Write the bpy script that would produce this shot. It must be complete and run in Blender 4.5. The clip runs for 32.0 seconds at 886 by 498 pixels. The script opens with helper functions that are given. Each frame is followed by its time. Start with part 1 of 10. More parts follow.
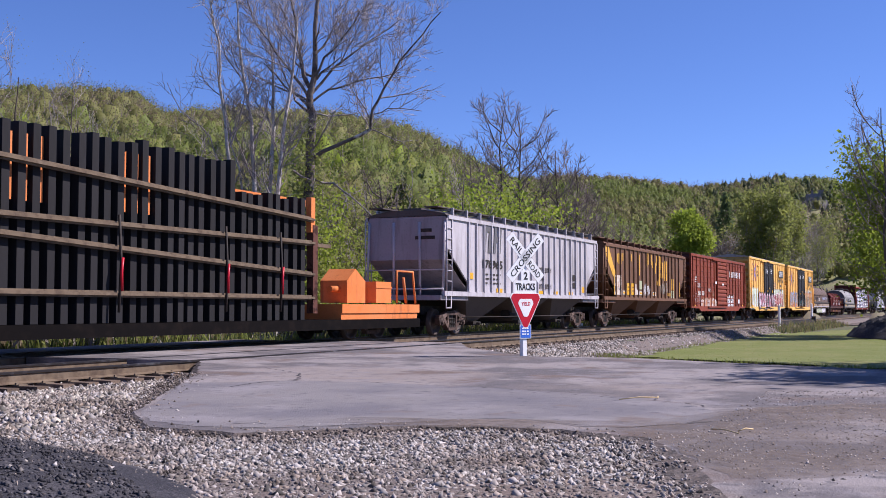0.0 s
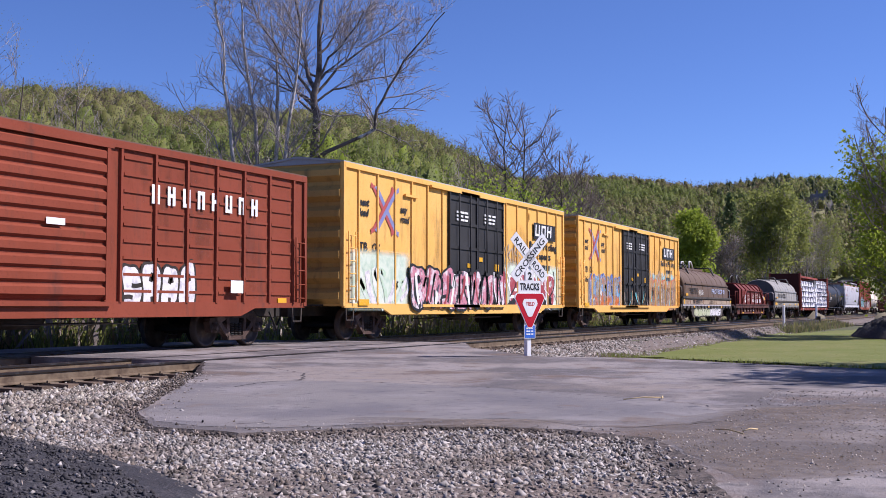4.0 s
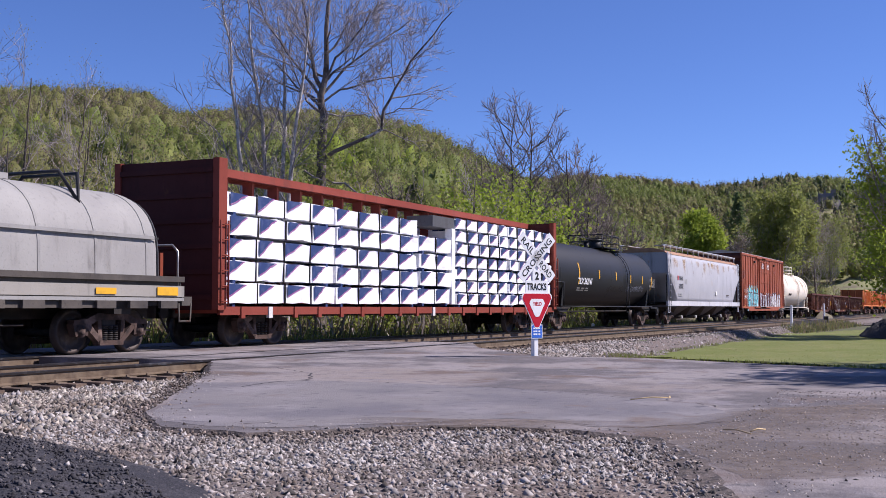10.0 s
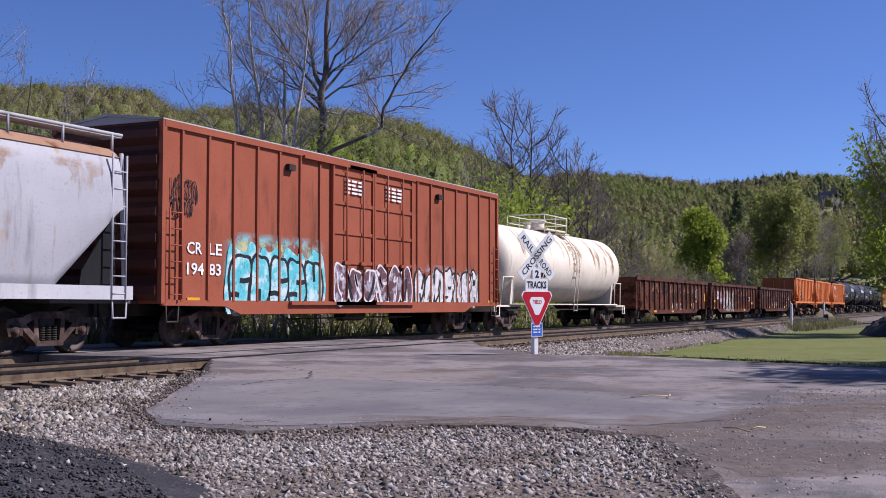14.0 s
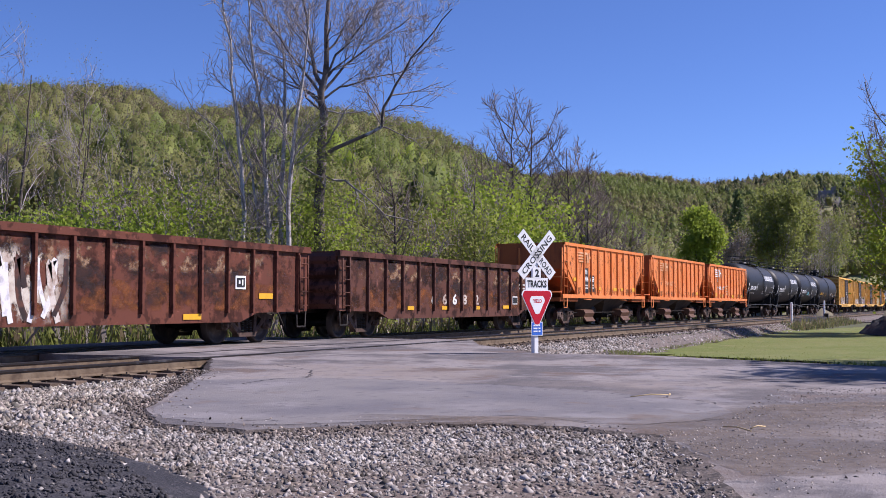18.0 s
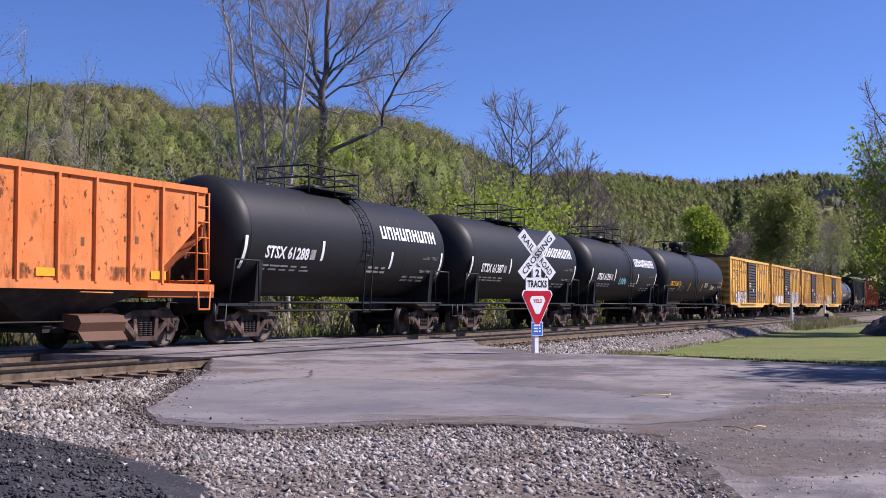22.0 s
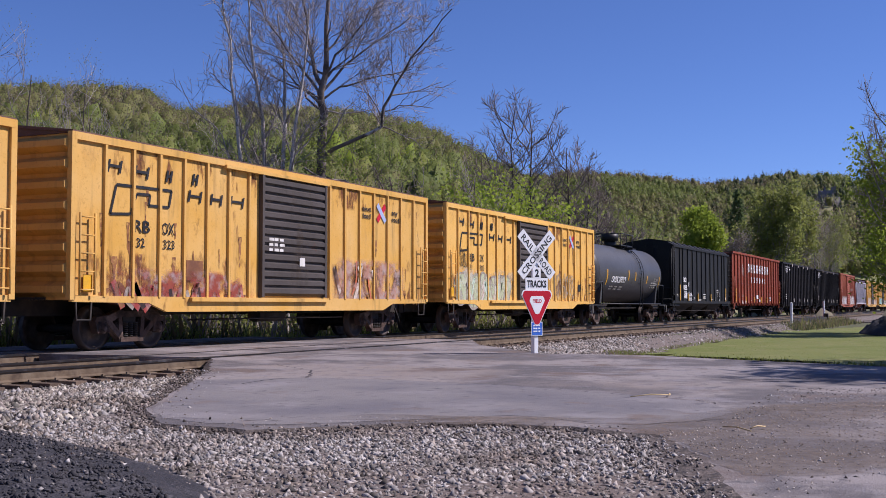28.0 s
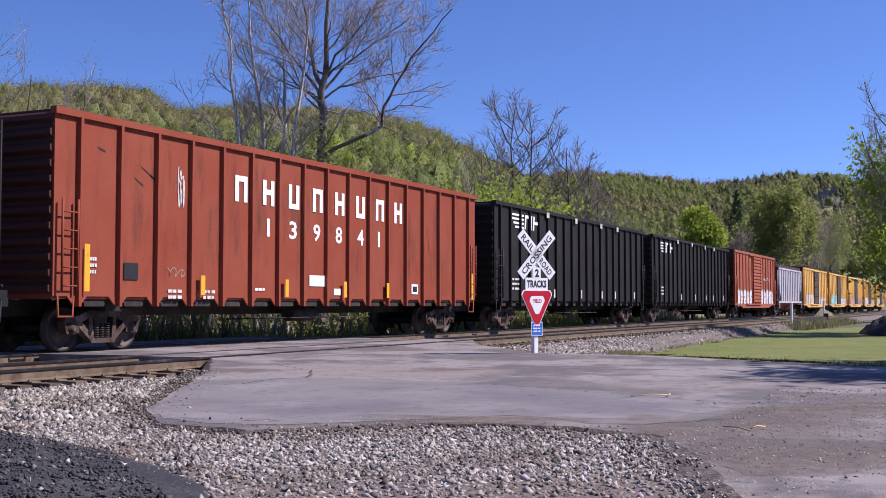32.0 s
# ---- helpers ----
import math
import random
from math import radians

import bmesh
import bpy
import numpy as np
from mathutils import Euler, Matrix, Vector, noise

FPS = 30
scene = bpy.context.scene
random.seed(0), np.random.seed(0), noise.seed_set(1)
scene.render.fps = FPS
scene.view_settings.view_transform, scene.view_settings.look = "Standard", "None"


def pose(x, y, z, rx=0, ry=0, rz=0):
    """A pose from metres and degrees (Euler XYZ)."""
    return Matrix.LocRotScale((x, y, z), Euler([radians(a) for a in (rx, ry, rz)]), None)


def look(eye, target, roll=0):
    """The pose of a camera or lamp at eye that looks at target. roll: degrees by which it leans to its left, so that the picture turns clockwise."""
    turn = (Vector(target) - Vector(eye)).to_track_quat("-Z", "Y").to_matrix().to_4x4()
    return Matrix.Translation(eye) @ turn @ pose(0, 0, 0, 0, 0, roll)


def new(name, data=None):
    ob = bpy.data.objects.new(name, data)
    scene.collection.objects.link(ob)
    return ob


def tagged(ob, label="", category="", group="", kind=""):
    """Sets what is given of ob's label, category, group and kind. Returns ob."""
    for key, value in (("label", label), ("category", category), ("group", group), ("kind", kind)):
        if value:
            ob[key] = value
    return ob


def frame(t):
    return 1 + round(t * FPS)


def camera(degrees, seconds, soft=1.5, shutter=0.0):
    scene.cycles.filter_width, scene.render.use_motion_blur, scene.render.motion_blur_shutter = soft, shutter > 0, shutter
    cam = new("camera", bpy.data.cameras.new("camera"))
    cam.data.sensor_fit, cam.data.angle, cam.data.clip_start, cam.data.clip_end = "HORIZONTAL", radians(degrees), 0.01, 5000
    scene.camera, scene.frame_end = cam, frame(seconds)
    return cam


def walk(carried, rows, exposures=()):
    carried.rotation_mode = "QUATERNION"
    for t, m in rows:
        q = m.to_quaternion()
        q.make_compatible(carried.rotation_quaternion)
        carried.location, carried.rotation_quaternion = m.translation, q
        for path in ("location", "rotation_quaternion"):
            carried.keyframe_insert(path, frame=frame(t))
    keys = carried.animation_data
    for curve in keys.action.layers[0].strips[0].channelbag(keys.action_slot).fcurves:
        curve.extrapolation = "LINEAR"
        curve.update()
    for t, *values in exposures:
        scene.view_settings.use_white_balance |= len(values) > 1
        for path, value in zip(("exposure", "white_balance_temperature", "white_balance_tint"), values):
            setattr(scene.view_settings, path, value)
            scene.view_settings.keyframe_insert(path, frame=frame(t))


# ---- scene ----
# ---- the camera: a tripod beside the road, nudged slightly now and then ----
cam = camera(42.0, 32.0, soft=0.9)
EYE = (0.0, 0.0, 0.94)
HEADING, PITCH = 64.8, 2.80
NUDGES = [(0, 0.56, 0.14), (0.5, 0.49, 0.14), (1, 0.475, 0.14), (2, 0.41, 0.14), (3, 0.365, 0.14), (5.5, 0.335, 0.14), (7, 0.305, 0.14),
          (8, 0.25, 0.14), (8.5, 0.1, 0.155), (9, 0, 0.165), (10, 0, 0.14), (11.5, 0, 0.12), (12, 0, 0.085), (13, 0, 0.055),
          (14.5, 0, 0.04), (16.5, 0, 0), (18.5, -0.015, 0), (19.5, -0.04, 0), (21.5, -0.04, 0), (22.5, 0, 0), (32, 0, 0)]


def aim(turn, lift):
    a, p = radians(HEADING + turn), radians(PITCH + lift)
    way = Vector((math.sin(a) * math.cos(p), math.cos(a) * math.cos(p), math.sin(p)))
    return look(EYE, Vector(EYE) + way * 10)


EXPOSURE = [(0, 0.5), (1, 0.36), (2, 0.35), (3, 0.48), (5.5, 0.15), (6, 0.1), (7, 0.3), (8, 0.42), (9, 0.42), (10, 0.38), (11, 0.1), (12, 0.4), (13, 0.1), (14, 0.15), (17, 0.5), (18, 0.45), (20, 0.36), (22, 0.44), (23, 0.52), (25, 0.52), (27.5, 0.2), (29, 0.17), (30, 0.42), (32, 0.46)]
walk(cam, [(t, aim(a, b)) for t, a, b in NUDGES], [(t, e, 6100, 22) for t, e in EXPOSURE])

# ---- light ----
SUN_WAY = Vector((0.40, -0.60, 0.69)).normalized()
world = bpy.data.worlds.new("sky")
scene.world = world
world.use_nodes = True
wn = world.node_tree
sky = wn.nodes.new("ShaderNodeTexSky")
sky.sky_type, sky.sun_disc = "NISHITA", False
sky.sun_elevation = math.asin(SUN_WAY.z)
sky.sun_rotation = math.atan2(SUN_WAY.x, SUN_WAY.y)
sky.air_density, sky.dust_density, sky.ozone_density, sky.altitude = 0.85, 0.0, 10.0, 1500
tint = wn.nodes.new("ShaderNodeMix")
tint.data_type, tint.blend_type = "RGBA", "MULTIPLY"
tint.inputs[0].default_value = 1.0
tint.inputs[7].default_value = (1.13, 1.03, 1.10, 1)
wn.links.new(sky.outputs[0], tint.inputs[6])
wn.links.new(tint.outputs[2], wn.nodes["Background"].inputs[0])
wn.nodes["Background"].inputs[1].default_value = 0.092
sun_data = bpy.data.lights.new("sun", "SUN")
sun_data.energy, sun_data.angle, sun_data.color = 5.0, radians(0.5), (1.0, 0.94, 0.85)
sun = new("sun", sun_data)
sun.matrix_world = look(SUN_WAY * 50, (0, 0, 0))


# ---- materials ----
def nodes_of(name):
    m = bpy.data.materials.new(name)
    m.use_nodes = True
    return m, m.node_tree.nodes, m.node_tree.links, m.node_tree.nodes["Principled BSDF"]


def rgb(c):
    return (c[0], c[1], c[2], 1)


def mottled(name, layers, rough=0.7, metal=0.0, bump=0.0, bump_scale=30, coords="Object", spread=0.0, island=0.0, spec=0.3):
    """layers: first a colour, then rows (colour, scale or (sx, sy, sz), low, high) laid over it where noise passes low to high."""
    m, n, l, bsdf = nodes_of(name)
    tc = n.new("ShaderNodeTexCoord")
    current = None
    base = n.new("ShaderNodeRGB")
    base.outputs[0].default_value = rgb(layers[0])
    current = base.outputs[0]
    for k, (col, scale, low, high) in enumerate(layers[1:]):
        mp = n.new("ShaderNodeMapping")
        mp.inputs["Scale"].default_value = scale if isinstance(scale, tuple) else (scale,) * 3
        mp.inputs["Location"].default_value = (3.1 * k, 1.7 * k, 5.3 * k)
        l.new(tc.outputs[coords], mp.inputs[0])
        nz = n.new("ShaderNodeTexNoise")
        nz.inputs["Scale"].default_value, nz.inputs["Detail"].default_value = 1.0, 6
        nz.inputs["Roughness"].default_value = 0.62
        l.new(mp.outputs[0], nz.inputs["Vector"])
        rp = n.new("ShaderNodeMapRange")
        rp.inputs["From Min"].default_value, rp.inputs["From Max"].default_value = low, high
        l.new(nz.outputs[0], rp.inputs[0])
        mx = n.new("ShaderNodeMix")
        mx.data_type = "RGBA"
        l.new(rp.outputs[0], mx.inputs[0])
        l.new(current, mx.inputs[6])
        mx.inputs[7].default_value = rgb(col)
        current = mx.outputs[2]
    for amount, node, sock in ((spread, "ShaderNodeObjectInfo", "Random"), (island, "ShaderNodeNewGeometry", "Random Per Island")):
        if amount:
            oi = n.new(node)
            rp = n.new("ShaderNodeMapRange")
            rp.inputs["To Min"].default_value, rp.inputs["To Max"].default_value = 1 - amount, 1 + amount
            l.new(oi.outputs[sock], rp.inputs[0])
            hs = n.new("ShaderNodeHueSaturation")
            l.new(current, hs.inputs["Color"])
            l.new(rp.outputs[0], hs.inputs["Value"])
            current = hs.outputs[0]
    l.new(current, bsdf.inputs["Base Color"])
    bsdf.inputs["Roughness"].default_value, bsdf.inputs["Metallic"].default_value = rough, metal
    bsdf.inputs["Specular IOR Level"].default_value = spec
    if bump:
        nz = n.new("ShaderNodeTexNoise")
        nz.inputs["Scale"].default_value, nz.inputs["Detail"].default_value = bump_scale, 5
        l.new(tc.outputs[coords], nz.inputs["Vector"])
        bp = n.new("ShaderNodeBump")
        bp.inputs["Strength"].default_value, bp.inputs["Distance"].default_value = bump, 0.02
        l.new(nz.outputs[0], bp.inputs["Height"])
        l.new(bp.outputs[0], bsdf.inputs["Normal"])
    return m


def leafy(name, col, island=0.14, through_light=0.55):
    """Leaves: let part of the light through."""
    m = mottled(name, [col, (tuple(c * 0.75 for c in col), 0.35, 0.4, 0.65)], rough=0.6, island=island, spec=0.2)
    n, l = m.node_tree.nodes, m.node_tree.links
    bsdf, out = n["Principled BSDF"], n["Material Output"]
    tr = n.new("ShaderNodeBsdfTranslucent")
    l.new(bsdf.inputs["Base Color"].links[0].from_socket, tr.inputs[0])
    mix = n.new("ShaderNodeMixShader")
    mix.inputs[0].default_value = through_light
    l.new(bsdf.outputs[0], mix.inputs[1])
    l.new(tr.outputs[0], mix.inputs[2])
    l.new(mix.outputs[0], out.inputs[0])
    return m


def paint(name, col, rust=0.3, dirt=0.4, rough=0.55, dark=(0.05, 0.04, 0.035), rustcol=(0.12, 0.045, 0.02), fade=None, blotch=False, spec=0.12, bump=0.15):
    """Weathered rail paint: broad fading, vertical grime streaks and rust blooms."""
    fade = fade or tuple(min(1, c * 1.22 + 0.006) for c in col)
    return mottled(name, [col, (fade, 0.6, 0.35, 0.75), (dark, (2.6, 2.6, 0.35), 0.62 - 0.12 * dirt, 1.0 - 0.1 * dirt),
                          (rustcol, (1.5, 1.5, 0.8), 0.72 - 0.2 * rust, 0.80 - 0.12 * rust),
                          (tuple(c * 0.6 for c in col), 14, 0.56, 0.9)] + [(tuple(c * k for c in col), s, 0.54, 0.60) for k, s in ((0.35, 1.3), (0.5, 3.4)) if blotch] + [(tuple(c * 2.1 for c in col), 2.3, 0.62, 0.70) for k in (1,) if blotch], rough=max(rough, 0.6) if spec < 0.2 else rough, bump=bump, bump_scale=22, spec=spec)


M = {}
M["asphalt"] = mottled("asphalt", [(0.268, 0.238, 0.230), ((0.12, 0.107, 0.108), 0.42, 0.45, 0.54), ((0.25, 0.21, 0.19), 0.22, 0.52, 0.66), ((0.15, 0.112, 0.095), 0.7, 0.55, 0.63), ((0.22, 0.20, 0.21), 1.7, 0.55, 0.68), ((0.10, 0.092, 0.095), 5.0, 0.56, 0.7),
                        ((0.10, 0.092, 0.098), (0.4, 1.6, 1), 0.6, 0.72), ((0.28, 0.255, 0.26), 45, 0.55, 0.8), ((0.09, 0.085, 0.09), 70, 0.6, 0.8)],
                       rough=0.9, bump=0.5, bump_scale=60)
M["dark_asphalt"] = mottled("dark_asphalt", [(0.036, 0.034, 0.04), ((0.065, 0.06, 0.066), 1.6, 0.48, 0.62), ((0.03, 0.03, 0.034), 22, 0.48, 0.62), ((0.13, 0.12, 0.125), 34, 0.6, 0.68),
                                             ((0.25, 0.24, 0.25), 50, 0.68, 0.75)], rough=0.9, bump=0.8, bump_scale=45)
M["gravel_bed"] = mottled("gravel_bed", [(0.125, 0.10, 0.09), ((0.28, 0.245, 0.225), 24, 0.50, 0.66), ((0.08, 0.07, 0.065), 30, 0.55, 0.7),
                                         ((0.16, 0.12, 0.10), 0.5, 0.5, 0.68)], rough=0.95, bump=1.0, bump_scale=26)
M["stone"] = mottled("stone", [(0.285, 0.262, 0.245), ((0.14, 0.112, 0.095), 0.6, 0.46, 0.60), ((0.335, 0.31, 0.30), 9, 0.5, 0.7)], rough=0.85, island=0.8)
M["stone_warm"] = mottled("stone_warm", [(0.32, 0.285, 0.235), ((0.18, 0.145, 0.115), 0.8, 0.46, 0.6), ((0.46, 0.42, 0.37), 9, 0.5, 0.7)], rough=0.85, island=0.7)
M["asphalt_edge"] = mottled("asphalt_edge", [(0.13, 0.105, 0.092), ((0.06, 0.05, 0.045), 9, 0.46, 0.6), ((0.21, 0.18, 0.16), 30, 0.55, 0.7)], rough=0.95, bump=0.9, bump_scale=30)
M["asphalt_patch"] = mottled("asphalt_patch", [(0.206, 0.189, 0.188), ((0.15, 0.14, 0.152), 0.5, 0.44, 0.60), ((0.24, 0.22, 0.225), 0.9, 0.52, 0.66), ((0.17, 0.135, 0.12), 1.6, 0.60, 0.70), ((0.09, 0.085, 0.095), 6.0, 0.58, 0.7), ((0.24, 0.225, 0.235), 45, 0.56, 0.8), ((0.08, 0.076, 0.084), 70, 0.6, 0.8)], rough=0.9, bump=0.5, bump_scale=60)
M["stone_brown"] = mottled("stone_brown", [(0.22, 0.185, 0.16), ((0.14, 0.105, 0.08), 0.8, 0.45, 0.65), ((0.30, 0.26, 0.235), 9, 0.5, 0.7)], rough=0.85, island=0.8)
M["soil"] = mottled("soil", [(0.10, 0.085, 0.05), ((0.07, 0.10, 0.025), 0.7, 0.4, 0.6), ((0.16, 0.13, 0.09), 5, 0.5, 0.7)], rough=0.95, bump=0.7, bump_scale=6)
M["grass"] = mottled("grass", [(0.135, 0.16, 0.032), ((0.17, 0.18, 0.05), 0.25, 0.42, 0.62), ((0.22, 0.20, 0.08), 0.9, 0.52, 0.72), ((0.11, 0.135, 0.03), 12, 0.5, 0.7)],
                     rough=0.9, bump=0.8, bump_scale=30)
M["grass_blade"] = leafy("grass_blade", (0.20, 0.23, 0.055))
M["rail_head"] = mottled("rail_head", [(0.06, 0.05, 0.045), ((0.3, 0.28, 0.27), 3, 0.55, 0.8)], rough=0.35, metal=0.7)
M["rail_web"] = mottled("rail_web", [(0.155, 0.112, 0.073), ((0.085, 0.057, 0.038), 4, 0.45, 0.65), ((0.22, 0.17, 0.12), 1.0, 0.55, 0.75)], rough=0.85, bump=0.2)
M["tie"] = mottled("tie", [(0.11, 0.075, 0.055), ((0.20, 0.15, 0.11), (1, 6, 6), 0.45, 0.65), ((0.05, 0.035, 0.03), 5, 0.5, 0.7)], rough=0.9, bump=0.5, spread=0.3)
M["twig_dark"] = mottled("twig_dark", [(0.17, 0.135, 0.12), ((0.23, 0.185, 0.165), 0.5, 0.45, 0.6)], rough=0.9, island=0.3)
M["bark_grey"] = mottled("bark_grey", [(0.42, 0.38, 0.35), ((0.56, 0.52, 0.48), (3, 3, 1), 0.46, 0.62), ((0.15, 0.125, 0.11), 6, 0.5, 0.7)], rough=0.9, bump=0.5)
M["bark_sycamore"] = mottled("bark_sycamore", [(0.17, 0.14, 0.125), ((0.62, 0.60, 0.57), (0.5, 0.5, 0.3), 0.58, 0.63), ((0.08, 0.065, 0.058), 2.6, 0.5, 0.62)], rough=0.9, bump=0.5)
M["bark_dark"] = mottled("bark_dark", [(0.09, 0.07, 0.06), ((0.15, 0.12, 0.10), (4, 4, 1), 0.45, 0.65)], rough=0.95, bump=0.6)
M["twig"] = mottled("twig", [(0.265, 0.225, 0.215), ((0.35, 0.305, 0.29), 0.5, 0.45, 0.6)], rough=0.9, island=0.3)
M["leaf_bright"] = leafy("leaf_bright", (0.31, 0.39, 0.05))
M["leaf_spring"] = leafy("leaf_spring", (0.30, 0.33, 0.09))
M["leaf_mid"] = leafy("leaf_mid", (0.22, 0.262, 0.07))
M["stem"] = mottled("stem", [(0.20, 0.155, 0.11), ((0.29, 0.24, 0.19), 0.4, 0.45, 0.6)], rough=0.9, island=0.3)
M["leaf_olive"] = leafy("leaf_olive", (0.27, 0.27, 0.095))
M["leaf_conifer"] = leafy("leaf_conifer", (0.14, 0.19, 0.075))
M["leaf_dark"] = leafy("leaf_dark", (0.10, 0.125, 0.06))
M["leaf_bare"] = leafy("leaf_bare", (0.25, 0.195, 0.125), through_light=0.4)
M["forest_floor"] = mottled("forest_floor", [(0.22, 0.19, 0.115), ((0.23, 0.235, 0.10), 0.02, 0.4, 0.6), ((0.17, 0.145, 0.095), 0.15, 0.45, 0.65)], rough=1.0)
M["rock"] = mottled("rock", [(0.20, 0.18, 0.175), ((0.11, 0.095, 0.085), (0.15, 0.15, 0.05), 0.45, 0.6), ((0.14, 0.15, 0.07), (0.1, 0.1, 0.1), 0.55, 0.65)], rough=0.95)
M["sill_black"] = mottled("sill_black", [(0.006, 0.005, 0.005), ((0.012, 0.009, 0.008), 3, 0.5, 0.7)], rough=0.85, spec=0.05)
M["steel_dark"] = mottled("steel_dark", [(0.024, 0.02, 0.018), ((0.06, 0.043, 0.034), 3, 0.45, 0.7), ((0.015, 0.014, 0.013), 1.0, 0.5, 0.7)], rough=0.75)
M["truck_steel"] = mottled("truck_steel", [(0.075, 0.046, 0.036), ((0.028, 0.019, 0.016), 4, 0.46, 0.62), ((0.19, 0.13, 0.105), 2.5, 0.56, 0.72)], rough=0.85, bump=0.2)
M["wheel_steel"] = mottled("wheel_steel", [(0.06, 0.045, 0.038), ((0.12, 0.09, 0.07), 4, 0.5, 0.7)], rough=0.6, metal=0.3)
M["bright_steel"] = mottled("bright_steel", [(0.5, 0.48, 0.46), ((0.3, 0.27, 0.25), 4, 0.45, 0.7)], rough=0.35, metal=0.7)
M["white"] = mottled("white", [(0.8, 0.8, 0.8), ((0.62, 0.6, 0.58), 3, 0.5, 0.8)], rough=0.5)
M["off_white"] = mottled("off_white", [(0.66, 0.64, 0.60), ((0.4, 0.36, 0.32), 2.5, 0.45, 0.75)], rough=0.6)
M["black"] = mottled("black", [(0.016, 0.016, 0.018), ((0.035, 0.033, 0.033), 3, 0.45, 0.75)], rough=0.5)
M["sign_white"] = mottled("sign_white", [(0.88, 0.88, 0.88), ((0.78, 0.77, 0.77), 4, 0.5, 0.8)], rough=0.4)
M["sign_red"] = mottled("sign_red", [(0.55, 0.012, 0.03), ((0.42, 0.012, 0.03), 5, 0.5, 0.8)], rough=0.4)
M["sign_blue"] = mottled("sign_blue", [(0.05, 0.16, 0.62), ((0.07, 0.2, 0.6), 5, 0.5, 0.8)], rough=0.4)
M["yellow_mark"] = mottled("yellow_mark", [(0.72, 0.38, 0.02), ((0.5, 0.28, 0.03), 6, 0.5, 0.8)], rough=0.45)
M["orange_mark"] = mottled("orange_mark", [(0.72, 0.24, 0.02), ((0.5, 0.2, 0.03), 6, 0.5, 0.8)], rough=0.45)
M["straw"] = mottled("straw", [(0.6, 0.45, 0.25), ((0.4, 0.3, 0.15), 9, 0.5, 0.7)], rough=0.8)

# rolling stock paints
P = {}
P["nw_grey"] = paint("nw_grey", (0.43, 0.405, 0.43), rust=0.25, dirt=1.0, dark=(0.16, 0.13, 0.12))
P["nw_grime"] = paint("nw_grime", (0.27, 0.25, 0.27), rust=0.35, dirt=1.0, dark=(0.07, 0.055, 0.05))
P["nw_end"] = paint("nw_end", (0.085, 0.072, 0.066), rust=0.3, dirt=0.6)
P["itc_brown"] = paint("itc_brown", (0.15, 0.078, 0.046), rust=0.25, dirt=0.5, fade=(0.19, 0.105, 0.07))
P["itc_yellow"] = paint("itc_yellow", (0.66, 0.36, 0.06), rust=0.25, dirt=0.5)
P["boxcar_red"] = paint("boxcar_red", (0.215, 0.05, 0.026), rust=0.3, dirt=0.5)
P["ttx_yellow"] = paint("ttx_yellow", (0.78, 0.43, 0.105), rust=0.02, dirt=0.25, fade=(0.80, 0.48, 0.15))
P["rail_yellow"] = paint("rail_yellow", (0.72, 0.40, 0.085), rust=0.34, dirt=0.45, fade=(0.74, 0.46, 0.15))
P["rail_yellow_worn"] = paint("rail_yellow_worn", (0.62, 0.34, 0.07), rust=0.5, dirt=0.55, fade=(0.70, 0.44, 0.16))
P["door_black"] = paint("door_black", (0.03, 0.03, 0.032), rust=0.12, dirt=0.2, fade=(0.05, 0.05, 0.052))
P["door_grey"] = paint("door_grey", (0.07, 0.06, 0.055), rust=0.25, dirt=0.3, fade=(0.10, 0.085, 0.08))
P["roof_grey"] = paint("roof_grey", (0.36, 0.36, 0.36), rust=0.2, dirt=0.4, rough=0.4)
P["roof_rust"] = paint("roof_rust", (0.12, 0.065, 0.045), rust=0.5, dirt=0.5)
P["coil_brown"] = paint("coil_brown", (0.125, 0.083, 0.06), rust=0.3, dirt=0.5, fade=(0.165, 0.115, 0.085))
P["coil_red"] = paint("coil_red", (0.15, 0.03, 0.023), rust=0.3, dirt=0.45)
P["coil_grey"] = paint("coil_grey", (0.275, 0.265, 0.25), rust=0.05, dirt=0.45, fade=(0.35, 0.34, 0.315))
P["sill_dark"] = paint("sill_dark", (0.014, 0.010, 0.009), rust=0.1, dirt=0.3, rustcol=(0.04, 0.016, 0.01), dark=(0.006, 0.005, 0.005))
# maroon darkened to carry the shade of end-facing surfaces
P["shaded_maroon"] = paint("shaded_maroon", (0.06, 0.014, 0.012), rust=0.2, dirt=0.5, dark=(0.02, 0.012, 0.01))
P["coil_sill"] = paint("coil_sill", (0.29, 0.27, 0.235), rust=0.15, dirt=0.5)
P["coil_sill_rusty"] = paint("coil_sill_rusty", (0.34, 0.27, 0.20), rust=0.6, dirt=0.5, rustcol=(0.24, 0.10, 0.05))
P["hood_grey"] = paint("hood_grey", (0.085, 0.085, 0.09), rust=0.1, dirt=0.4)
P["deck_black"] = paint("deck_black", (0.05, 0.045, 0.042), rust=0.4, dirt=0.3, fade=(0.14, 0.12, 0.10))
P["beam_maroon"] = paint("beam_maroon", (0.21, 0.046, 0.03), rust=0.2, dirt=0.3)
P["tank_black"] = paint("tank_black", (0.0135, 0.0135, 0.015), spec=0.27, rust=0.05, dirt=0.5, rough=0.52, dark=(0.022, 0.021, 0.021), fade=(0.015, 0.0147, 0.016), bump=0.03)
P["tank_grey"] = paint("tank_grey", (0.055, 0.055, 0.06), spec=0.3, rust=0.02, dirt=0.15, rough=0.45, fade=(0.08, 0.08, 0.085))
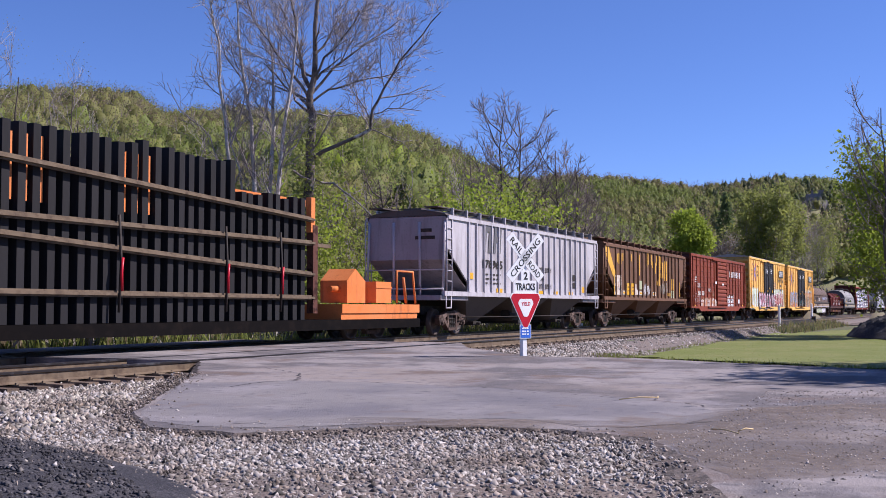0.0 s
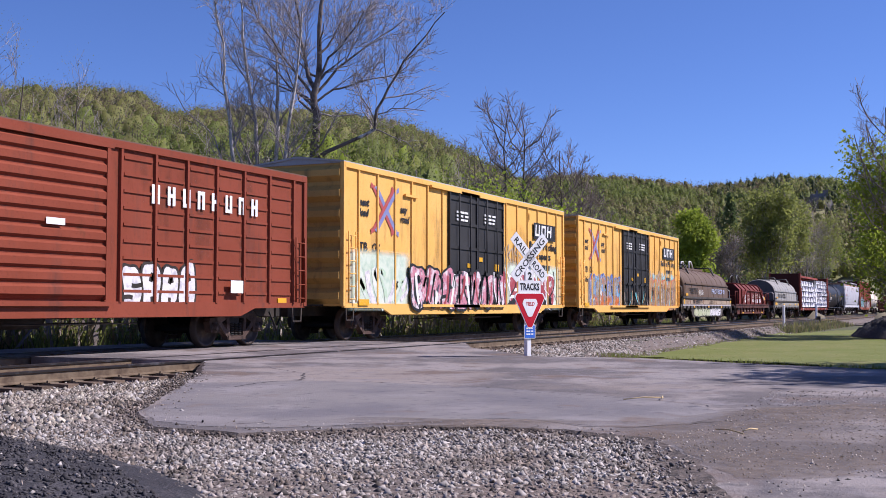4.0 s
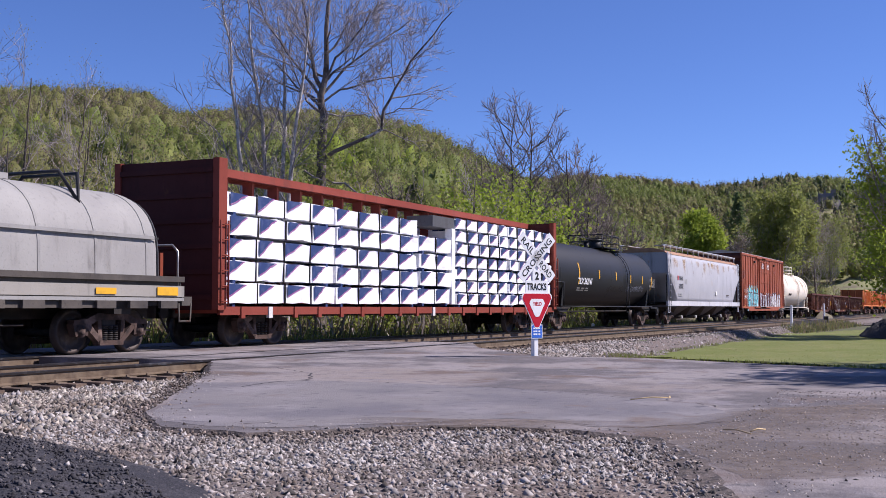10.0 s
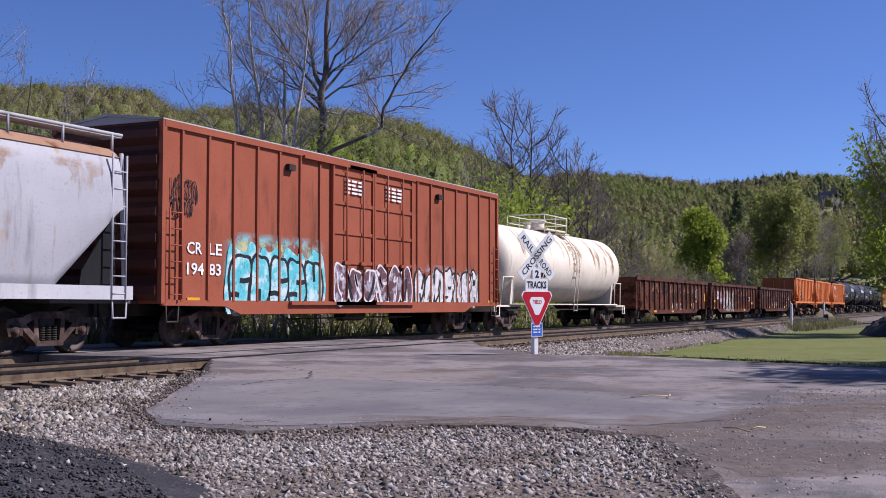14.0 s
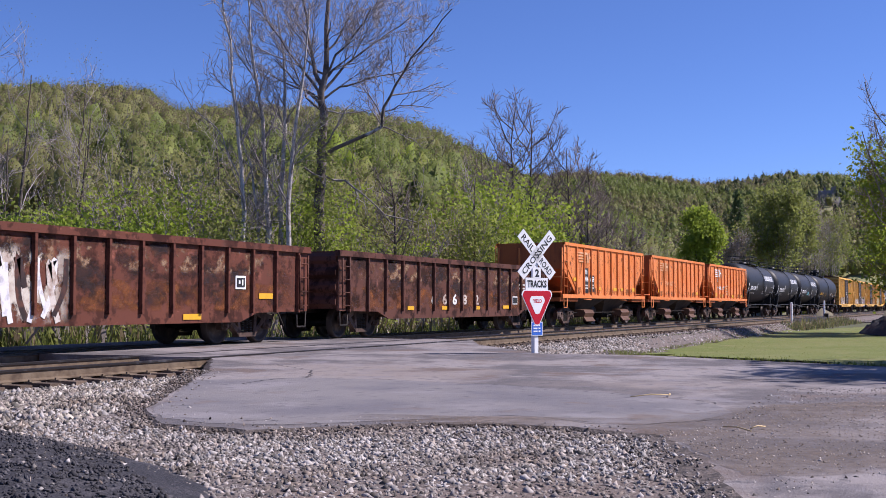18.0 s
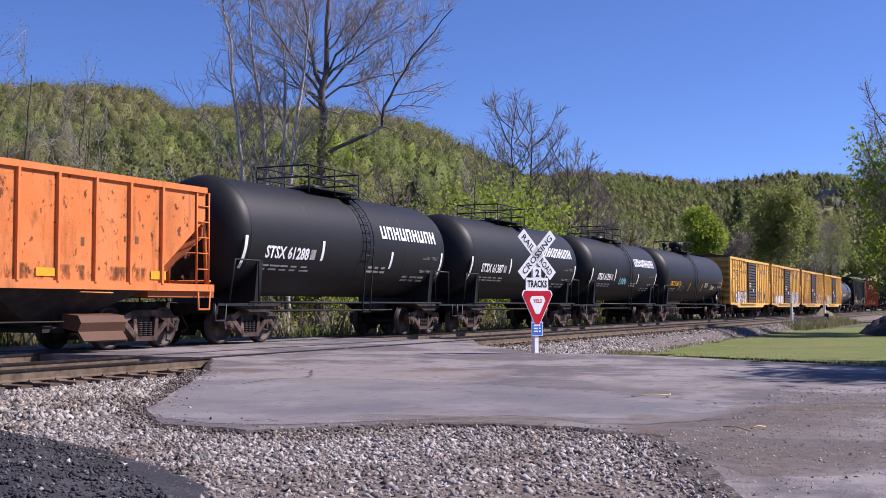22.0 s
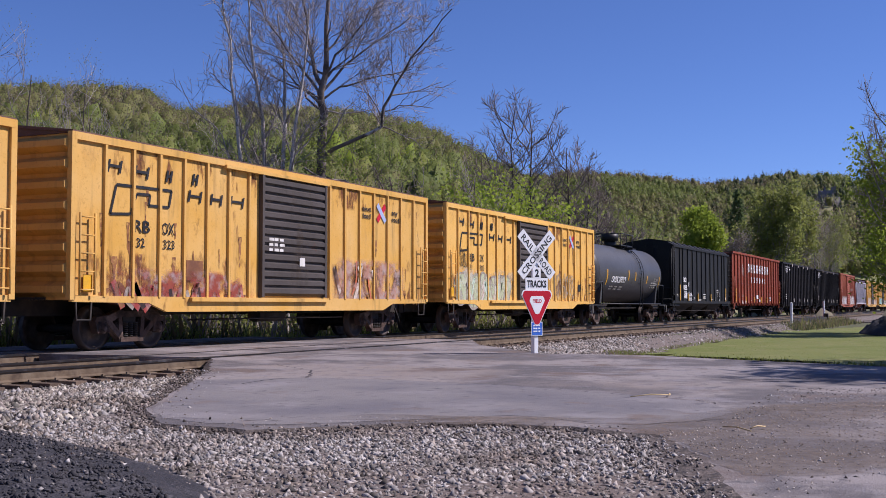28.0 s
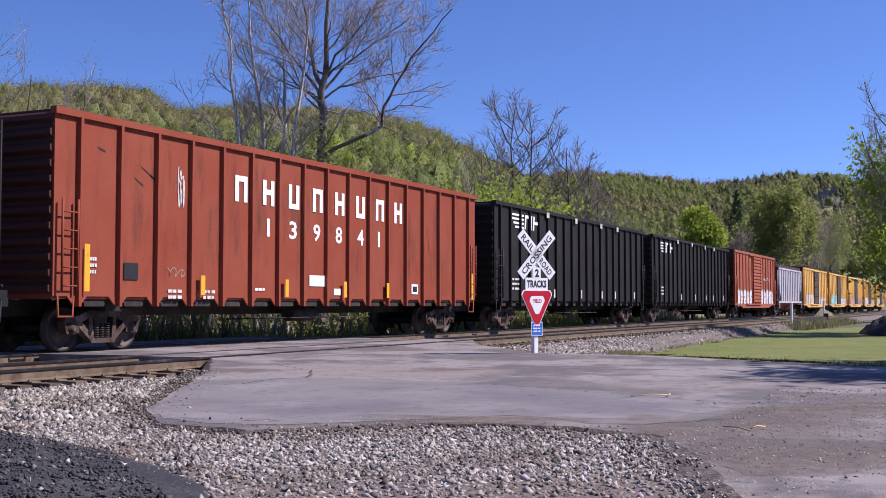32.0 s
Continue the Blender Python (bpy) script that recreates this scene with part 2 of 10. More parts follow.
P["tank_white"] = paint("tank_white", (0.74, 0.67, 0.56), rust=0.42, dirt=0.35, dark=(0.30, 0.2, 0.12), rustcol=(0.58, 0.36, 0.18))
P["pellet_grey"] = paint("pellet_grey", (0.40, 0.40, 0.43), rust=0.36, dirt=0.3, rustcol=(0.42, 0.26, 0.14), fade=(0.47, 0.47, 0.50))
P["sill_pale"] = paint("sill_pale", (0.50, 0.50, 0.52), rust=0.15, dirt=0.5)
P["pellet_roof"] = paint("pellet_roof", (0.34, 0.20, 0.13), rust=0.5, dirt=0.2)
P["crle_brown"] = paint("crle_brown", (0.30, 0.085, 0.045), rust=0.08, dirt=0.3)
P["gon_brown"] = paint("gon_brown", (0.125, 0.045, 0.03), rust=0.45, dirt=0.55, rustcol=(0.22, 0.085, 0.04), fade=(0.14, 0.05, 0.032), blotch=True)
# end-wall paints: dirtier than the sides, and darkened to paint in the ends' shade
P["end_yellow_shaded"] = paint("end_yellow_shaded", (0.52, 0.30, 0.085), rust=0.4, dirt=0.7)
P["mow_end_shaded"] = paint("mow_end_shaded", (0.34, 0.10, 0.035), rust=0.5, dirt=0.9)
P["end_red_shaded"] = paint("end_red_shaded", (0.085, 0.03, 0.022), rust=0.3, dirt=0.8)
P["gon_dark"] = paint("gon_dark", (0.10, 0.042, 0.03), rust=0.45, dirt=0.6, blotch=True)
P["mow_orange"] = paint("mow_orange", (0.66, 0.19, 0.05), rust=0.42, dirt=0.35, rustcol=(0.30, 0.10, 0.03), fade=(0.75, 0.27, 0.10))
P["chute_rust"] = paint("chute_rust", (0.11, 0.058, 0.036), rust=0.5, dirt=0.4)
P["hopper_black"] = paint("hopper_black", (0.015, 0.015, 0.016), rust=0.1, dirt=0.7, dark=(0.045, 0.042, 0.036), fade=(0.024, 0.024, 0.024))
P["southern_red"] = paint("southern_red", (0.245, 0.052, 0.027), rust=0.14, dirt=0.5, dark=(0.11, 0.035, 0.024), fade=(0.28, 0.075, 0.043), bump=0.08)
P["chip_black"] = paint("chip_black", (0.017, 0.015, 0.015), rust=0.2, dirt=0.5, dark=(0.05, 0.042, 0.038), fade=(0.03, 0.026, 0.025))
P["wrap_white"] = mottled("wrap_white", [(0.86, 0.86, 0.88), ((0.68, 0.68, 0.76), (1.6, 1.6, 5), 0.5, 0.7)], rough=0.4, bump=1.0, bump_scale=5)
P["wrap_pink"] = mottled("wrap_pink", [(0.30, 0.10, 0.24), ((0.45, 0.3, 0.42), 6, 0.5, 0.7)], rough=0.4)
P["wrap_blue"] = mottled("wrap_blue", [(0.03, 0.05, 0.14), ((0.08, 0.1, 0.2), 4, 0.5, 0.7)], rough=0.4)


# ---- mesh building ----
class Shape:
    """A plain list of points and faces that grows piece by piece."""

    def __init__(self):
        self.v, self.f, self.smooth = [], [], []

    def add(self, pts, faces, smooth=False):
        k = len(self.v)
        self.v += [tuple(p) for p in pts]
        self.f += [tuple(i + k for i in f) for f in faces]
        self.smooth += [smooth] * len(faces)
        return self

    def box(self, x0, x1, y0, y1, z0, z1):
        p = [(x, y, z) for z in (z0, z1) for y in (y0, y1) for x in (x0, x1)]
        return self.add(p, [(0, 2, 3, 1), (4, 5, 7, 6), (0, 1, 5, 4), (2, 6, 7, 3), (0, 4, 6, 2), (1, 3, 7, 5)])

    def extrude(self, outline, axis, a, b, smooth=False):
        """outline: 2D points; axis 'x': (y, z) swept in x; 'y': (x, z); 'z': (x, y)."""
        def put(p, q):
            return {"x": (q, p[0], p[1]), "y": (p[0], q, p[1]), "z": (p[0], p[1], q)}[axis]
        n = len(outline)
        pts = [put(p, a) for p in outline] + [put(p, b) for p in outline]
        self.add(pts, [tuple(range(n - 1, -1, -1)), tuple(range(n, 2 * n))])
        k = len(self.v) - 2 * n
        self.f += [(k + i, k + (i + 1) % n, k + n + (i + 1) % n, k + n + i) for i in range(n)]
        self.smooth += [smooth] * n
        return self

    def rod(self, a, b, r, n=6, r2=None, caps=True, smooth=True):
        a, b = Vector(a), Vector(b)
        d = (b - a).normalized()
        u = d.orthogonal().normalized()
        w = d.cross(u)
        r2 = r if r2 is None else r2
        ring = [u * math.cos(2 * math.pi * i / n) + w * math.sin(2 * math.pi * i / n) for i in range(n)]
        self.add([a + p * r for p in ring] + [b + p * r2 for p in ring], [(i, (i + 1) % n, n + (i + 1) % n, n + i) for i in range(n)], smooth)
        if caps:
            k = len(self.v) - 2 * n
            self.f += [tuple(k + i for i in range(n - 1, -1, -1)), tuple(k + n + i for i in range(n))]
            self.smooth += [False, False]
        return self

    def path(self, pts, r, n=5):
        """One bent rod through pts, mitred at its corners."""
        pts = [Vector(p) for p in pts]
        k, m = len(self.v), len(pts)
        ends = (pts[0] - pts[-1]).length < 1e-6
        up = None
        for j, p in enumerate(pts):
            a = (p - pts[j - 1]).normalized() if j else None
            b = (pts[j + 1] - p).normalized() if j < m - 1 else None
            if ends and not j:
                a = (pts[-1] - pts[-2]).normalized()
            if ends and j == m - 1:
                b = (pts[1] - pts[0]).normalized()
            d = ((a or b) + (b or a))
            d = d.normalized() if d.length > 1e-6 else (a or b)
            fit = 1 / max(0.5, d.dot(b or a))
            u = (up - d * up.dot(d)) if up is not None else d.orthogonal()
            u = u.normalized() if u.length > 1e-6 else d.orthogonal().normalized()
            up, w = u, d.cross(u)
            bend = ((b - a) if a is not None and b is not None else Vector()).normalized()
            for i in range(n):
                q = (u * math.cos(2 * math.pi * i / n) + w * math.sin(2 * math.pi * i / n)) * r
                self.v.append(tuple(p + q + bend * q.dot(bend) * (fit - 1)))
        self.f += [(k + j * n + i, k + j * n + (i + 1) % n, k + (j + 1) * n + (i + 1) % n, k + (j + 1) * n + i) for j in range(m - 1) for i in range(n)]
        self.smooth += [True] * ((m - 1) * n)
        if not ends:
            self.f += [tuple(k + i for i in range(n - 1, -1, -1)), tuple(k + (m - 1) * n + i for i in range(n))]
            self.smooth += [False, False]
        return self

    def lathe(self, profile, n=32, centre=(0, 0, 0)):
        """profile: (x, radius) along the x axis."""
        pts = [(centre[0] + x, centre[1] + r * math.cos(2 * math.pi * i / n), centre[2] + r * math.sin(2 * math.pi * i / n)) for x, r in profile for i in range(n)]
        faces = [(j * n + i, (j + 1) * n + i, (j + 1) * n + (i + 1) % n, j * n + (i + 1) % n) for j in range(len(profile) - 1) for i in range(n)]
        self.add(pts, faces, True)
        return self

    def mesh(self, name, *mats):
        me = bpy.data.meshes.new(name)
        me.from_pydata(self.v, [], self.f)
        me.polygons.foreach_set("use_smooth", self.smooth)
        bm = bmesh.new()
        bm.from_mesh(me)
        bmesh.ops.recalc_face_normals(bm, faces=bm.faces)
        bm.to_mesh(me)
        bm.free()
        for m in mats:
            me.materials.append(m)
        return me


def part(name, shape, material, parent=None, label="", at=None):
    """One mesh object under a thing or a part; shape: a Shape or a ready mesh."""
    me = shape.mesh(name, material) if isinstance(shape, Shape) else shape
    ob = new(name, me)
    if parent:
        ob.parent = parent
    if at:
        ob.location = at
    return tagged(ob, label)


def thing(name, label, category, group="", at=(0, 0, 0), kind=""):
    ob = new(name)
    ob.location = at
    ob.empty_display_size = 0.3
    return tagged(ob, label, category, group, kind)


def raw_mesh(name, v, f, *mats, index=None, smooth=False):
    """A mesh straight from number arrays."""
    me = bpy.data.meshes.new(name)
    v, f = np.asarray(v, float), np.asarray(f, int)
    me.vertices.add(len(v))
    me.vertices.foreach_set("co", v.ravel())
    me.loops.add(f.size)
    me.loops.foreach_set("vertex_index", f.ravel())
    me.polygons.add(len(f))
    me.polygons.foreach_set("loop_start", np.arange(len(f)) * f.shape[1])
    for m in mats:
        me.materials.append(m)
    if index is not None:
        me.polygons.foreach_set("material_index", np.asarray(index, np.int32))
    if smooth:
        me.polygons.foreach_set("use_smooth", np.ones(len(f), bool))
    me.update(calc_edges=True)
    return me


# ---- the ground ----
RIGHT = Vector((math.cos(radians(HEADING)), -math.sin(radians(HEADING))))
AHEAD = Vector((math.sin(radians(HEADING)), math.cos(radians(HEADING))))


def spot(right, ahead):
    """A place on the plan: metres to the right of and ahead of the tripod."""
    p = RIGHT * right + AHEAD * ahead
    return p.x, p.y


def ramp(x, a, b):
    t = np.clip((np.asarray(x, float) - a) / (b - a), 0, 1)
    return t * t * (3 - 2 * t)


NEAR_TRACK, FAR_TRACK = 13.72, 17.70
ROAD_A, ROAD_B = 17.4, 29.2


def ground_z(x, y):
    """Height of the ground: flat by the road, a ballast bed under both tracks, a lower field and a lower far side."""
    x, y = np.asarray(x, float), np.asarray(y, float)
    field = -0.06 - 0.62 * ramp(x, 21, 38)
    foot = 6.0 + 5.0 * ramp(x, 21, 42)
    near = field + (-0.27 - field) * ramp(y, np.where(x > 21, foot, 8.3), 12.0)
    far = -0.27 - 0.75 * ramp(y, 20.2, 23.0) * (1 - ramp(x, 14, 17) * (1 - ramp(x, 29, 33)))
    return np.where(y < 12.1, near, np.where(y < 20.2, -0.27, far))


def sheet(name, xs, ys, material, lift=0.0, rough=0.0):
    gx, gy = np.meshgrid(xs, ys)
    gz = ground_z(gx, gy) + lift
    if rough:
        near = (np.abs(gx) < 90) & (np.abs(gy) < 60)
        gz += near * rough * np.random.default_rng(3).normal(size=gz.shape)
    v = np.stack([gx, gy, gz], -1).reshape(-1, 3)
    n, k = len(xs), np.arange((len(ys) - 1) * (len(xs) - 1))
    i = (k // (n - 1)) * n + k % (n - 1)
    return raw_mesh(name, v, np.stack([i, i + 1, i + n + 1, i + n], -1), material, smooth=True)


xs = np.concatenate([np.linspace(-2500, -60, 20), np.linspace(-50, -2, 25), np.arange(0, 45, 0.5), np.arange(45, 110, 1.0), np.linspace(115, 400, 40), np.linspace(450, 4000, 20)])
ys = np.concatenate([np.linspace(-2500, -60, 15), np.linspace(-50, -2, 25), np.arange(-1, 26, 0.3), np.linspace(27, 90, 40), np.linspace(100, 4000, 20)])
tagged(new("ground", sheet("ground", xs, ys, M["soil"])), "brown soil with sparse spring weeds round the railway", "ground", kind="structure")


def inside(px, py, poly):
    hit = np.zeros(px.shape, bool)
    for (x0, y0), (x1, y1) in zip(poly, poly[1:] + poly[:1]):
        cross = ((y0 > py) != (y1 > py)) & (px < (x1 - x0) * (py - y0) / (y1 - y0 + 1e-12) + x0)
        hit ^= cross
    return hit


def wavy(poly, step, amount, seed):
    """The outline cut into short steps, each pushed a little aside."""
    r, out = random.Random(seed), []
    for (x0, y0), (x1, y1) in zip(poly, poly[1:] + poly[:1]):
        n = max(1, int(math.hypot(x1 - x0, y1 - y0) / step))
        for i in range(n):
            k = i / n
            x, y = x0 + (x1 - x0) * k, y0 + (y1 - y0) * k
            w = noise.noise((x * 0.9, y * 0.9, seed)) * amount * 2
            out.append((x + w + r.uniform(-amount, amount) * 0.5, y + w * 0.7 + r.uniform(-amount, amount) * 0.5))
    return out


def patch(name, poly, z0, z1, material, label, category, parent=None):
    s = Shape().extrude(poly, "z", z0, z1)
    ob = new(name, s.mesh(name, material))
    if parent:
        ob.parent = parent
    return tagged(ob, label, category, kind="structure")


APRON = [(17.4, 12.86), (14.0, 10.4), (11.05, 8.6), (8.6, 7.1), (7.6, 6.1), (7.55, 5.25), (8.0, 4.8), (8.5, 4.25), (8.75, 3.7), (8.8, 3.0), (8.5, 2.2), (7.3, 1.6), (6.0, 1.15),
         (3.5, 0.2), (2.0, -9.0), (17.0, -12.0), (18.9, -3.0), (19.5, 1.4), (20.6, 3.7), (22.0, 6.1), (21.8, 8.1), (26.2, 11.4), (29.2, 12.86)]
def apron():
    """The apron's sheet, its ragged rim feathered down into the stone."""
    rim = wavy(APRON, 0.14, 0.06, 5)
    cx, cy = 14.0, 3.0
    s = Shape().add([(x, y, -0.022) for x, y in rim], [tuple(range(len(rim)))])
    n = len(rim)
    out = []
    for i, (x, y) in enumerate(rim):
        (ax, ay), (bx, by) = rim[i - 1], rim[(i + 1) % n]
        d = math.hypot(bx - ax, by - ay) or 1
        wide = 0.09 + 0.4 * float(1 - ramp(y, 1.9, 2.9))
        out.append((x + (by - ay) / d * wide, y - (bx - ax) / d * wide, -0.075))
    edge = Shape().add([(x, y, -0.022) for x, y in rim] + out, [(i, (i + 1) % n, n + (i + 1) % n, n + i) for i in range(n)])
    ob = new("road", s.mesh("road", M["asphalt"]))
    part("road_edge", edge, M["asphalt_edge"], ob, "dark broken edge of the asphalt")
    return tagged(ob, "worn grey asphalt apron with cracks leading to the crossing", "road", kind="structure")


road = apron()
for a, b, name in ((13.07, 14.38, "between the rails"), (14.56, 16.86, "between the two tracks"), (17.05, 18.36, "between the far rails"), (18.54, 20.4, "beyond the far rails")):
    part("crossing_panel", Shape().extrude(wavy([(ROAD_A - 0.1 * (a > 16), a), (ROAD_B, a), (ROAD_B + 0.3, b), (ROAD_A - 0.2, b)], 0.4, 0.012, int(a)), "z", -0.3, -0.008), M["asphalt"], road,
         "grey asphalt strip " + name)
# cracks and patched seams in the asphalt
M["crack"] = mottled("crack", [(0.05, 0.045, 0.05), ((0.09, 0.08, 0.085), 6, 0.4, 0.7)], rough=0.95)


def crack(points, width, seed):
    r = random.Random(seed)
    line = []
    for (x0, y0), (x1, y1) in zip(points, points[1:]):
        n = max(2, int(math.hypot(x1 - x0, y1 - y0) / 0.12))
        line += [(x0 + (x1 - x0) * i / n + r.uniform(-0.04, 0.04), y0 + (y1 - y0) * i / n + r.uniform(-0.04, 0.04)) for i in range(n)]
    v, f = [], []
    for i, (x, y) in enumerate(line):
        w = width * r.uniform(0.3, 1.0)
        v += [(x, y - w, -0.018), (x, y + w, -0.018)]
        if i:
            f.append((2 * i - 2, 2 * i - 1, 2 * i + 1, 2 * i))
    part("crack", raw_mesh("crack", v, f, M["crack"]), None, road, "dark crack in the asphalt")


PATCH = [(8.55, 6.98), (10.0, 7.9), (12.2, 9.25), (13.19, 8.25), (13.29, 6.93), (12.93, 5.21), (12.4, 3.78), (11.72, 2.68), (10.62, 2.07), (9.76, 2.19), (9.17, 2.56), (9.08, 2.96), (9.38, 3.46), (9.4, 3.79), (8.85, 4.3), (8.45, 4.72), (7.95, 5.2), (7.75, 5.75), (7.95, 6.4)]
rim = wavy(PATCH, 0.2, 0.035, 9)
part("asphalt_patch", Shape().add([(x, y, -0.0195) for x, y in rim], [tuple(range(len(rim)))]), M["asphalt_patch"], road, "older bluish grey asphalt layer")
crack([(9.4, 3.79), (9.38, 3.46), (9.15, 3.03), (9.17, 2.56), (9.64, 2.21), (10.08, 1.97)], 0.018, 1)
crack([(13.29, 6.93), (13.18, 7.72), (13.19, 8.25), (12.7, 8.46), (11.6, 8.2)], 0.03, 2)
crack([(8.03, 5.63), (8.19, 5.51), (8.19, 5.18)], 0.022, 3)
crack([(12.93, 5.21), (12.51, 4.35), (12.03, 3.42), (11.72, 2.68), (11.3, 2.31)], 0.022, 4)
crack([(8.22, 1.49), (8.19, 1.25), (8.36, 1.05)], 0.012, 5)
crack([(13.29, 6.93), (13.1, 6.0), (12.93, 5.21)], 0.022, 6)
crack([(15.2, 9.2), (16.2, 7.4), (16.0, 5.6)], 0.02, 8)
crack([(13.2, 8.2), (14.6, 9.0), (16.0, 10.6)], 0.022, 9)
crack([(8.78, 4.26), (8.9, 4.1), (9.4, 3.79)], 0.012, 7)

# brown dust and fine dirt lying over the worn edge of the asphalt
def dust_material():
    m = mottled("dust", [(0.19, 0.15, 0.125), ((0.27, 0.23, 0.205), 30, 0.5, 0.65), ((0.13, 0.10, 0.085), 14, 0.5, 0.65)], rough=1.0)
    n, l = m.node_tree.nodes, m.node_tree.links
    tc, mix, clear = n.new("ShaderNodeTexCoord"), n.new("ShaderNodeMixShader"), n.new("ShaderNodeBsdfTransparent")
    total = None
    for scale, low, high in ((0.45, 0.36, 0.62), (3.0, 0.10, 0.80)):
        nz, rp = n.new("ShaderNodeTexNoise"), n.new("ShaderNodeMapRange")
        nz.inputs["Scale"].default_value, nz.inputs["Detail"].default_value = scale, 8
        rp.inputs["From Min"].default_value, rp.inputs["From Max"].default_value = low, high
        l.new(tc.outputs["Object"], nz.inputs["Vector"])
        l.new(nz.outputs[0], rp.inputs[0])
        if total is None:
            total = rp.outputs[0]
        else:
            mu = n.new("ShaderNodeMath")
            mu.operation = "MULTIPLY"
            l.new(total, mu.inputs[0])
            l.new(rp.outputs[0], mu.inputs[1])
            total = mu.outputs[0]
    l.new(total, mix.inputs[0])
    l.new(clear.outputs[0], mix.inputs[1])
    l.new(n["Principled BSDF"].outputs[0], mix.inputs[2])
    l.new(mix.outputs[0], n["Material Output"].inputs[0])
    return m


M["dust"] = dust_material()
for rim in ([(8.3, 5.2), (8.9, 5.0), (9.5, 3.6), (9.6, 2.6), (11.5, 1.9), (13.0, 0.4), (12.5, -1.5), (9.0, -1.6), (6.6, 1.2), (7.6, 1.7), (8.55, 2.3), (8.7, 3.0), (8.55, 4.3)],):
    part("dust", Shape().add([(x, y, -0.0175) for x, y in wavy(rim, 0.2, 0.1, 8)], [tuple(range(len(wavy(rim, 0.2, 0.1, 8))))]), M["dust"], road, "brown dust drifted over the worn asphalt edge")

# gravel, dark asphalt tongue, grass
GRAVEL = [(17.0, 12.4), (14.0, 10.5), (11.05, 8.7), (8.5, 7.3), (7.5, 6.2), (7.4, 5.15), (8.2, 5.0), (8.4, 4.2), (8.5, 3.0), (8.4, 2.3), (7.0, 1.7), (5.5, 1.1), (3.5, 0.5), (2.0, 0.8), (0.0, 3.0), (-4, 8), (2, 12.4)]


def cone_height(x, y, rx, ry, height, seed):
    """Height of a low crumbled heap at a place in its own axes, and how far out it lies (1 at the rim)."""
    a = math.atan2(y / ry, x / rx)
    k = math.hypot(x / rx, y / ry) / (1 + 0.12 * noise.noise((math.cos(a) * 1.5, math.sin(a) * 1.5, seed)))
    lump = noise.fractal((x * 3.2, y * 3.2, seed + 8), 1.0, 2.0, 4) * 0.16 + noise.noise((x * 14, y * 14, seed)) * 0.05
    return height * max(0.0, 1 - k ** 3) * (1 + 0.15 * noise.noise((x * 1.4, y * 1.4, seed + 3))) + height * lump * min(1, max(0, 4 * (1 - k)) + 0.15), k


def cone_sheet(name, centre, rx, ry, height, material, turn=0.0, seed=0, base=-0.06, rings=44):
    """A low heap with a soft, crumbling rim."""
    v, f, n = [], [], 110
    c, s = math.cos(turn), math.sin(turn)
    for j in range(rings + 1):
        k = j / rings
        for i in range(n):
            a = 2 * math.pi * i / n
            w = 1 + 0.12 * noise.noise((math.cos(a) * 1.5, math.sin(a) * 1.5, seed))
            x, y = rx * k * w * math.cos(a), ry * k * w * math.sin(a)
            h = cone_height(x, y, rx, ry, height, seed)[0]
            v.append((centre[0] + x * c - y * s, centre[1] + x * s + y * c, base + h - 0.02 * (k > 0.99)))
    for j in range(rings):
        f += [(j * n + i, j * n + (i + 1) % n, (j + 1) * n + (i + 1) % n, (j + 1) * n + i) for i in range(n)]
    return raw_mesh(name, v, f, material, smooth=True)


def on_heap(poly, per_m2, seed, reach=0.97):
    """Places on the heap of millings."""
    out = []
    c, s = math.cos(HEAP[3]), math.sin(HEAP[3])
    for px, py, pz in strewn(poly, per_m2, seed, 0.0):
        dx, dy = px - HEAP[0][0], py - HEAP[0][1]
        h, k = cone_height(dx * c + dy * s, dy * c - dx * s, HEAP[1], HEAP[2], 0.17, 4)
        if k < reach:
            out.append((px, py, -0.06 + h))
    return np.array(out)


HEAP = ((4.35, 6.25), 3.7, 2.15, radians(61))
tagged(new("asphalt_spill", cone_sheet("asphalt_spill", HEAP[0], HEAP[1], HEAP[2], 0.17, M["dark_asphalt"], turn=HEAP[3], seed=4)), "low dark tongue of crumbled asphalt millings on the gravel", "asphalt heap")
FIELD = [(19.0, -14.0), (19.6, 1.2), (20.7, 3.7), (22.2, 6.2), (23.6, 6.8), (30, 8.9), (40, 10.5), (60, 11.2), (74, 11.3), (95, 8), (110, -10), (60, -40)]


def laid(name, poly, xs2, ys2, material, lift, wave, uneven):
    """A sheet that lies on the ground inside an outline."""
    v, f, index = [], [], {}
    gx, gy = np.meshgrid(xs2, ys2)
    gz = ground_z(gx, gy) + lift + wave * np.sin(gx * 1.3) * np.cos(gy * 1.7)
    ok = inside(gx, gy, wavy(poly, 0.5, uneven, 3))
    for j in range(len(ys2) - 1):
        for i in range(len(xs2) - 1):
            q = [(j, i), (j, i + 1), (j + 1, i + 1), (j + 1, i)]
            if all(ok[c] for c in q):
                f.append([index.setdefault(c, len(index)) for c in q])
    order = sorted(index, key=index.get)
    v = [(gx[c], gy[c], gz[c]) for c in order]
    return raw_mesh(name, v, f, material, smooth=True)


tagged(new("lawn", laid("lawn", FIELD, np.arange(18.4, 112, 0.6), np.arange(-40, 11.4, 0.4), M["grass"], 0.035, 0.02, 0.15)), "mown spring grass field beside the tracks", "lawn", kind="structure")
patch("side_road", wavy([(112, 11.3), (150, 11.6), (230, 11.4), (230, 2), (150, 3), (114, 8)], 2, 0.5, 3), -0.95, -0.60, M["asphalt_edge"], "brown gravel lane beside the tracks", "lane")

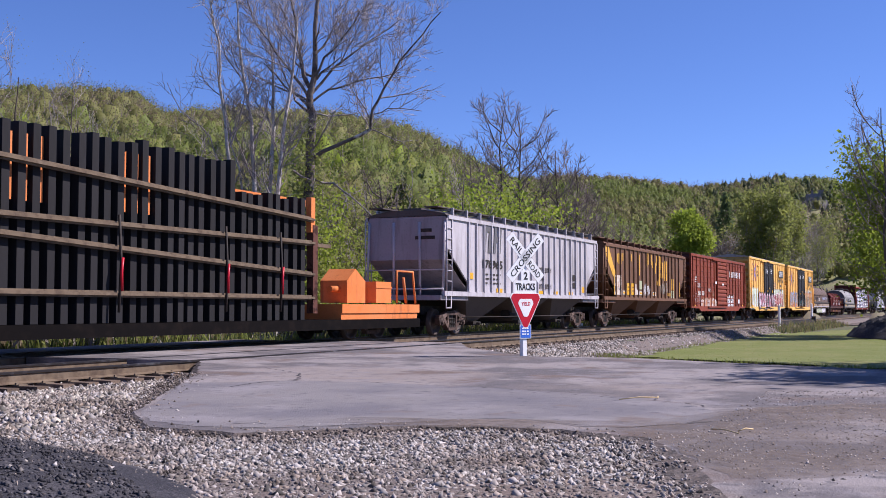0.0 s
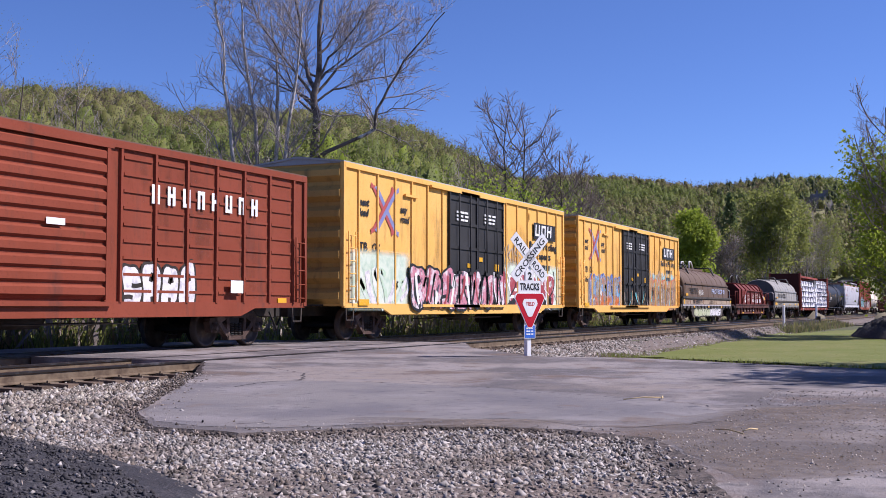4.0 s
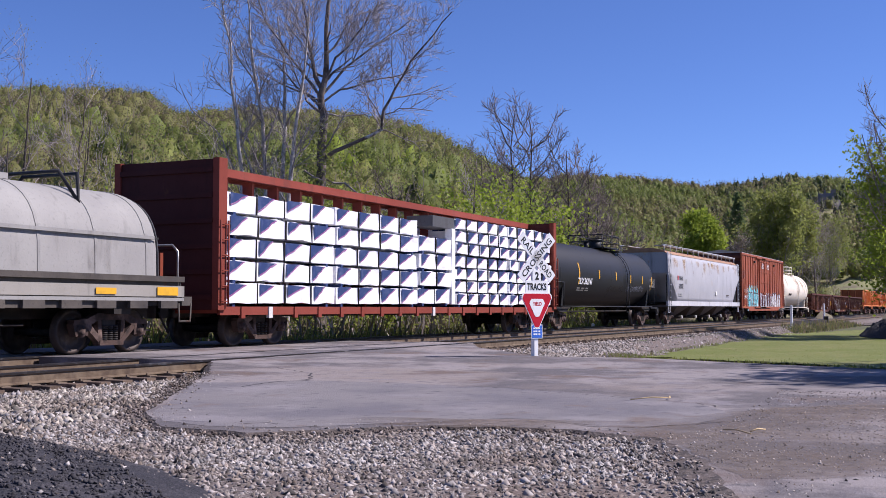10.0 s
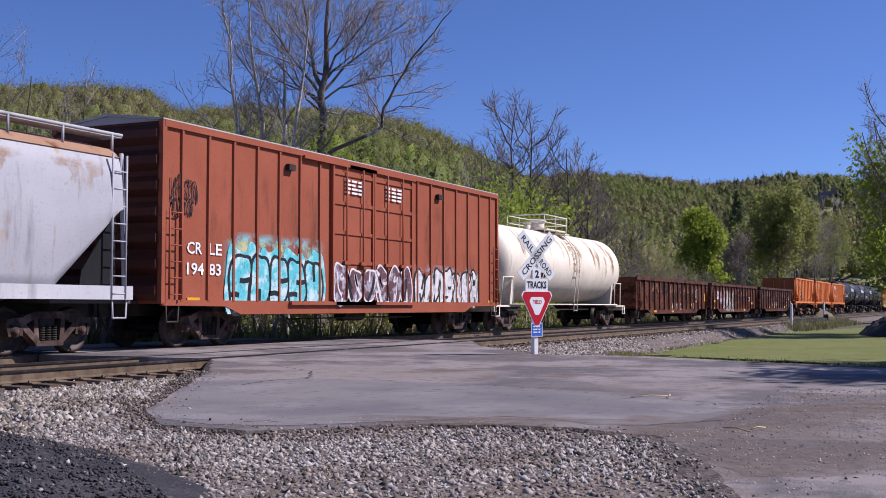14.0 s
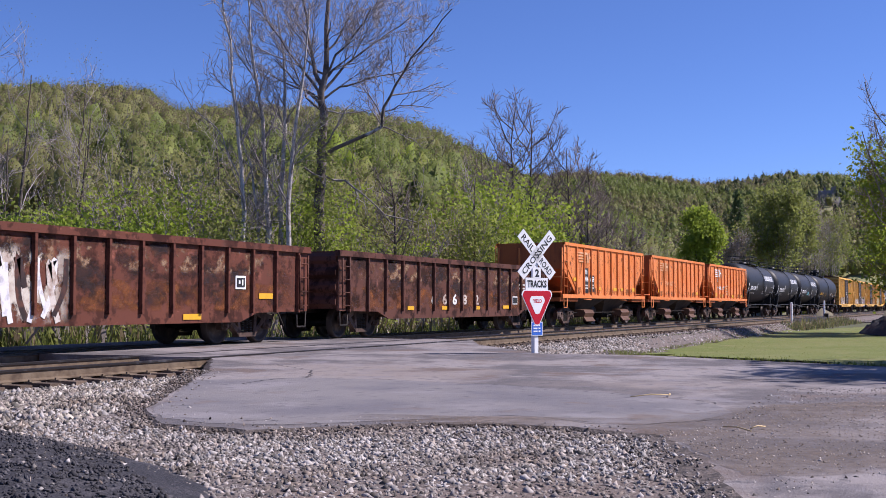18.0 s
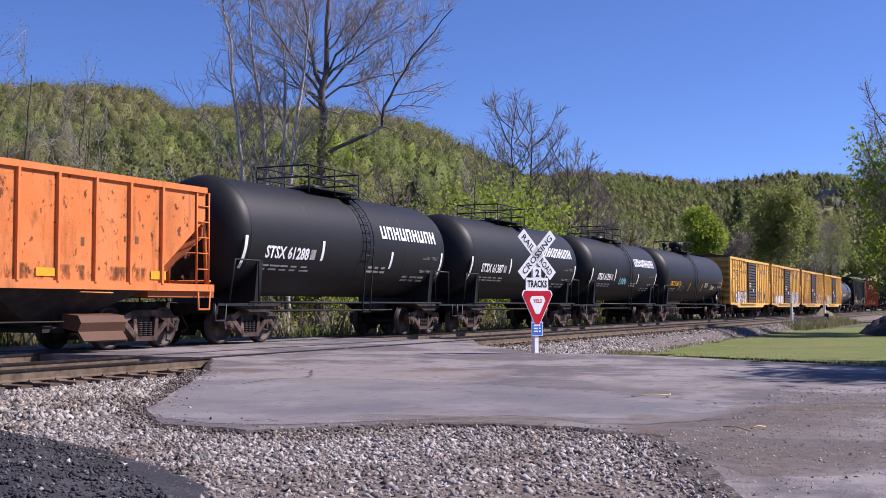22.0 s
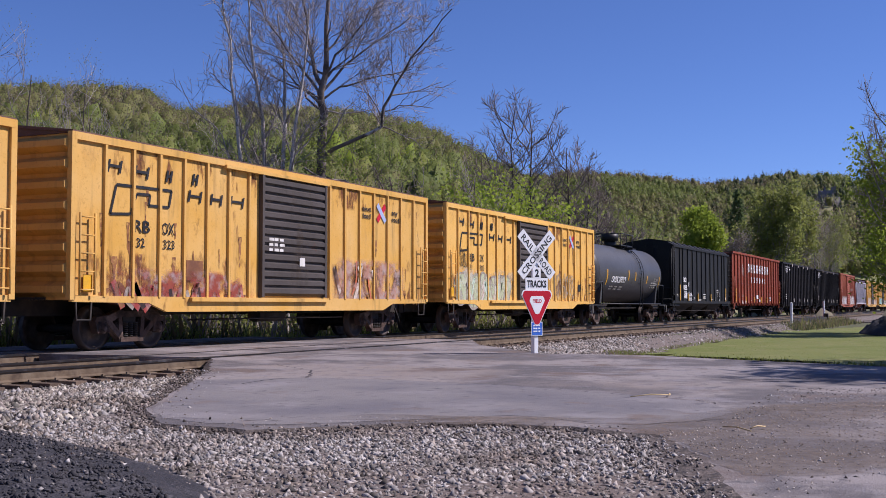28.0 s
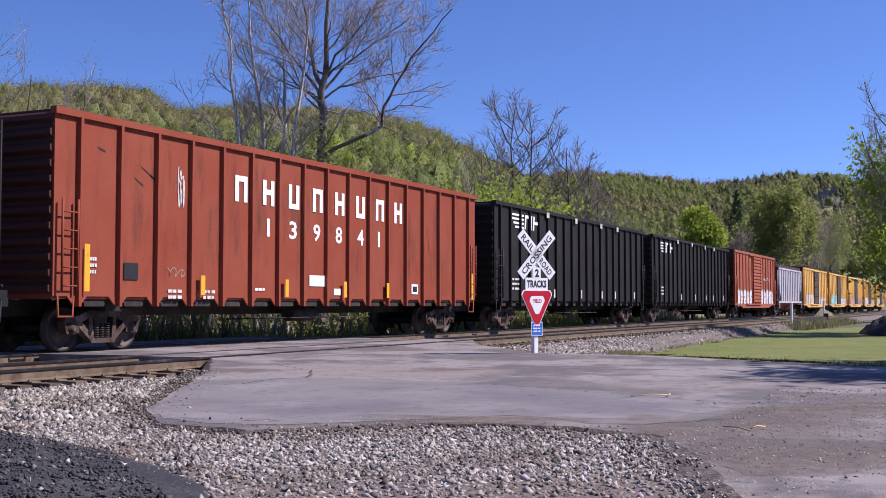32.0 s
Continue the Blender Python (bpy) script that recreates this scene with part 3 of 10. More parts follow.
BED = [(-30, 11.0), (-9, 6.0), (-8, -5), (4, -6), (7.3, 1.2), (9.2, 2.0), (9.2, 6.5), (14.5, 10.0), (20, 10.0), (22.3, 7.6), (23.5, 6.5), (30, 8.2), (40, 9.8), (60, 10.5), (120, 10.6), (230, 10.8), (230, 20.6), (-30, 20.6)]
tagged(new("gravel", laid("gravel", BED, np.concatenate([np.arange(-30, -9, 2), np.arange(-9, 44, 0.3), np.arange(44, 232, 2)]), np.arange(-6, 20.8, 0.3), M["gravel_bed"], 0.012, 0.0, 0.05)), "grey crushed stone bed under the tracks and beside the road", "gravel", kind="structure")

# ---- tracks ----
def rail_outline():
    return [(-0.07, -0.185), (0.07, -0.185), (0.07, -0.175), (0.012, -0.15), (0.012, -0.045), (0.036, -0.035), (-0.036, -0.035), (-0.012, -0.045), (-0.012, -0.15), (-0.07, -0.175)]


tie_mesh = Shape().box(-0.115, 0.115, -1.3, 1.3, -0.42, -0.195).mesh("tie", M["tie"])
plate_mesh = Shape().box(-0.09, 0.09, -0.17, 0.17, -0.196, -0.182).box(-0.08, -0.05, -0.11, -0.08, -0.19, -0.15).box(0.05, 0.08, 0.08, 0.11, -0.19, -0.15).mesh("tie_plate", M["rail_web"])
for centre, name, a, b in ((NEAR_TRACK, "near", -10, 66), (FAR_TRACK, "far", 8, 40)):
    track = thing("railway_track", "rusty steel rails spiked to weathered wooden ties in grey ballast", "railway track", "pair of tracks", (0, centre, 0), kind="structure")
    for off in (-0.753, 0.753):
        rail = part("rail", Shape().extrude([(y + off, z) for y, z in rail_outline()], "x", -120, 900), M["rail_web"], track, "rust-brown rail web and foot")
        part("rail_head", Shape().extrude([(off - 0.036, -0.036), (off + 0.036, -0.036), (off + 0.036, -0.006), (off + 0.028, 0), (off - 0.028, 0), (off - 0.036, -0.006)], "x", -120, 900), M["rail_head"], rail, "dark worn rail head")
    r = random.Random(int(centre))
    x, rest = -40.0, Shape()
    while x < 300:
        if a <= x <= b:
            t = part("tie", tie_mesh, None, track, at=(x, r.uniform(-0.06, 0.06), r.uniform(-0.012, 0.006)))
            t.rotation_euler.z = r.uniform(-0.02, 0.02)
            for off in (-0.753, 0.753):
                part("tie_plate", plate_mesh, None, t, at=(0, off, 0))
        else:
            rest.box(x - 0.115, x + 0.115, -1.3, 1.3, -0.42, -0.2)
        x += 0.53
    tagged(part("ties", rest, M["tie"], track), kind="stuff")


# ---- loose stone ----
def stones(name, points, size, mats, seed, label):
    """Broken stones, each a jagged lump of eight faces."""
    g = np.random.default_rng(seed)
    ico = np.array([(1, 0, 0), (-1, 0, 0), (0, 1, 0), (0, -1, 0), (0, 0, 1), (0, 0, -1)], float) * 1.15
    tri = np.array([(0, 2, 4), (2, 1, 4), (1, 3, 4), (3, 0, 4), (2, 0, 5), (1, 2, 5), (3, 1, 5), (0, 3, 5)])
    n = len(points)
    r = size * g.uniform(0.35, 1.3, (n, 1, 1)) ** 1.3 * g.uniform(0.55, 1.35, (n, 1, 3))
    v = (ico[None] * g.uniform(0.55, 1.25, (n, 6, 1)) + g.uniform(-0.55, 0.55, (n, 6, 3))) * r
    ang = g.uniform(0, 2 * np.pi, n)
    c, s = np.cos(ang)[:, None], np.sin(ang)[:, None]
    v = np.stack([v[..., 0] * c - v[..., 1] * s, v[..., 0] * s + v[..., 1] * c, v[..., 2] * 0.8], -1) + points[:, None, :]
    f = (tri[None] + 6 * np.arange(n)[:, None, None]).reshape(-1, 3)
    me = raw_mesh(name, v.reshape(-1, 3), f, *mats, index=np.repeat(g.integers(0, len(mats), n), 8))
    return tagged(new(name, me), label, "gravel", kind="stuff")


def strewn(poly, per_m2, seed, z=None):
    g = np.random.default_rng(seed)
    xs3, ys3 = [p[0] for p in poly], [p[1] for p in poly]
    n = int((max(xs3) - min(xs3)) * (max(ys3) - min(ys3)) * per_m2)
    x, y = g.uniform(min(xs3), max(xs3), n), g.uniform(min(ys3), max(ys3), n)
    ok = inside(x, y, poly)
    x, y = x[ok], y[ok]
    zz = ground_z(x, y) if z is None else np.full(len(x), z)
    return np.stack([x, y, zz], -1)


NEAR_GRAVEL = [(8.3, 6.9), (7.45, 6.1), (7.35, 5.15), (7.85, 4.75), (8.38, 4.15), (8.62, 3.6), (8.65, 3.0), (8.45, 2.3), (7.0, 1.8), (5.8, 1.1), (4.0, 0.9), (3.6, 4.0), (5.6, 8.0)]
near_stone = strewn(NEAR_GRAVEL, 1900, 1, -0.052)
reach = near_stone[:, 0] * AHEAD.x + near_stone[:, 1] * AHEAD.y
near_stone = near_stone[np.random.default_rng(4).random(len(near_stone)) < 0.4 + 0.6 * ramp(reach, 5.8, 7.2)]
stones("gravel_stones", near_stone, 0.0185, [M["stone"], M["stone"], M["stone_brown"]], 11, "pale grey crushed stones lying loose")
stones("verge_stones", strewn([(17.2, 12.3), (14.0, 10.6), (11.05, 8.8), (8.5, 7.3), (6.5, 6.6), (5.5, 9.0), (8.0, 12.4)], 700, 2, None) + np.array([0, 0, 0.012]), 0.029, [M["stone_warm"], M["stone_brown"], M["stone"]], 12, "pale brown crushed stones beside the rail")
stones("ballast_stones", np.concatenate([strewn([(21.8, 8.2), (24, 6.6), (30, 8.5), (42, 10.6), (42, 12.6), (29.3, 12.6)], 330, 3), strewn([(42, 10.5), (80, 10.8), (80, 12.6), (42, 12.6)], 60, 4),
                                         strewn([(8, 12.3), (17.3, 12.3), (17.3, 20), (8, 20)], 45, 5), strewn([(29.4, 12.5), (60, 12.5), (60, 20), (29.4, 20)], 25, 6)]), 0.045, [M["stone"], M["stone"], M["stone_brown"]], 13, "grey and brown ballast stones")
M["rubble"] = mottled("rubble", [(0.12, 0.095, 0.08), ((0.07, 0.058, 0.05), 5, 0.5, 0.65)], rough=0.95, island=0.5)
stones("rim_rubble", strewn([(14.2, 10.9), (11.0, 8.95), (8.5, 7.4), (7.35, 6.2), (7.3, 5.2), (7.85, 4.6), (8.35, 4.1), (8.6, 3.6), (8.65, 2.9), (8.95, 2.9), (8.95, 3.75), (8.7, 4.4), (8.1, 5.0), (7.85, 5.4), (7.9, 6.0), (8.8, 6.9), (11.2, 8.4), (14.3, 10.4)], 420, 24, -0.04), 0.017, [M["rubble"], M["rubble"], M["stone_brown"]], 25, "brown crumbs of broken asphalt along the road edge")
stones("loose_grit", strewn([(7.6, 1.7), (8.7, 2.2), (9.6, 2.0), (14.0, 2.2), (15.0, 0.0), (12.0, -1.5), (6.2, 0.9)], 260, 8, -0.022), 0.0085, [M["stone"], M["stone_brown"]], 15, "loose grit strewn over the asphalt")
stones("rim_stones", strewn([(8.9, 2.2), (8.2, 2.5), (6.9, 2.0), (5.6, 1.2), (5.9, 0.6), (7.6, 1.0), (9.2, 1.6)], 420, 19, -0.03), 0.012, [M["stone"], M["stone"], M["stone_brown"]], 20, "crushed stones and grit along the worn asphalt edge")
stones("edge_stones", strewn([(14.6, 10.6), (11.5, 8.5), (9.1, 6.9), (8.3, 5.9), (8.6, 5.5), (8.9, 4.4), (9.0, 2.9), (8.7, 1.9), (7.4, 1.2), (6.6, 1.2), (7.9, 2.2), (8.1, 4.3), (7.2, 5.2), (7.3, 6.3), (10.8, 8.8), (14.2, 11.0)], 90, 9, -0.024), 0.012, [M["stone"], M["stone_brown"]], 16, "crushed stones strewn over the edge of the asphalt")
HEAP_VIEW = [(7.4, 7.6), (6.6, 5.8), (5.2, 4.4), (4.6, 3.6), (3.0, 4.0), (4.2, 8.5)]
stones("heap_stones", on_heap(HEAP_VIEW, 75, 7, 1.1), 0.015, [M["stone"], M["stone_brown"]], 14, "a few pale stones on the dark millings")
M["milling"] = mottled("milling", [(0.045, 0.042, 0.047), ((0.085, 0.08, 0.085), 6, 0.5, 0.65)], rough=0.9, island=0.5)
stones("milling_crumbs", on_heap(HEAP_VIEW, 1400, 17, 1.04), 0.0125, [M["milling"]], 18, "dark crumbs of asphalt millings")
# ---- hills and woods ----
def smooth_between(table, a):
    xs4, ys4 = zip(*table)
    return np.interp(a, xs4, ys4)


LEFT_RIDGE = [(20, 8.5), (36, 10.3), (44, 10.0), (48, 10.25), (50.3, 10.15), (51.2, 9.5), (52.2, 9.2), (55.5, 9.6), (59, 9.5), (60.7, 9.3), (62.4, 9.1), (64.1, 8.55), (65.8, 7.75), (67.5, 6.8), (69.7, 5.7), (73.6, 3.6), (77.6, 1.2), (82, 0.2), (90, 0.0)]
FAR_RIDGE = [(40, 4), (62.4, 5.8), (66.6, 6.2), (70.9, 6.55), (73, 6.5), (74.7, 6.3), (77.7, 5.9), (79.5, 6.05), (81.6, 6.25), (83.7, 6.1), (85.2, 5.75), (86.6, 5.5), (90, 5.0), (96, 3.6), (110, 2.5), (140, 2)]


def hill_z(table, a, r, foot, crest, drop):
    h = (crest * np.tan(np.radians(smooth_between(table, a))) - drop) * np.clip((r - foot) / (crest - foot), 0, 1.15) ** 0.9
    h = np.where(r > crest, h - (r - crest) * 0.25, h)
    return h - 1.0


def hill(name, table, foot, crest, drop, a0, a1, material, label):
    az, rr = np.linspace(a0, a1, 160), np.concatenate([np.linspace(foot, crest, 50), [crest * 1.1, crest * 1.4]])
    A, R = np.meshgrid(az, rr)
    Z = hill_z(table, A, R, foot, crest, drop) + np.where(R > foot, 1, 0) * 2.0 * np.sin(A * 2.1) * np.cos(R * 0.03)
    v = np.stack([R * np.sin(np.radians(A)), R * np.cos(np.radians(A)), Z], -1).reshape(-1, 3)
    n, k = len(az), np.arange((len(az) - 1) * (len(rr) - 1))
    i = (k // (n - 1)) * n + k % (n - 1)
    return tagged(new(name, raw_mesh(name, v, np.stack([i, i + 1, i + n + 1, i + n], -1), material, smooth=True)), label, "hill", kind="structure")


hill("hill", LEFT_RIDGE, 110, 430, 5, 15, 90, M["forest_floor"], "steep wooded hillside with fresh spring leaves")
hill("mountain", FAR_RIDGE, 560, 1150, 6, 30, 150, M["forest_floor"], "distant wooded ridge with a grey cliff")


def quads(centres, size, g, upright=0.0):
    """Small skewed leaf clumps facing all ways."""
    n = len(centres)
    d = g.normal(size=(n, 3))
    d /= np.linalg.norm(d, axis=1)[:, None]
    u = np.cross(d, g.normal(size=(n, 3)))
    u /= np.linalg.norm(u, axis=1)[:, None]
    if upright:
        u[:, 2] += upright * np.sign(u[:, 2])
        u /= np.linalg.norm(u, axis=1)[:, None]
    w = np.cross(d, u)
    w /= np.linalg.norm(w, axis=1)[:, None]
    s = np.asarray(size).reshape(-1, 1) * g.uniform(0.5, 1.2, (n, 1))
    t = s * g.uniform(0.35, 0.8, (n, 1)) if not upright else s * 0.12
    v = np.stack([centres - u * s - w * t * 0.4, centres + u * s * 0.1 - w * t, centres + u * s + w * t * 0.3, centres - u * s * 0.2 + w * t], 1)
    return v.reshape(-1, 3)


def woods(name, at, kinds, heights, per_tree, leaf, mats, seed, label, stems=10):
    """Many trees of one wood as loose clumps: kinds index the materials."""
    g = np.random.default_rng(seed)
    n = len(at)
    k = np.repeat(np.arange(n), per_tree)
    d = g.normal(size=(len(k), 3))
    d /= np.linalg.norm(d, axis=1)[:, None]
    d *= g.uniform(0.2, 0.86, (len(k), 1)) ** 0.5
    h = heights[k]
    lump = 1 + 0.35 * np.sin(d[:, 0] * 5 + k) * np.cos(d[:, 1] * 4 + k * 1.7)
    wide = np.where(kinds[k] == 3, 0.24, 0.46)
    c = at[k] + np.stack([d[:, 0] * h * wide * lump, d[:, 1] * h * wide * lump, h * np.minimum(0.56 + 0.46 * d[:, 2] * lump, 0.99)], -1)
    taper = (kinds[k] == 3)
    c[:, :2] = np.where(taper[:, None], at[k][:, :2] + (c[:, :2] - at[k][:, :2]) * np.clip(1.5 - (c[:, 2:3] - at[k][:, 2:3]) / h[:, None] * 1.4, 0.1, 1.5), c[:, :2])
    v = quads(c, leaf * (h / heights.mean()) ** 0.5 * (1.15 - 0.5 * (c[:, 2] - at[k][:, 2]) / h), g)
    f = np.arange(len(v)).reshape(-1, 4)
    # the dense inside of each crown: a lumpy core of six sides and four rings
    ang, lev = np.arange(6) / 6 * 2 * np.pi, np.array([0.2, 0.40, 0.60, 0.74])
    rad = np.array([0.14, 0.21, 0.21, 0.12])
    ring = np.stack([np.cos(ang)[None] * rad[:, None], np.sin(ang)[None] * rad[:, None], np.broadcast_to(lev[:, None], (4, 6))], -1).reshape(-1, 3)
    core = ring[None] * (heights[:, None, None] * 0.95) * g.uniform(0.72, 1.2, (n, 24, 3)) * np.where(kinds == 3, 0.7, 1.0)[:, None, None] ** np.array([1, 1, 0])
    core += at[:, None, :]
    cell = np.array([[j * 6 + i, j * 6 + (i + 1) % 6, (j + 1) * 6 + (i + 1) % 6, (j + 1) * 6 + i] for j in range(3) for i in range(6)] + [[18, 19, 20, 21], [18, 21, 22, 23]])
    f2 = (cell[None] + 24 * np.arange(n)[:, None, None]).reshape(-1, 4) + len(v)
    # bare stems and upright boughs that show between the leaves
    k2 = np.repeat(np.arange(n)[kinds != 3], stems)
    lean = g.normal(0, 0.16, (len(k2), 2)) * heights[k2, None]
    foot = at[k2] + np.stack([lean[:, 0] * 0.5, lean[:, 1] * 0.5, heights[k2] * g.uniform(0.1, 0.55, len(k2))], -1)
    tip = foot + np.stack([lean[:, 0], lean[:, 1], heights[k2] * g.uniform(0.3, 0.5, len(k2))], -1)
    turn, wide = g.uniform(0, 6.28, len(k2)), leaf * g.uniform(0.10, 0.28, len(k2))
    side = np.stack([np.cos(turn) * wide, np.sin(turn) * wide, wide * 0], -1)
    v3 = np.stack([foot - side, foot + side, tip + side * 0.4, tip - side * 0.4], 1).reshape(-1, 3)
    f3 = np.arange(len(v3)).reshape(-1, 4) + len(v) + len(core.reshape(-1, 3))
    v, f = np.concatenate([v, core.reshape(-1, 3), v3]), np.concatenate([f, f2, f3])
    index = np.concatenate([kinds[k], np.repeat(np.where(kinds == 2, 1, kinds), 20), np.full(len(k2), len(mats) - 1)])
    return tagged(new(name, raw_mesh(name, v, f, *mats, index=index)), label, "woods", kind="stuff")


WOOD = [M["leaf_spring"], M["leaf_olive"], M["leaf_bare"], M["leaf_dark"], M["leaf_bright"], M["leaf_mid"], M["stem"]]
g = np.random.default_rng(21)


def hill_trees(n, table, a0, a1, foot, crest, drop, r_pow):
    a = g.uniform(a0, a1, n)
    r = foot + (crest * 1.03 - foot) * g.uniform(0.05, 1, n) ** r_pow
    clear = (np.abs(r * np.cos(np.radians(a)) - 12) > 22) & ((a < 75) | (r > 200))
    a, r = a[clear], r[clear]
    z = hill_z(table, a, r, foot, crest, drop)
    return np.stack([r * np.sin(np.radians(a)), r * np.cos(np.radians(a)), z - 0.5], -1), a, r


at, a, r = hill_trees(3700, LEFT_RIDGE, 41.5, 84, 110, 430, 5, 0.75)
patchy = np.array([noise.noise((x * 0.012, y * 0.012, z * 0.02)) for x, y, z in at]) + g.normal(0, 0.22, len(at))
kinds = np.select([patchy > 0.6, patchy > 0.08, patchy > -0.14, patchy > -0.6], [4, 5, 1, 2], 1)
kinds = np.where((kinds == 4) & (g.random(len(at)) < 0.6), 0, kinds)
woods("hillside_woods", at, kinds, g.uniform(7, 13, len(at)), 185, 0.27, WOOD, 31, "spring woods in olive, green and bare brown on the hillside")
at, a, r = hill_trees(5200, FAR_RIDGE, 60, 92, 560, 1150, 6, 0.8)
patchy = np.array([noise.noise((x * 0.005, y * 0.005, z * 0.01)) for x, y, z in at]) + g.normal(0, 0.2, len(at))
kinds = np.select([patchy > 0.22, patchy > -0.05, patchy > -0.25], [5, 5, 1], 2)
kinds = np.where((a > 78) & (r > 800) & (g.random(len(at)) < 0.34), 3, kinds)
cliff = (np.abs(a - 83.3) < 0.8) & (r > 760) & (r < 945) & (g.random(len(at)) < 0.66)
woods("mountain_woods", at[~cliff], kinds[~cliff], g.uniform(9, 16, (~cliff).sum()), 66, 0.8, WOOD, 32, "distant spring woods with dark conifers on the ridge", 5)


def rock_face(centre, w, h, seed):
    v, f, nx, nz = [], [], 18, 14
    for j in range(nz + 1):
        for i in range(nx + 1):
            x, z = (i / nx - 0.5) * w, j / nz * h
            e = noise.fractal((x * 0.06, z * 0.05, seed), 1.0, 2.0, 4) * 12
            p = Vector(centre) + Vector((RIGHT.x * x, RIGHT.y * x, z)) - Vector((AHEAD.x, AHEAD.y, 0)) * (e + 6 - z * 0.25)
            v.append(tuple(p))
    f = [(j * (nx + 1) + i, j * (nx + 1) + i + 1, (j + 1) * (nx + 1) + i + 1, (j + 1) * (nx + 1) + i) for j in range(nz) for i in range(nx)
         if math.hypot(2 * i / nx - 1, 2 * j / nz - 1) < 0.85 + 0.5 * noise.noise((i * 0.4, j * 0.4, seed))]
    return raw_mesh("cliff", v, f, M["rock"])


px, py = 930 * math.sin(radians(83.3)), 930 * math.cos(radians(83.3))
tagged(new("cliff", rock_face((px, py, 56), 26, 36, 3)), "grey rock face high on the wooded ridge", "cliff", kind="structure")


# ---- single trees ----
class Tree:
    """Wood as tapering tubes, with the tips kept for leaves."""

    def __init__(self, seed):
        self.level = []
        self.r, self.v, self.f, self.tips, self.least = random.Random(seed), [], [], [], 0.0115
        self.along, self.out, self.lift, self.keep, self.shrink = (0.65, 1.1), (0.45, 0.95), 0.3, 0.72, 0.6

    def open_up(self):
        """Wide, lacy branching for trees without leaves."""
        self.along, self.out, self.lift, self.keep, self.shrink, self.least = (0.4, 0.85), (0.6, 1.05), 0.16, 0.64, 0.60, 0.0100
        return self

    def fork_up(self):
        """Steep forking limbs, vase-shaped, with fine upright twigs."""
        self.along, self.out, self.lift, self.keep, self.shrink, self.least = (0.75, 1.15), (0.6, 1.0), 0.26, 0.6, 0.58, 0.0105
        return self

    def tube(self, pts, r0, r1, n, level=0):
        k, rings = len(self.v), len(pts)
        for j, p in enumerate(pts):
            d = (pts[min(j + 1, rings - 1)] - pts[max(j - 1, 0)]).normalized()
            u = d.cross(Vector((0.3, 0.9, 0.2))).normalized()
            w = d.cross(u)
            rad = r0 + (r1 - r0) * j / (rings - 1)
            self.v += [tuple(p + (u * math.cos(2 * math.pi * i / n) + w * math.sin(2 * math.pi * i / n)) * rad) for i in range(n)]
        self.level += [level] * ((rings - 1) * n)
        self.f += [(k + j * n + i, k + j * n + (i + 1) % n, k + (j + 1) * n + (i + 1) % n, k + (j + 1) * n + i) for j in range(rings - 1) for i in range(n)]

    def limb(self, pts, r0, r1, level, kids, reach, start=0.3, droop=0.0):
        """A limb along pts; sprouts finer limbs from start to its tip."""
        r = self.r
        fine = []
        for a, b in zip(pts, pts[1:]):
            steps = max(2, int((b - a).length / (0.9 if level < 2 else 0.5)))
            fine += [a.lerp(b, i / steps) + Vector((r.gauss(0, 1), r.gauss(0, 1), r.gauss(0, 1))) * (0.035 * (b - a).length / steps + 0.012) for i in range(steps)]
        fine.append(pts[-1])
        self.tube(fine, r0, r1, (8, 6, 4, 3, 3)[min(level, 4)], level)
        if level >= 4 or not kids:
            self.tips.append(fine[-1])
            return
        for i in range(kids):
            k = start + (1 - start) * (i + r.random()) / kids
            j = min(int(k * (len(fine) - 1)), len(fine) - 2)
            p = fine[j]
            d = (fine[j + 1] - fine[j]).normalized()
            side = d.cross(Vector((r.gauss(0, 1), r.gauss(0, 1), r.gauss(0, 1)))).normalized()
            way = (d * r.uniform(*self.along) * (0.55 if level == 0 else 1) + side * r.uniform(*self.out) + Vector((0, 0, self.lift - droop))).normalized()
            length = reach * r.uniform(0.5, 1.1) * (1.15 - 0.6 * k)
            rad = (r0 + (r1 - r0) * k) * r.uniform(0.38, 0.6)
            q = p + way * length * 0.5
            e = q + (way + Vector((r.gauss(0, 0.25), r.gauss(0, 0.25), 0.15 - droop))).normalized() * length * 0.5
            self.limb([p, q, e], max(rad, self.least), max(rad * 0.3, self.least * 0.75), level + 1, max(3, int(kids * self.keep)) if level < 3 else 0, reach * self.shrink, 0.25, droop)


def plant_tree(name, tree, bark, leaves, label, category, leaf_size=0.12, per_tip=0, spread=0.5, at=(0, 0, 0), seed=1, group="", twigs=None):
    ob = thing(name, label, category, group, at)
    big = np.array(tree.level) <= 1
    faces, co = np.array(tree.f), np.array(tree.v)
    for name2, pick, talk in (("trunk", big, "bark-covered trunk and main limbs"), ("twig_crown", ~big, "fine twigs of the crown")):
        if pick.any():
            used, back = np.unique(faces[pick], return_inverse=True)
            part(name2, raw_mesh(name2, co[used], back.reshape(-1, 4), bark if name2 == "trunk" else twigs or M["twig"], smooth=True), None, ob, talk)
    if per_tip:
        g = np.random.default_rng(seed)
        tips = np.repeat(np.array([tuple(t) for t in tree.tips]), per_tip, 0)
        v = quads(tips + g.normal(0, spread, tips.shape), np.full(len(tips), leaf_size), g)
        part("crown", raw_mesh("crown", v, np.arange(len(v)).reshape(-1, 4), leaves), None, ob, "loose crown of fresh spring leaves")
    return ob


def plan(right, ahead, z, lift=0.0):
    x, y = spot(right, ahead)
    return Vector((x, y, z))


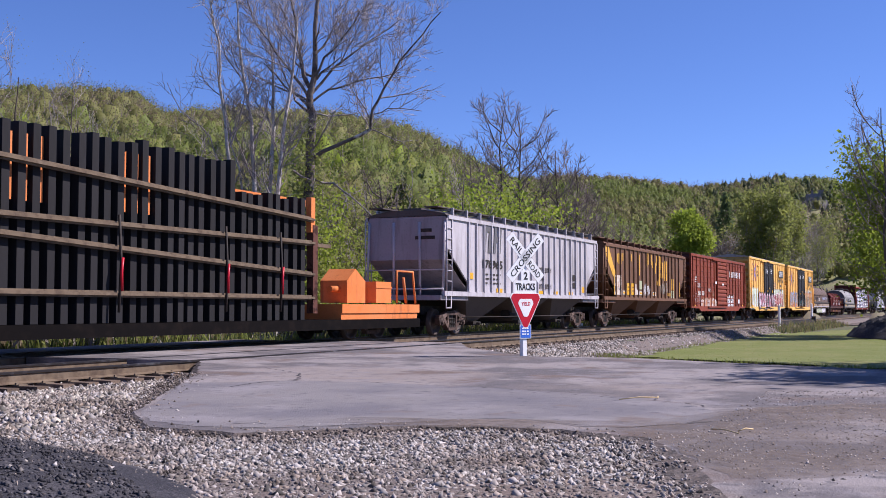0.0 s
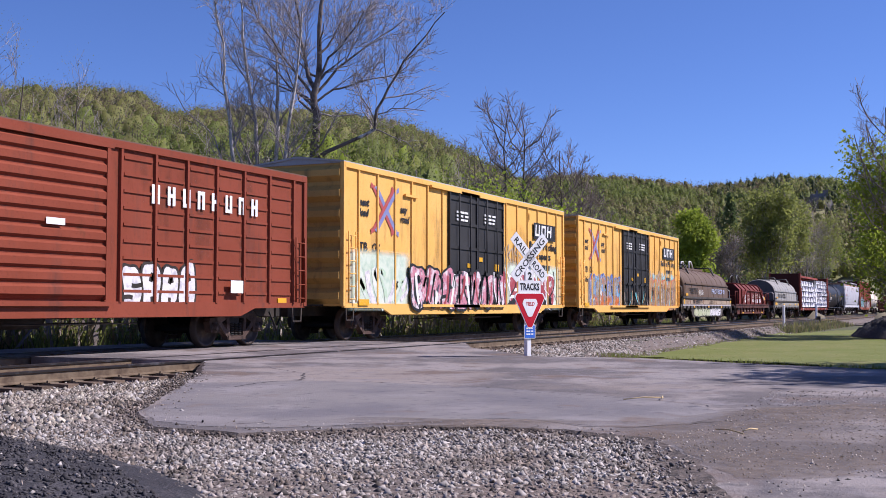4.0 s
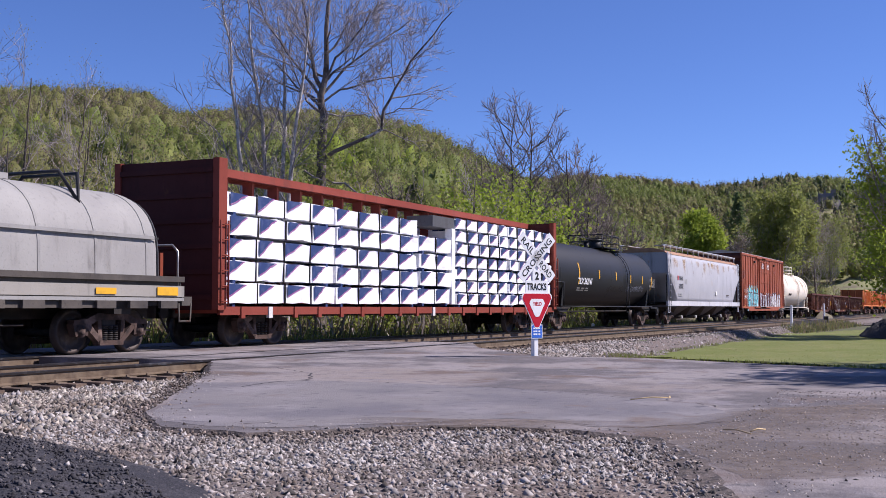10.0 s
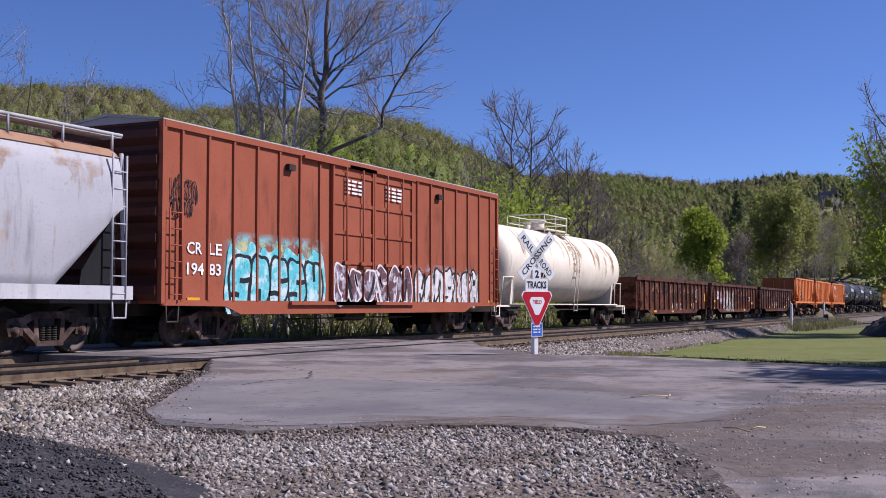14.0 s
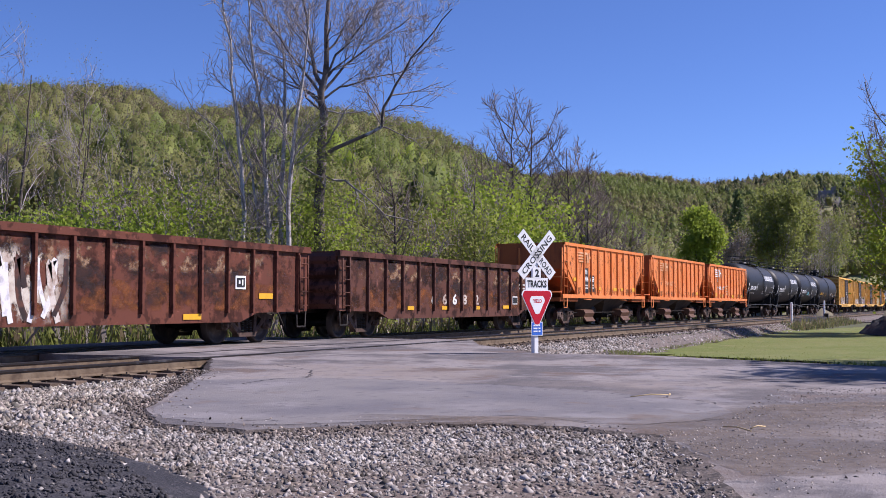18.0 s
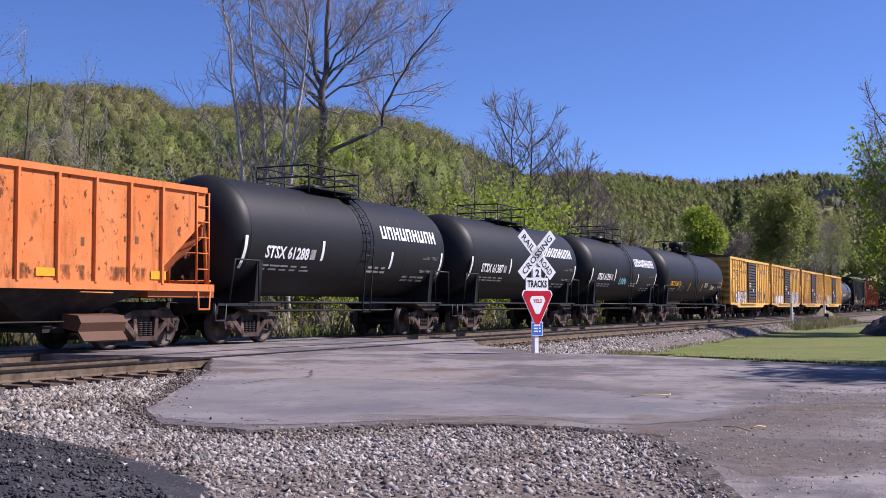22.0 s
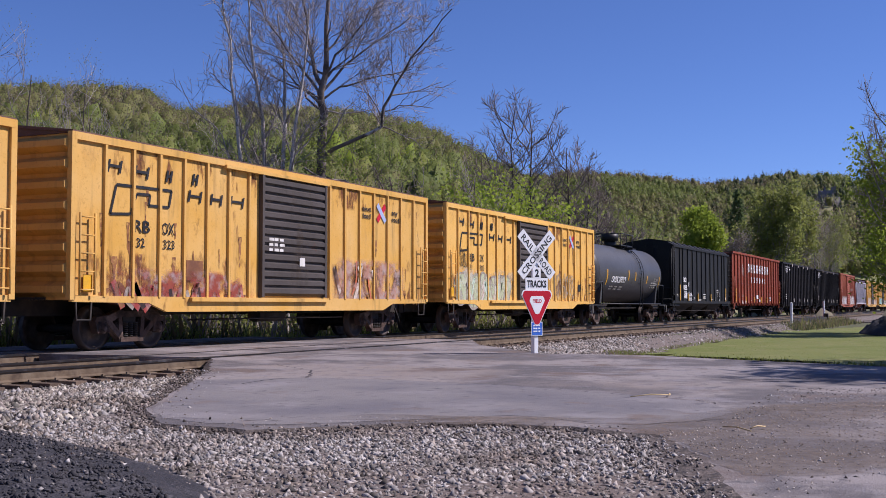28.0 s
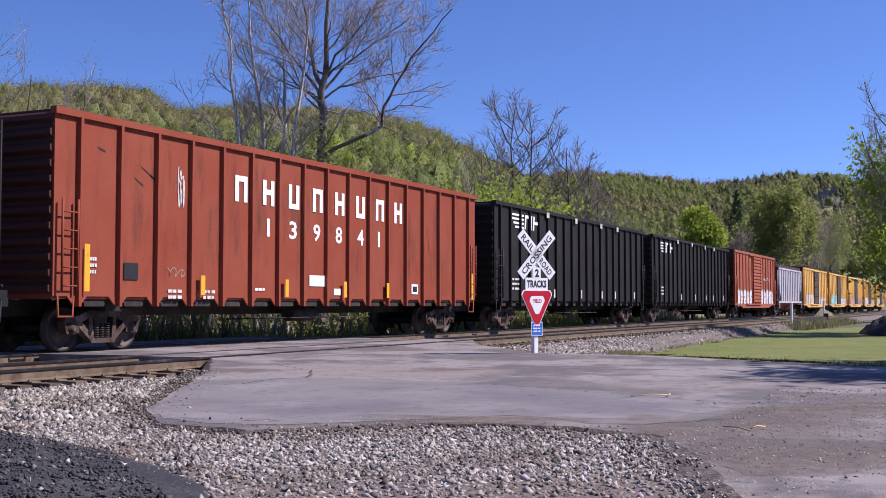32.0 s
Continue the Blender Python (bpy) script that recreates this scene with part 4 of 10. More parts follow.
# the tall bare sycamore behind the crossing, with its cluster of stems
t = Tree(5).open_up()
t.least, t.keep, t.along = 0.0085, 0.72, (0.75, 1.15)
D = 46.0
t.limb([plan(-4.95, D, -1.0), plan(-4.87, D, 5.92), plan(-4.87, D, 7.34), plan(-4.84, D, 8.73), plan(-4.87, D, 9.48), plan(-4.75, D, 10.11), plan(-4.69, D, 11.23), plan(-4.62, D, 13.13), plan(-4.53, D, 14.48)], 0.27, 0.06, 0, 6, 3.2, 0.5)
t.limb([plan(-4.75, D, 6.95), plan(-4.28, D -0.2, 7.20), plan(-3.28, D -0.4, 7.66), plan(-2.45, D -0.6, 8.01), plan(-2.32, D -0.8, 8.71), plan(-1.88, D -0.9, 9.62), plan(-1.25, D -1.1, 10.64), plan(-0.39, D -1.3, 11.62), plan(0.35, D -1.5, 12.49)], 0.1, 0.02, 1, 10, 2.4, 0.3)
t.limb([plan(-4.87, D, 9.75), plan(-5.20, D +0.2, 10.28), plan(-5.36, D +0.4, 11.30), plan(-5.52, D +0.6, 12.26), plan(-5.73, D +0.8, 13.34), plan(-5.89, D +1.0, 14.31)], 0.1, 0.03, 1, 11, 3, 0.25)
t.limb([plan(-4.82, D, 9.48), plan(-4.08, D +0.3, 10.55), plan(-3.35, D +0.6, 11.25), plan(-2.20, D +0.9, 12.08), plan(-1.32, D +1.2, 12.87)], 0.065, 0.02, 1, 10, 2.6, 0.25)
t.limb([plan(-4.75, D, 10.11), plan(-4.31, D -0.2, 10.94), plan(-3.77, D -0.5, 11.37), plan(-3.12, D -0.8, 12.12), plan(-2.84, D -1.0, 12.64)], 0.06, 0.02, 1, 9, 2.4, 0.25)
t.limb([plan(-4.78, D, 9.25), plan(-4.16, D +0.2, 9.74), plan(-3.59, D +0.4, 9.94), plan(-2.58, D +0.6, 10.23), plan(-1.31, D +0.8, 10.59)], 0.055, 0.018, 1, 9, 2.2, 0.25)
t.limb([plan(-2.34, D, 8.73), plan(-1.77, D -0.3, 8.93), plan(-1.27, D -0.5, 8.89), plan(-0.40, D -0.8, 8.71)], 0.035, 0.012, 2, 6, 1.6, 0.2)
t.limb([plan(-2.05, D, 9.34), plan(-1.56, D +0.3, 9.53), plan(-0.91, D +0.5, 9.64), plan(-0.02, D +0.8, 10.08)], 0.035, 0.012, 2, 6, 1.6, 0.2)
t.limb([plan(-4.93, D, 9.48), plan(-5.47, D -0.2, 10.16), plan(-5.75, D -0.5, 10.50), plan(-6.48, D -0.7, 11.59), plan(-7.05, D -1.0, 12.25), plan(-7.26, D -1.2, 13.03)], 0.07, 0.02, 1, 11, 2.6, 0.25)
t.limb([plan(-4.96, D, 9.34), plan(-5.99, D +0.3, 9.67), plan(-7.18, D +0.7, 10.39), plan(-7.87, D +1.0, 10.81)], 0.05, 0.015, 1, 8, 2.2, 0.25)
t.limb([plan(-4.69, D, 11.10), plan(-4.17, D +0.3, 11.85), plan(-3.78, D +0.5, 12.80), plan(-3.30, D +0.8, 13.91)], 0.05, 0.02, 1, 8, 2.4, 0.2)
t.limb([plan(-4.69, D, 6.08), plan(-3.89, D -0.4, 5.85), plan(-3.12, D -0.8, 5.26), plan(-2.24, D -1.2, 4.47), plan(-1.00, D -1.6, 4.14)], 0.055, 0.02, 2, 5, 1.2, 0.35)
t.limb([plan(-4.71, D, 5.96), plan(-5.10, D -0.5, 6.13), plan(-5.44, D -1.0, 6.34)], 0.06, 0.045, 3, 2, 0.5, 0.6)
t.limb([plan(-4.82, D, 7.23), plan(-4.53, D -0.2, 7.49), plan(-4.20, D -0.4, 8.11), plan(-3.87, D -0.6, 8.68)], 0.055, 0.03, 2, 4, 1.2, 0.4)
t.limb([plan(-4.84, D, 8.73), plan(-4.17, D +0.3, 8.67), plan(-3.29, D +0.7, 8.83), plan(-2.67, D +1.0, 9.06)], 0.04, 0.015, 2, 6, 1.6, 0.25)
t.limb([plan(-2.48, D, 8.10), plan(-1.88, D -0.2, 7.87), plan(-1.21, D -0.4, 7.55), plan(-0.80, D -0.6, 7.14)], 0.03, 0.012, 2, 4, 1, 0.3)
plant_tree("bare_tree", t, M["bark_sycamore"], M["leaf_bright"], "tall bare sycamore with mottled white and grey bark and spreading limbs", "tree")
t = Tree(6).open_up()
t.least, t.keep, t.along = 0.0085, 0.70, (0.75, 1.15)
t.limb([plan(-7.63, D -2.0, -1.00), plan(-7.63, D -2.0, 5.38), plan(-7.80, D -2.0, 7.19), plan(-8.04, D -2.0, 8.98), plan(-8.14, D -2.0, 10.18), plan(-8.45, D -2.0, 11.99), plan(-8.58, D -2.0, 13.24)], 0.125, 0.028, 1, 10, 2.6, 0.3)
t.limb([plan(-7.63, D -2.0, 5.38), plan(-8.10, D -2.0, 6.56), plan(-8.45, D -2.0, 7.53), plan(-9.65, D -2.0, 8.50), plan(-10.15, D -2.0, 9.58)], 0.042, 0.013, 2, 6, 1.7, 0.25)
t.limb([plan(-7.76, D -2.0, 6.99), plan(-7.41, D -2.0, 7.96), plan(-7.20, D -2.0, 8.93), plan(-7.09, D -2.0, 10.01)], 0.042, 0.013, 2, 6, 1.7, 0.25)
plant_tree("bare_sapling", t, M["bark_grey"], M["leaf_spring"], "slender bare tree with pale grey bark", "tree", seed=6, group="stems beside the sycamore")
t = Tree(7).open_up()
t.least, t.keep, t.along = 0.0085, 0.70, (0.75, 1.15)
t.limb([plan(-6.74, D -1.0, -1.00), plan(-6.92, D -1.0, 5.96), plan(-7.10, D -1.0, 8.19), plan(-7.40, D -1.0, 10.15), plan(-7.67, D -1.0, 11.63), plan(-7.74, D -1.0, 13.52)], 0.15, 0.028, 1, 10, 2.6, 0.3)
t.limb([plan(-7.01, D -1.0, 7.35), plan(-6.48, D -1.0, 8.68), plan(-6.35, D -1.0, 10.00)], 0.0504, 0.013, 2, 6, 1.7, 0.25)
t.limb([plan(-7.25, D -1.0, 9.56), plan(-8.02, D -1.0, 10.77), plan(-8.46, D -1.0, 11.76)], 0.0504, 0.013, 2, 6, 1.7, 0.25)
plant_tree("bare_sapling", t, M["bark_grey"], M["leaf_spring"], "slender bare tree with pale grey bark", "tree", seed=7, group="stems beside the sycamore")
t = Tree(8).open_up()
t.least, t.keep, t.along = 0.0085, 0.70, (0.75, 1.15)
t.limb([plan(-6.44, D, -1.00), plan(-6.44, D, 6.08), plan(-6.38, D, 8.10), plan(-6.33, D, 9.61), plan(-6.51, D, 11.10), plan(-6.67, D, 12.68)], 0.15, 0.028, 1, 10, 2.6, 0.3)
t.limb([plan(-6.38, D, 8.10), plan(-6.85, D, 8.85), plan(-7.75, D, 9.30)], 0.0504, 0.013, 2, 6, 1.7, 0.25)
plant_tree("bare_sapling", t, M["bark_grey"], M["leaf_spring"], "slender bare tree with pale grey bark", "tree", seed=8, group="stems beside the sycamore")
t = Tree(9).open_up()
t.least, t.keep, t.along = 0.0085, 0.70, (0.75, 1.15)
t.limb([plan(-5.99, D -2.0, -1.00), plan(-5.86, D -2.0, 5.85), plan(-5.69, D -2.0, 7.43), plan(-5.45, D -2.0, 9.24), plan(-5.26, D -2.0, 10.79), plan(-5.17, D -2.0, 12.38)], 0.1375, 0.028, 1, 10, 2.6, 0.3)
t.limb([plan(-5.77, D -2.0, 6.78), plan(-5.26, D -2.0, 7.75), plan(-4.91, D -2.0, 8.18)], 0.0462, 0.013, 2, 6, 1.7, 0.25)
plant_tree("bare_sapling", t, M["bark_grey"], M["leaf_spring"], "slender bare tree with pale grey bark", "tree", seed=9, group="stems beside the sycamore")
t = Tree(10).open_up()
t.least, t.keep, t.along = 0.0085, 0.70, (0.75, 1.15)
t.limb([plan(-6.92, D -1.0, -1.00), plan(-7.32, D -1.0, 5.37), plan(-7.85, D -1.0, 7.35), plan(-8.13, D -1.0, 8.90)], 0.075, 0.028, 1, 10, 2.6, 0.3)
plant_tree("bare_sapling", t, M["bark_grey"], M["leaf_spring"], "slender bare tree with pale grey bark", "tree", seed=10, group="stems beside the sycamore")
# ivy and fresh leaves on the sycamore's trunk
g = np.random.default_rng(44)
k = g.uniform(0, 1, 3600)
ivy = np.stack([-4.9 + g.normal(0, 0.45, 3600), np.full(3600, D) + g.normal(0, 0.5, 3600), 1 + 7.5 * k ** 1.3], -1)
ivy = np.array([(*spot(p[0], p[1]), p[2]) for p in ivy])
v = quads(ivy, np.full(3600, 0.075), g)
tagged(new("ivy", raw_mesh("ivy", v, np.arange(len(v)).reshape(-1, 4), M["leaf_spring"])), "green ivy climbing the sycamore trunk", "ivy", kind="stuff")

for right, ahead, h, rad, kids, seed in ((4.3, 74, 14.2, 0.15, 5, 15), (5.75, 75, 14.0, 0.16, 5, 16), (8.3, 75, 11.6, 0.13, 5, 18), (9.7, 78, 10.9, 0.12, 5, 19), (11.2, 84, 9.6, 0.1, 4, 34),
                                         (23.0, 58, 11.5, 0.10, 5, 25), (2.6, 70, 10.4, 0.09, 4, 28), (12.8, 90, 8.5, 0.1, 4, 30), (15.5, 95, 8.0, 0.1, 4, 33), (-2.2, 52, 7.0, 0.11, 4, 36)):
    t = Tree(seed).open_up()
    t.least, t.lift = 0.00019 * ahead, 0.3
    lean = t.r.uniform(-0.35, 0.35)
    stem = [plan(right + lean * k * k + t.r.uniform(-0.1, 0.1), ahead, -1.2 + (h + 1.2) * k) for k in (0, 0.25, 0.45, 0.62, 0.8, 0.97)]
    t.limb(stem, rad, 0.022, 1, 7, h * 0.13, 0.55)
    for i in range(12):
        k = 0.38 + 0.5 * (i + t.r.random()) / 12
        away = (1, -1)[i % 2] * h * t.r.uniform(0.09, 0.17) * (1.35 - 0.75 * k)
        deep, rise = t.r.uniform(-1.0, 1.0), h * t.r.uniform(0.17, 0.30) * (1.35 - 0.6 * k)
        x, low = right + lean * k * k, -1.2 + (h + 1.2) * k
        t.limb([plan(x, ahead, low), plan(x + away * 0.55, ahead + deep * 0.4, low + rise * 0.3), plan(x + away * 0.85, ahead + deep * 0.8, low + rise * 0.62), plan(x + away * 1.05, ahead + deep, low + rise)], rad * (0.66 - 0.38 * k), 0.022, 2, kids + 3, h * 0.12, 0.2)
    plant_tree("bare_tree", t, M["bark_dark"], M["leaf_olive"], "bare spring tree with dark forking limbs", "tree", seed=seed, group="bare trees behind the tracks", twigs=M["twig_dark"])
# thin trees at the foot of the hillside, just breaking into leaf
for right, ahead, h, rad, seed in ((-21.6, 58, 12.6, 0.14, 20), (-20.2, 62, 12.4, 0.12, 22), (-18.6, 58, 10.4, 0.11, 23), (-23.6, 57, 12.6, 0.15, 24), (-16.6, 52, 8.5, 0.1, 26), (-13.8, 50, 7.8, 0.1, 27), (-22.4, 52, 9.0, 0.1, 37), (-19.2, 50, 8.2, 0.1, 38), (1.6, 60, 7.6, 0.1, 29), (-10.6, 56, 9.4, 0.1, 39)):
    t = Tree(seed).fork_up()
    lean = t.r.uniform(-0.9, 0.9)
    t.limb([plan(right, ahead, -1.2), plan(right + lean * 0.3, ahead, h * 0.4), plan(right + lean, ahead, h)], rad * 1.1, 0.025, 1, 7, h * 0.45, 0.2)
    plant_tree("budding_tree", t, M["bark_dark"], M["leaf_olive"], "thin grey tree just breaking into leaf", "tree", 0.036, 10, 0.4, seed=seed, group="budding trees at the foot of the hill")


def bush(seed, h, wide, leaf, mat, leaf_size, per_tip, stems=6):
    """Stems from one foot with leaf sprays at their tips; returns stem and leaf meshes."""
    t = Tree(seed)
    for i in range(stems):
        a = 2 * math.pi * i / stems + t.r.uniform(-0.4, 0.4)
        e = Vector((math.cos(a) * wide * t.r.uniform(0.4, 1), math.sin(a) * wide * t.r.uniform(0.4, 1), h * t.r.uniform(0.6, 1.0)))
        t.limb([Vector((e.x * 0.08, e.y * 0.08, -0.2)), Vector((e.x * 0.45, e.y * 0.45, e.z * 0.5)), e], 0.045, 0.012, 2, 7, h * 0.30, 0.15)
    g = np.random.default_rng(seed)
    tips = np.repeat(np.array([tuple(p) for p in t.tips]), per_tip, 0)
    v = quads(tips + g.normal(0, 0.10 * h, tips.shape) * np.array([1, 1, 0.8]), np.full(len(tips), leaf_size), g)
    return raw_mesh("stems", t.v, t.f, M["twig"], smooth=True), raw_mesh("leaves", v, np.arange(len(v)).reshape(-1, 4), mat)


BUSHES = [bush(51, 4.2, 2.2, 0, M["leaf_bright"], 0.075, 34), bush(52, 5.2, 2.0, 0, M["leaf_bright"], 0.075, 30), bush(53, 4.6, 2.4, 0, M["leaf_spring"], 0.07, 28),
          bush(54, 5.4, 2.0, 0, M["leaf_olive"], 0.06, 20), bush(55, 4.4, 2.2, 0, M["leaf_bare"], 0.05, 8, 8)]
TALK = ["bright green leafing shrub behind the tracks", "bright green young tree in fresh leaf", "spring green shrub in loose leaf", "olive budding shrub with visible stems", "bare brown thicket shrub"]
r = random.Random(77)
for right, ahead, kind, size in ((-17.5, 44, 1, 1.1), (-15.5, 42, 0, 1.2), (-13.8, 43, 0, 1.25), (-11.8, 41, 0, 1.2), (-10.2, 43, 1, 1.1), (-19.3, 46, 2, 1.2), (-8.6, 44, 2, 1.0), (-21.3, 47, 3, 1.3), (-5.4, 43, 1, 1.1), (-4.2, 42, 2, 1.05), (-3.0, 46, 0, 1.0),
                                 (-6.9, 42, 3, 0.9), (-1.2, 50, 3, 1.2), (-0.2, 48, 2, 1.15), (1.0, 50, 1, 1.3), (2.2, 51, 0, 1.45), (-2.2, 52, 4, 1.3), (3.4, 53, 1, 1.2), (4.6, 58, 1, 1.05), (5.8, 60, 0, 1.05), (6.6, 57, 0, 1.0), (3.8, 62, 3, 1.2),
                                 (8.0, 66, 4, 1.1), (9.6, 70, 4, 1.2), (11.2, 74, 4, 1.15), (7.4, 64, 2, 0.9), (13.0, 80, 4, 1.2), (14.6, 84, 3, 1.1), (16.4, 90, 4, 1.2), (10.6, 68, 3, 0.9), (18.6, 96, 4, 1.3), (-9.2, 47, 3, 1.4), (-12.6, 49, 3, 1.5), (-16.8, 50, 4, 1.4), (-18.6, 53, 2, 1.4),
                                 (-23.0, 50, 2, 1.3), (-14.6, 54, 3, 1.6), (-10.8, 54, 2, 1.5), (-6.0, 55, 3, 1.5), (0.4, 56, 2, 1.5), (-3.6, 58, 3, 1.6), (20.6, 104, 4, 1.3), (22.5, 112, 3, 1.3), (25, 118, 4, 1.4)):
    far = max(ahead, 25.5 / (0.4258 - 0.9048 * right / ahead))
    right, size, ahead = right * far / ahead, size * (far / ahead) ** 0.8, far
    x, y = spot(right, ahead)
    ob = thing("shrub" if kind != 1 else "young_tree", TALK[kind], "shrub" if kind != 1 else "tree", "shrubs behind the tracks", (x, y, -1.0))
    ob.rotation_euler.z, ob.scale = r.uniform(0, 6.28), (size, size, size * r.uniform(0.9, 1.1))
    part("branchwork", BUSHES[kind][0], None, ob)
    part("foliage", BUSHES[kind][1], None, ob)


def leaf_tree(name, right, ahead, h, wide, mat, seed, label, leaf_size, per_tip, conifer=False, z=-0.8, start=0.25):
    t = Tree(seed)
    x, y = spot(right, ahead)
    if conifer:
        t.tube([Vector((0, 0, 0)), Vector((0, 0, h * 0.5)), Vector((0, 0, h))], 0.22, 0.03, 7)
        for i in range(70):
            k = 0.12 + 0.86 * i / 70
            a = i * 2.4
            e = wide * (1.02 - k) * t.r.uniform(0.7, 1.1)
            p = Vector((0, 0, h * k))
            t.limb([p, p + Vector((math.cos(a) * e * 0.5, math.sin(a) * e * 0.5, 0.1)), p + Vector((math.cos(a) * e, math.sin(a) * e, -0.25 * e))], 0.035, 0.01, 3, 5, e * 0.4, 0.2)
    else:
        t.limb([Vector((0, 0, 0)), Vector((0.1, 0, h * 0.35)), Vector((0.2, 0.1, h * 0.95))], 0.2, 0.03, 1, 14, wide * 1.1, start)
    return plant_tree(name, t, M["bark_dark"], mat, label, "tree", leaf_size, per_tip, 0.32 if not conifer else 0.2, (x, y, z), seed)


leaf_tree("leafing_tree", 29.2, 128, 10.2, 4.2, M["leaf_bright"], 61, "bright green leafing tree beside the far woods", 0.20, 16)
leaf_tree("conifer", 42.3, 165, 18.6, 5.0, M["leaf_conifer"], 62, "dark green spreading conifer", 0.26, 9, True)
leaf_tree("leafing_tree", 40.6, 140, 12.4, 6.6, M["leaf_spring"], 63, "broad round spring green tree", 0.20, 13, start=0.06)
leaf_tree("leafing_tree", 51.5, 168, 14.0, 6.5, M["leaf_spring"], 64, "spring green tree beside the woods", 0.22, 9)
leaf_tree("leafing_tree", 35.0, 136, 8.5, 4.5, M["leaf_bare"], 65, "bare brown tree with fine twigs", 0.12, 2)
leaf_tree("leafing_tree", 67.0, 220, 18.0, 7.5, M["leaf_olive"], 66, "thin budding tree beside the lane", 0.2, 2)
leaf_tree("leafing_tree", 72.5, 225, 19.0, 8.0, M["leaf_bare"], 67, "bare grey tree beside the lane", 0.12, 2)
leaf_tree("leafing_tree", 104.0, 310, 22.0, 10.0, M["leaf_spring"], 68, "spring green tree beside the lane", 0.25, 4)
leaf_tree("leafing_tree", 25.0, 61, 8.8, 4.6, M["leaf_bright"], 69, "yellow-green leafing tree on the lawn", 0.11, 19, start=0.08)
leaf_tree("leafing_tree", 26.4, 66, 6.5, 3.6, M["leaf_bright"], 70, "yellow-green leafing tree on the lawn", 0.11, 9, start=0.12)
# shade trees beside the road, outside the view to the right
for x, y, h, seed in ((20.7, -4.6, 7.0, 71), (25.2, -7.0, 9.0, 72)):
    t = Tree(seed)
    t.limb([Vector((0, 0, 0)), Vector((0.1, 0, h * 0.35)), Vector((0.2, 0.1, h * 0.95))], 0.22, 0.03, 1, 14, h * 0.42, 0.25)
    plant_tree("shade_tree", t, M["bark_dark"], M["leaf_spring"], "spring tree shading the roadside", "tree", 0.16, 5, 0.4, (x, y, -0.2), seed)

# weeds behind the far track and grass tufts on the lawn
def blades(name, pts, h, mats, seed, label, category):
    g = np.random.default_rng(seed)
    n = len(pts)
    a, lean = g.uniform(0, 6.28, n), g.normal(0, 0.3, (n, 2))
    hh = h * g.uniform(0.4, 1.2, n)
    w = 0.012 + 0.035 * hh
    side = np.stack([np.cos(a) * w, np.sin(a) * w, np.zeros(n)], -1)
    top = pts + np.stack([lean[:, 0] * hh, lean[:, 1] * hh, hh], -1)
    v = np.stack([pts - side, pts + side, top], 1).reshape(-1, 3)
    return tagged(new(name, raw_mesh(name, v, np.arange(len(v)).reshape(-1, 3), *mats, index=g.integers(0, len(mats), n))), label, category, kind="stuff")


g = np.random.default_rng(91)
n = 26000
x, y = 14 + 110 * g.random(n) ** 1.6, 20.9 + g.exponential(3.0, n)
road_gap = (x > 16.5) & (x < 29.5) & (y < 21.8)
pts = np.stack([x, y, ground_z(x, y) - 0.02], -1)[~road_gap]
blades("weeds", pts, 0.7, [M["leaf_spring"], M["leaf_mid"], M["leaf_dark"]], 5, "tall green weeds along the far side of the tracks", "weeds")
n = 3600
x, y = g.uniform(14, 90, n), 22.0 + g.exponential(2.5, n)
stalk = (x > 16.5) & (x < 29.5) & (y < 22)
pts = np.stack([x, y, ground_z(x, y) - 0.02], -1)[~stalk]
blades("dead_stalks", pts, 1.9, [M["twig"], M["leaf_bare"]], 6, "dry brown stalks along the far side of the tracks", "stalks")
v = quads(np.stack([x, y, ground_z(x, y) + g.uniform(0, 1.2, n)], -1)[~stalk].repeat(6, 0) + g.normal(0, 0.35, ((~stalk).sum() * 6, 3)), np.full((~stalk).sum() * 6, 0.09), g)
tagged(new("undergrowth", raw_mesh("undergrowth", v, np.arange(len(v)).reshape(-1, 4), M["leaf_spring"])), "low leafy undergrowth along the far side of the tracks", "undergrowth", kind="stuff")
lawn_pts = strewn([(20.2, 1.5), (23.3, 6.1), (24, 6.3), (40, 9.6), (60, 10.3), (60, -12), (20, -8)], 9, 92)
blades("grass_tufts", lawn_pts + np.array([0, 0, 0.03]), 0.016, [M["grass_blade"]], 7, "short green grass blades on the field", "grass")
edge = strewn([(19.5, 1.0), (20.6, 3.7), (22.0, 6.1), (22.7, 6.2), (21.2, 3.6), (20.1, 1.0)], 90, 93)
n = 2600
x = 22 + 60 * g.random(n) ** 1.5
y = np.interp(x, [22, 23.6, 30, 40, 60, 82], [6.3, 6.9, 9.0, 10.6, 11.2, 11.3]) + g.normal(0, 0.22, n)
blades("field_weeds", np.stack([x, y, ground_z(x, y) - 0.01], -1), 0.12, [M["grass_blade"], M["leaf_mid"], M["leaf_bare"]], 9, "ragged weeds where the field meets the ballast", "weeds")
n = 3000
x, y = g.uniform(76, 112, n), 11.1 + g.normal(0, 0.4, n)
blades("culvert_weeds", np.stack([x, y, ground_z(x, y) - 0.02], -1), 0.45, [M["leaf_dark"], M["leaf_olive"], M["leaf_bare"]], 10, "dark weeds at the foot of the culvert wall", "weeds")
blades("verge_grass", edge + np.array([0, 0, 0.02]), 0.07, [M["grass_blade"]], 8, "ragged grass along the edge of the road", "grass")

# ---- the freight train: kit of parts ----
SPEED = 16.38
CARS = []


def car(name, label, category, middle, group="freight train"):
    ob = thing(name, label, category, group, (middle, FAR_TRACK, 0))
    CARS.append((ob, middle))
    return ob


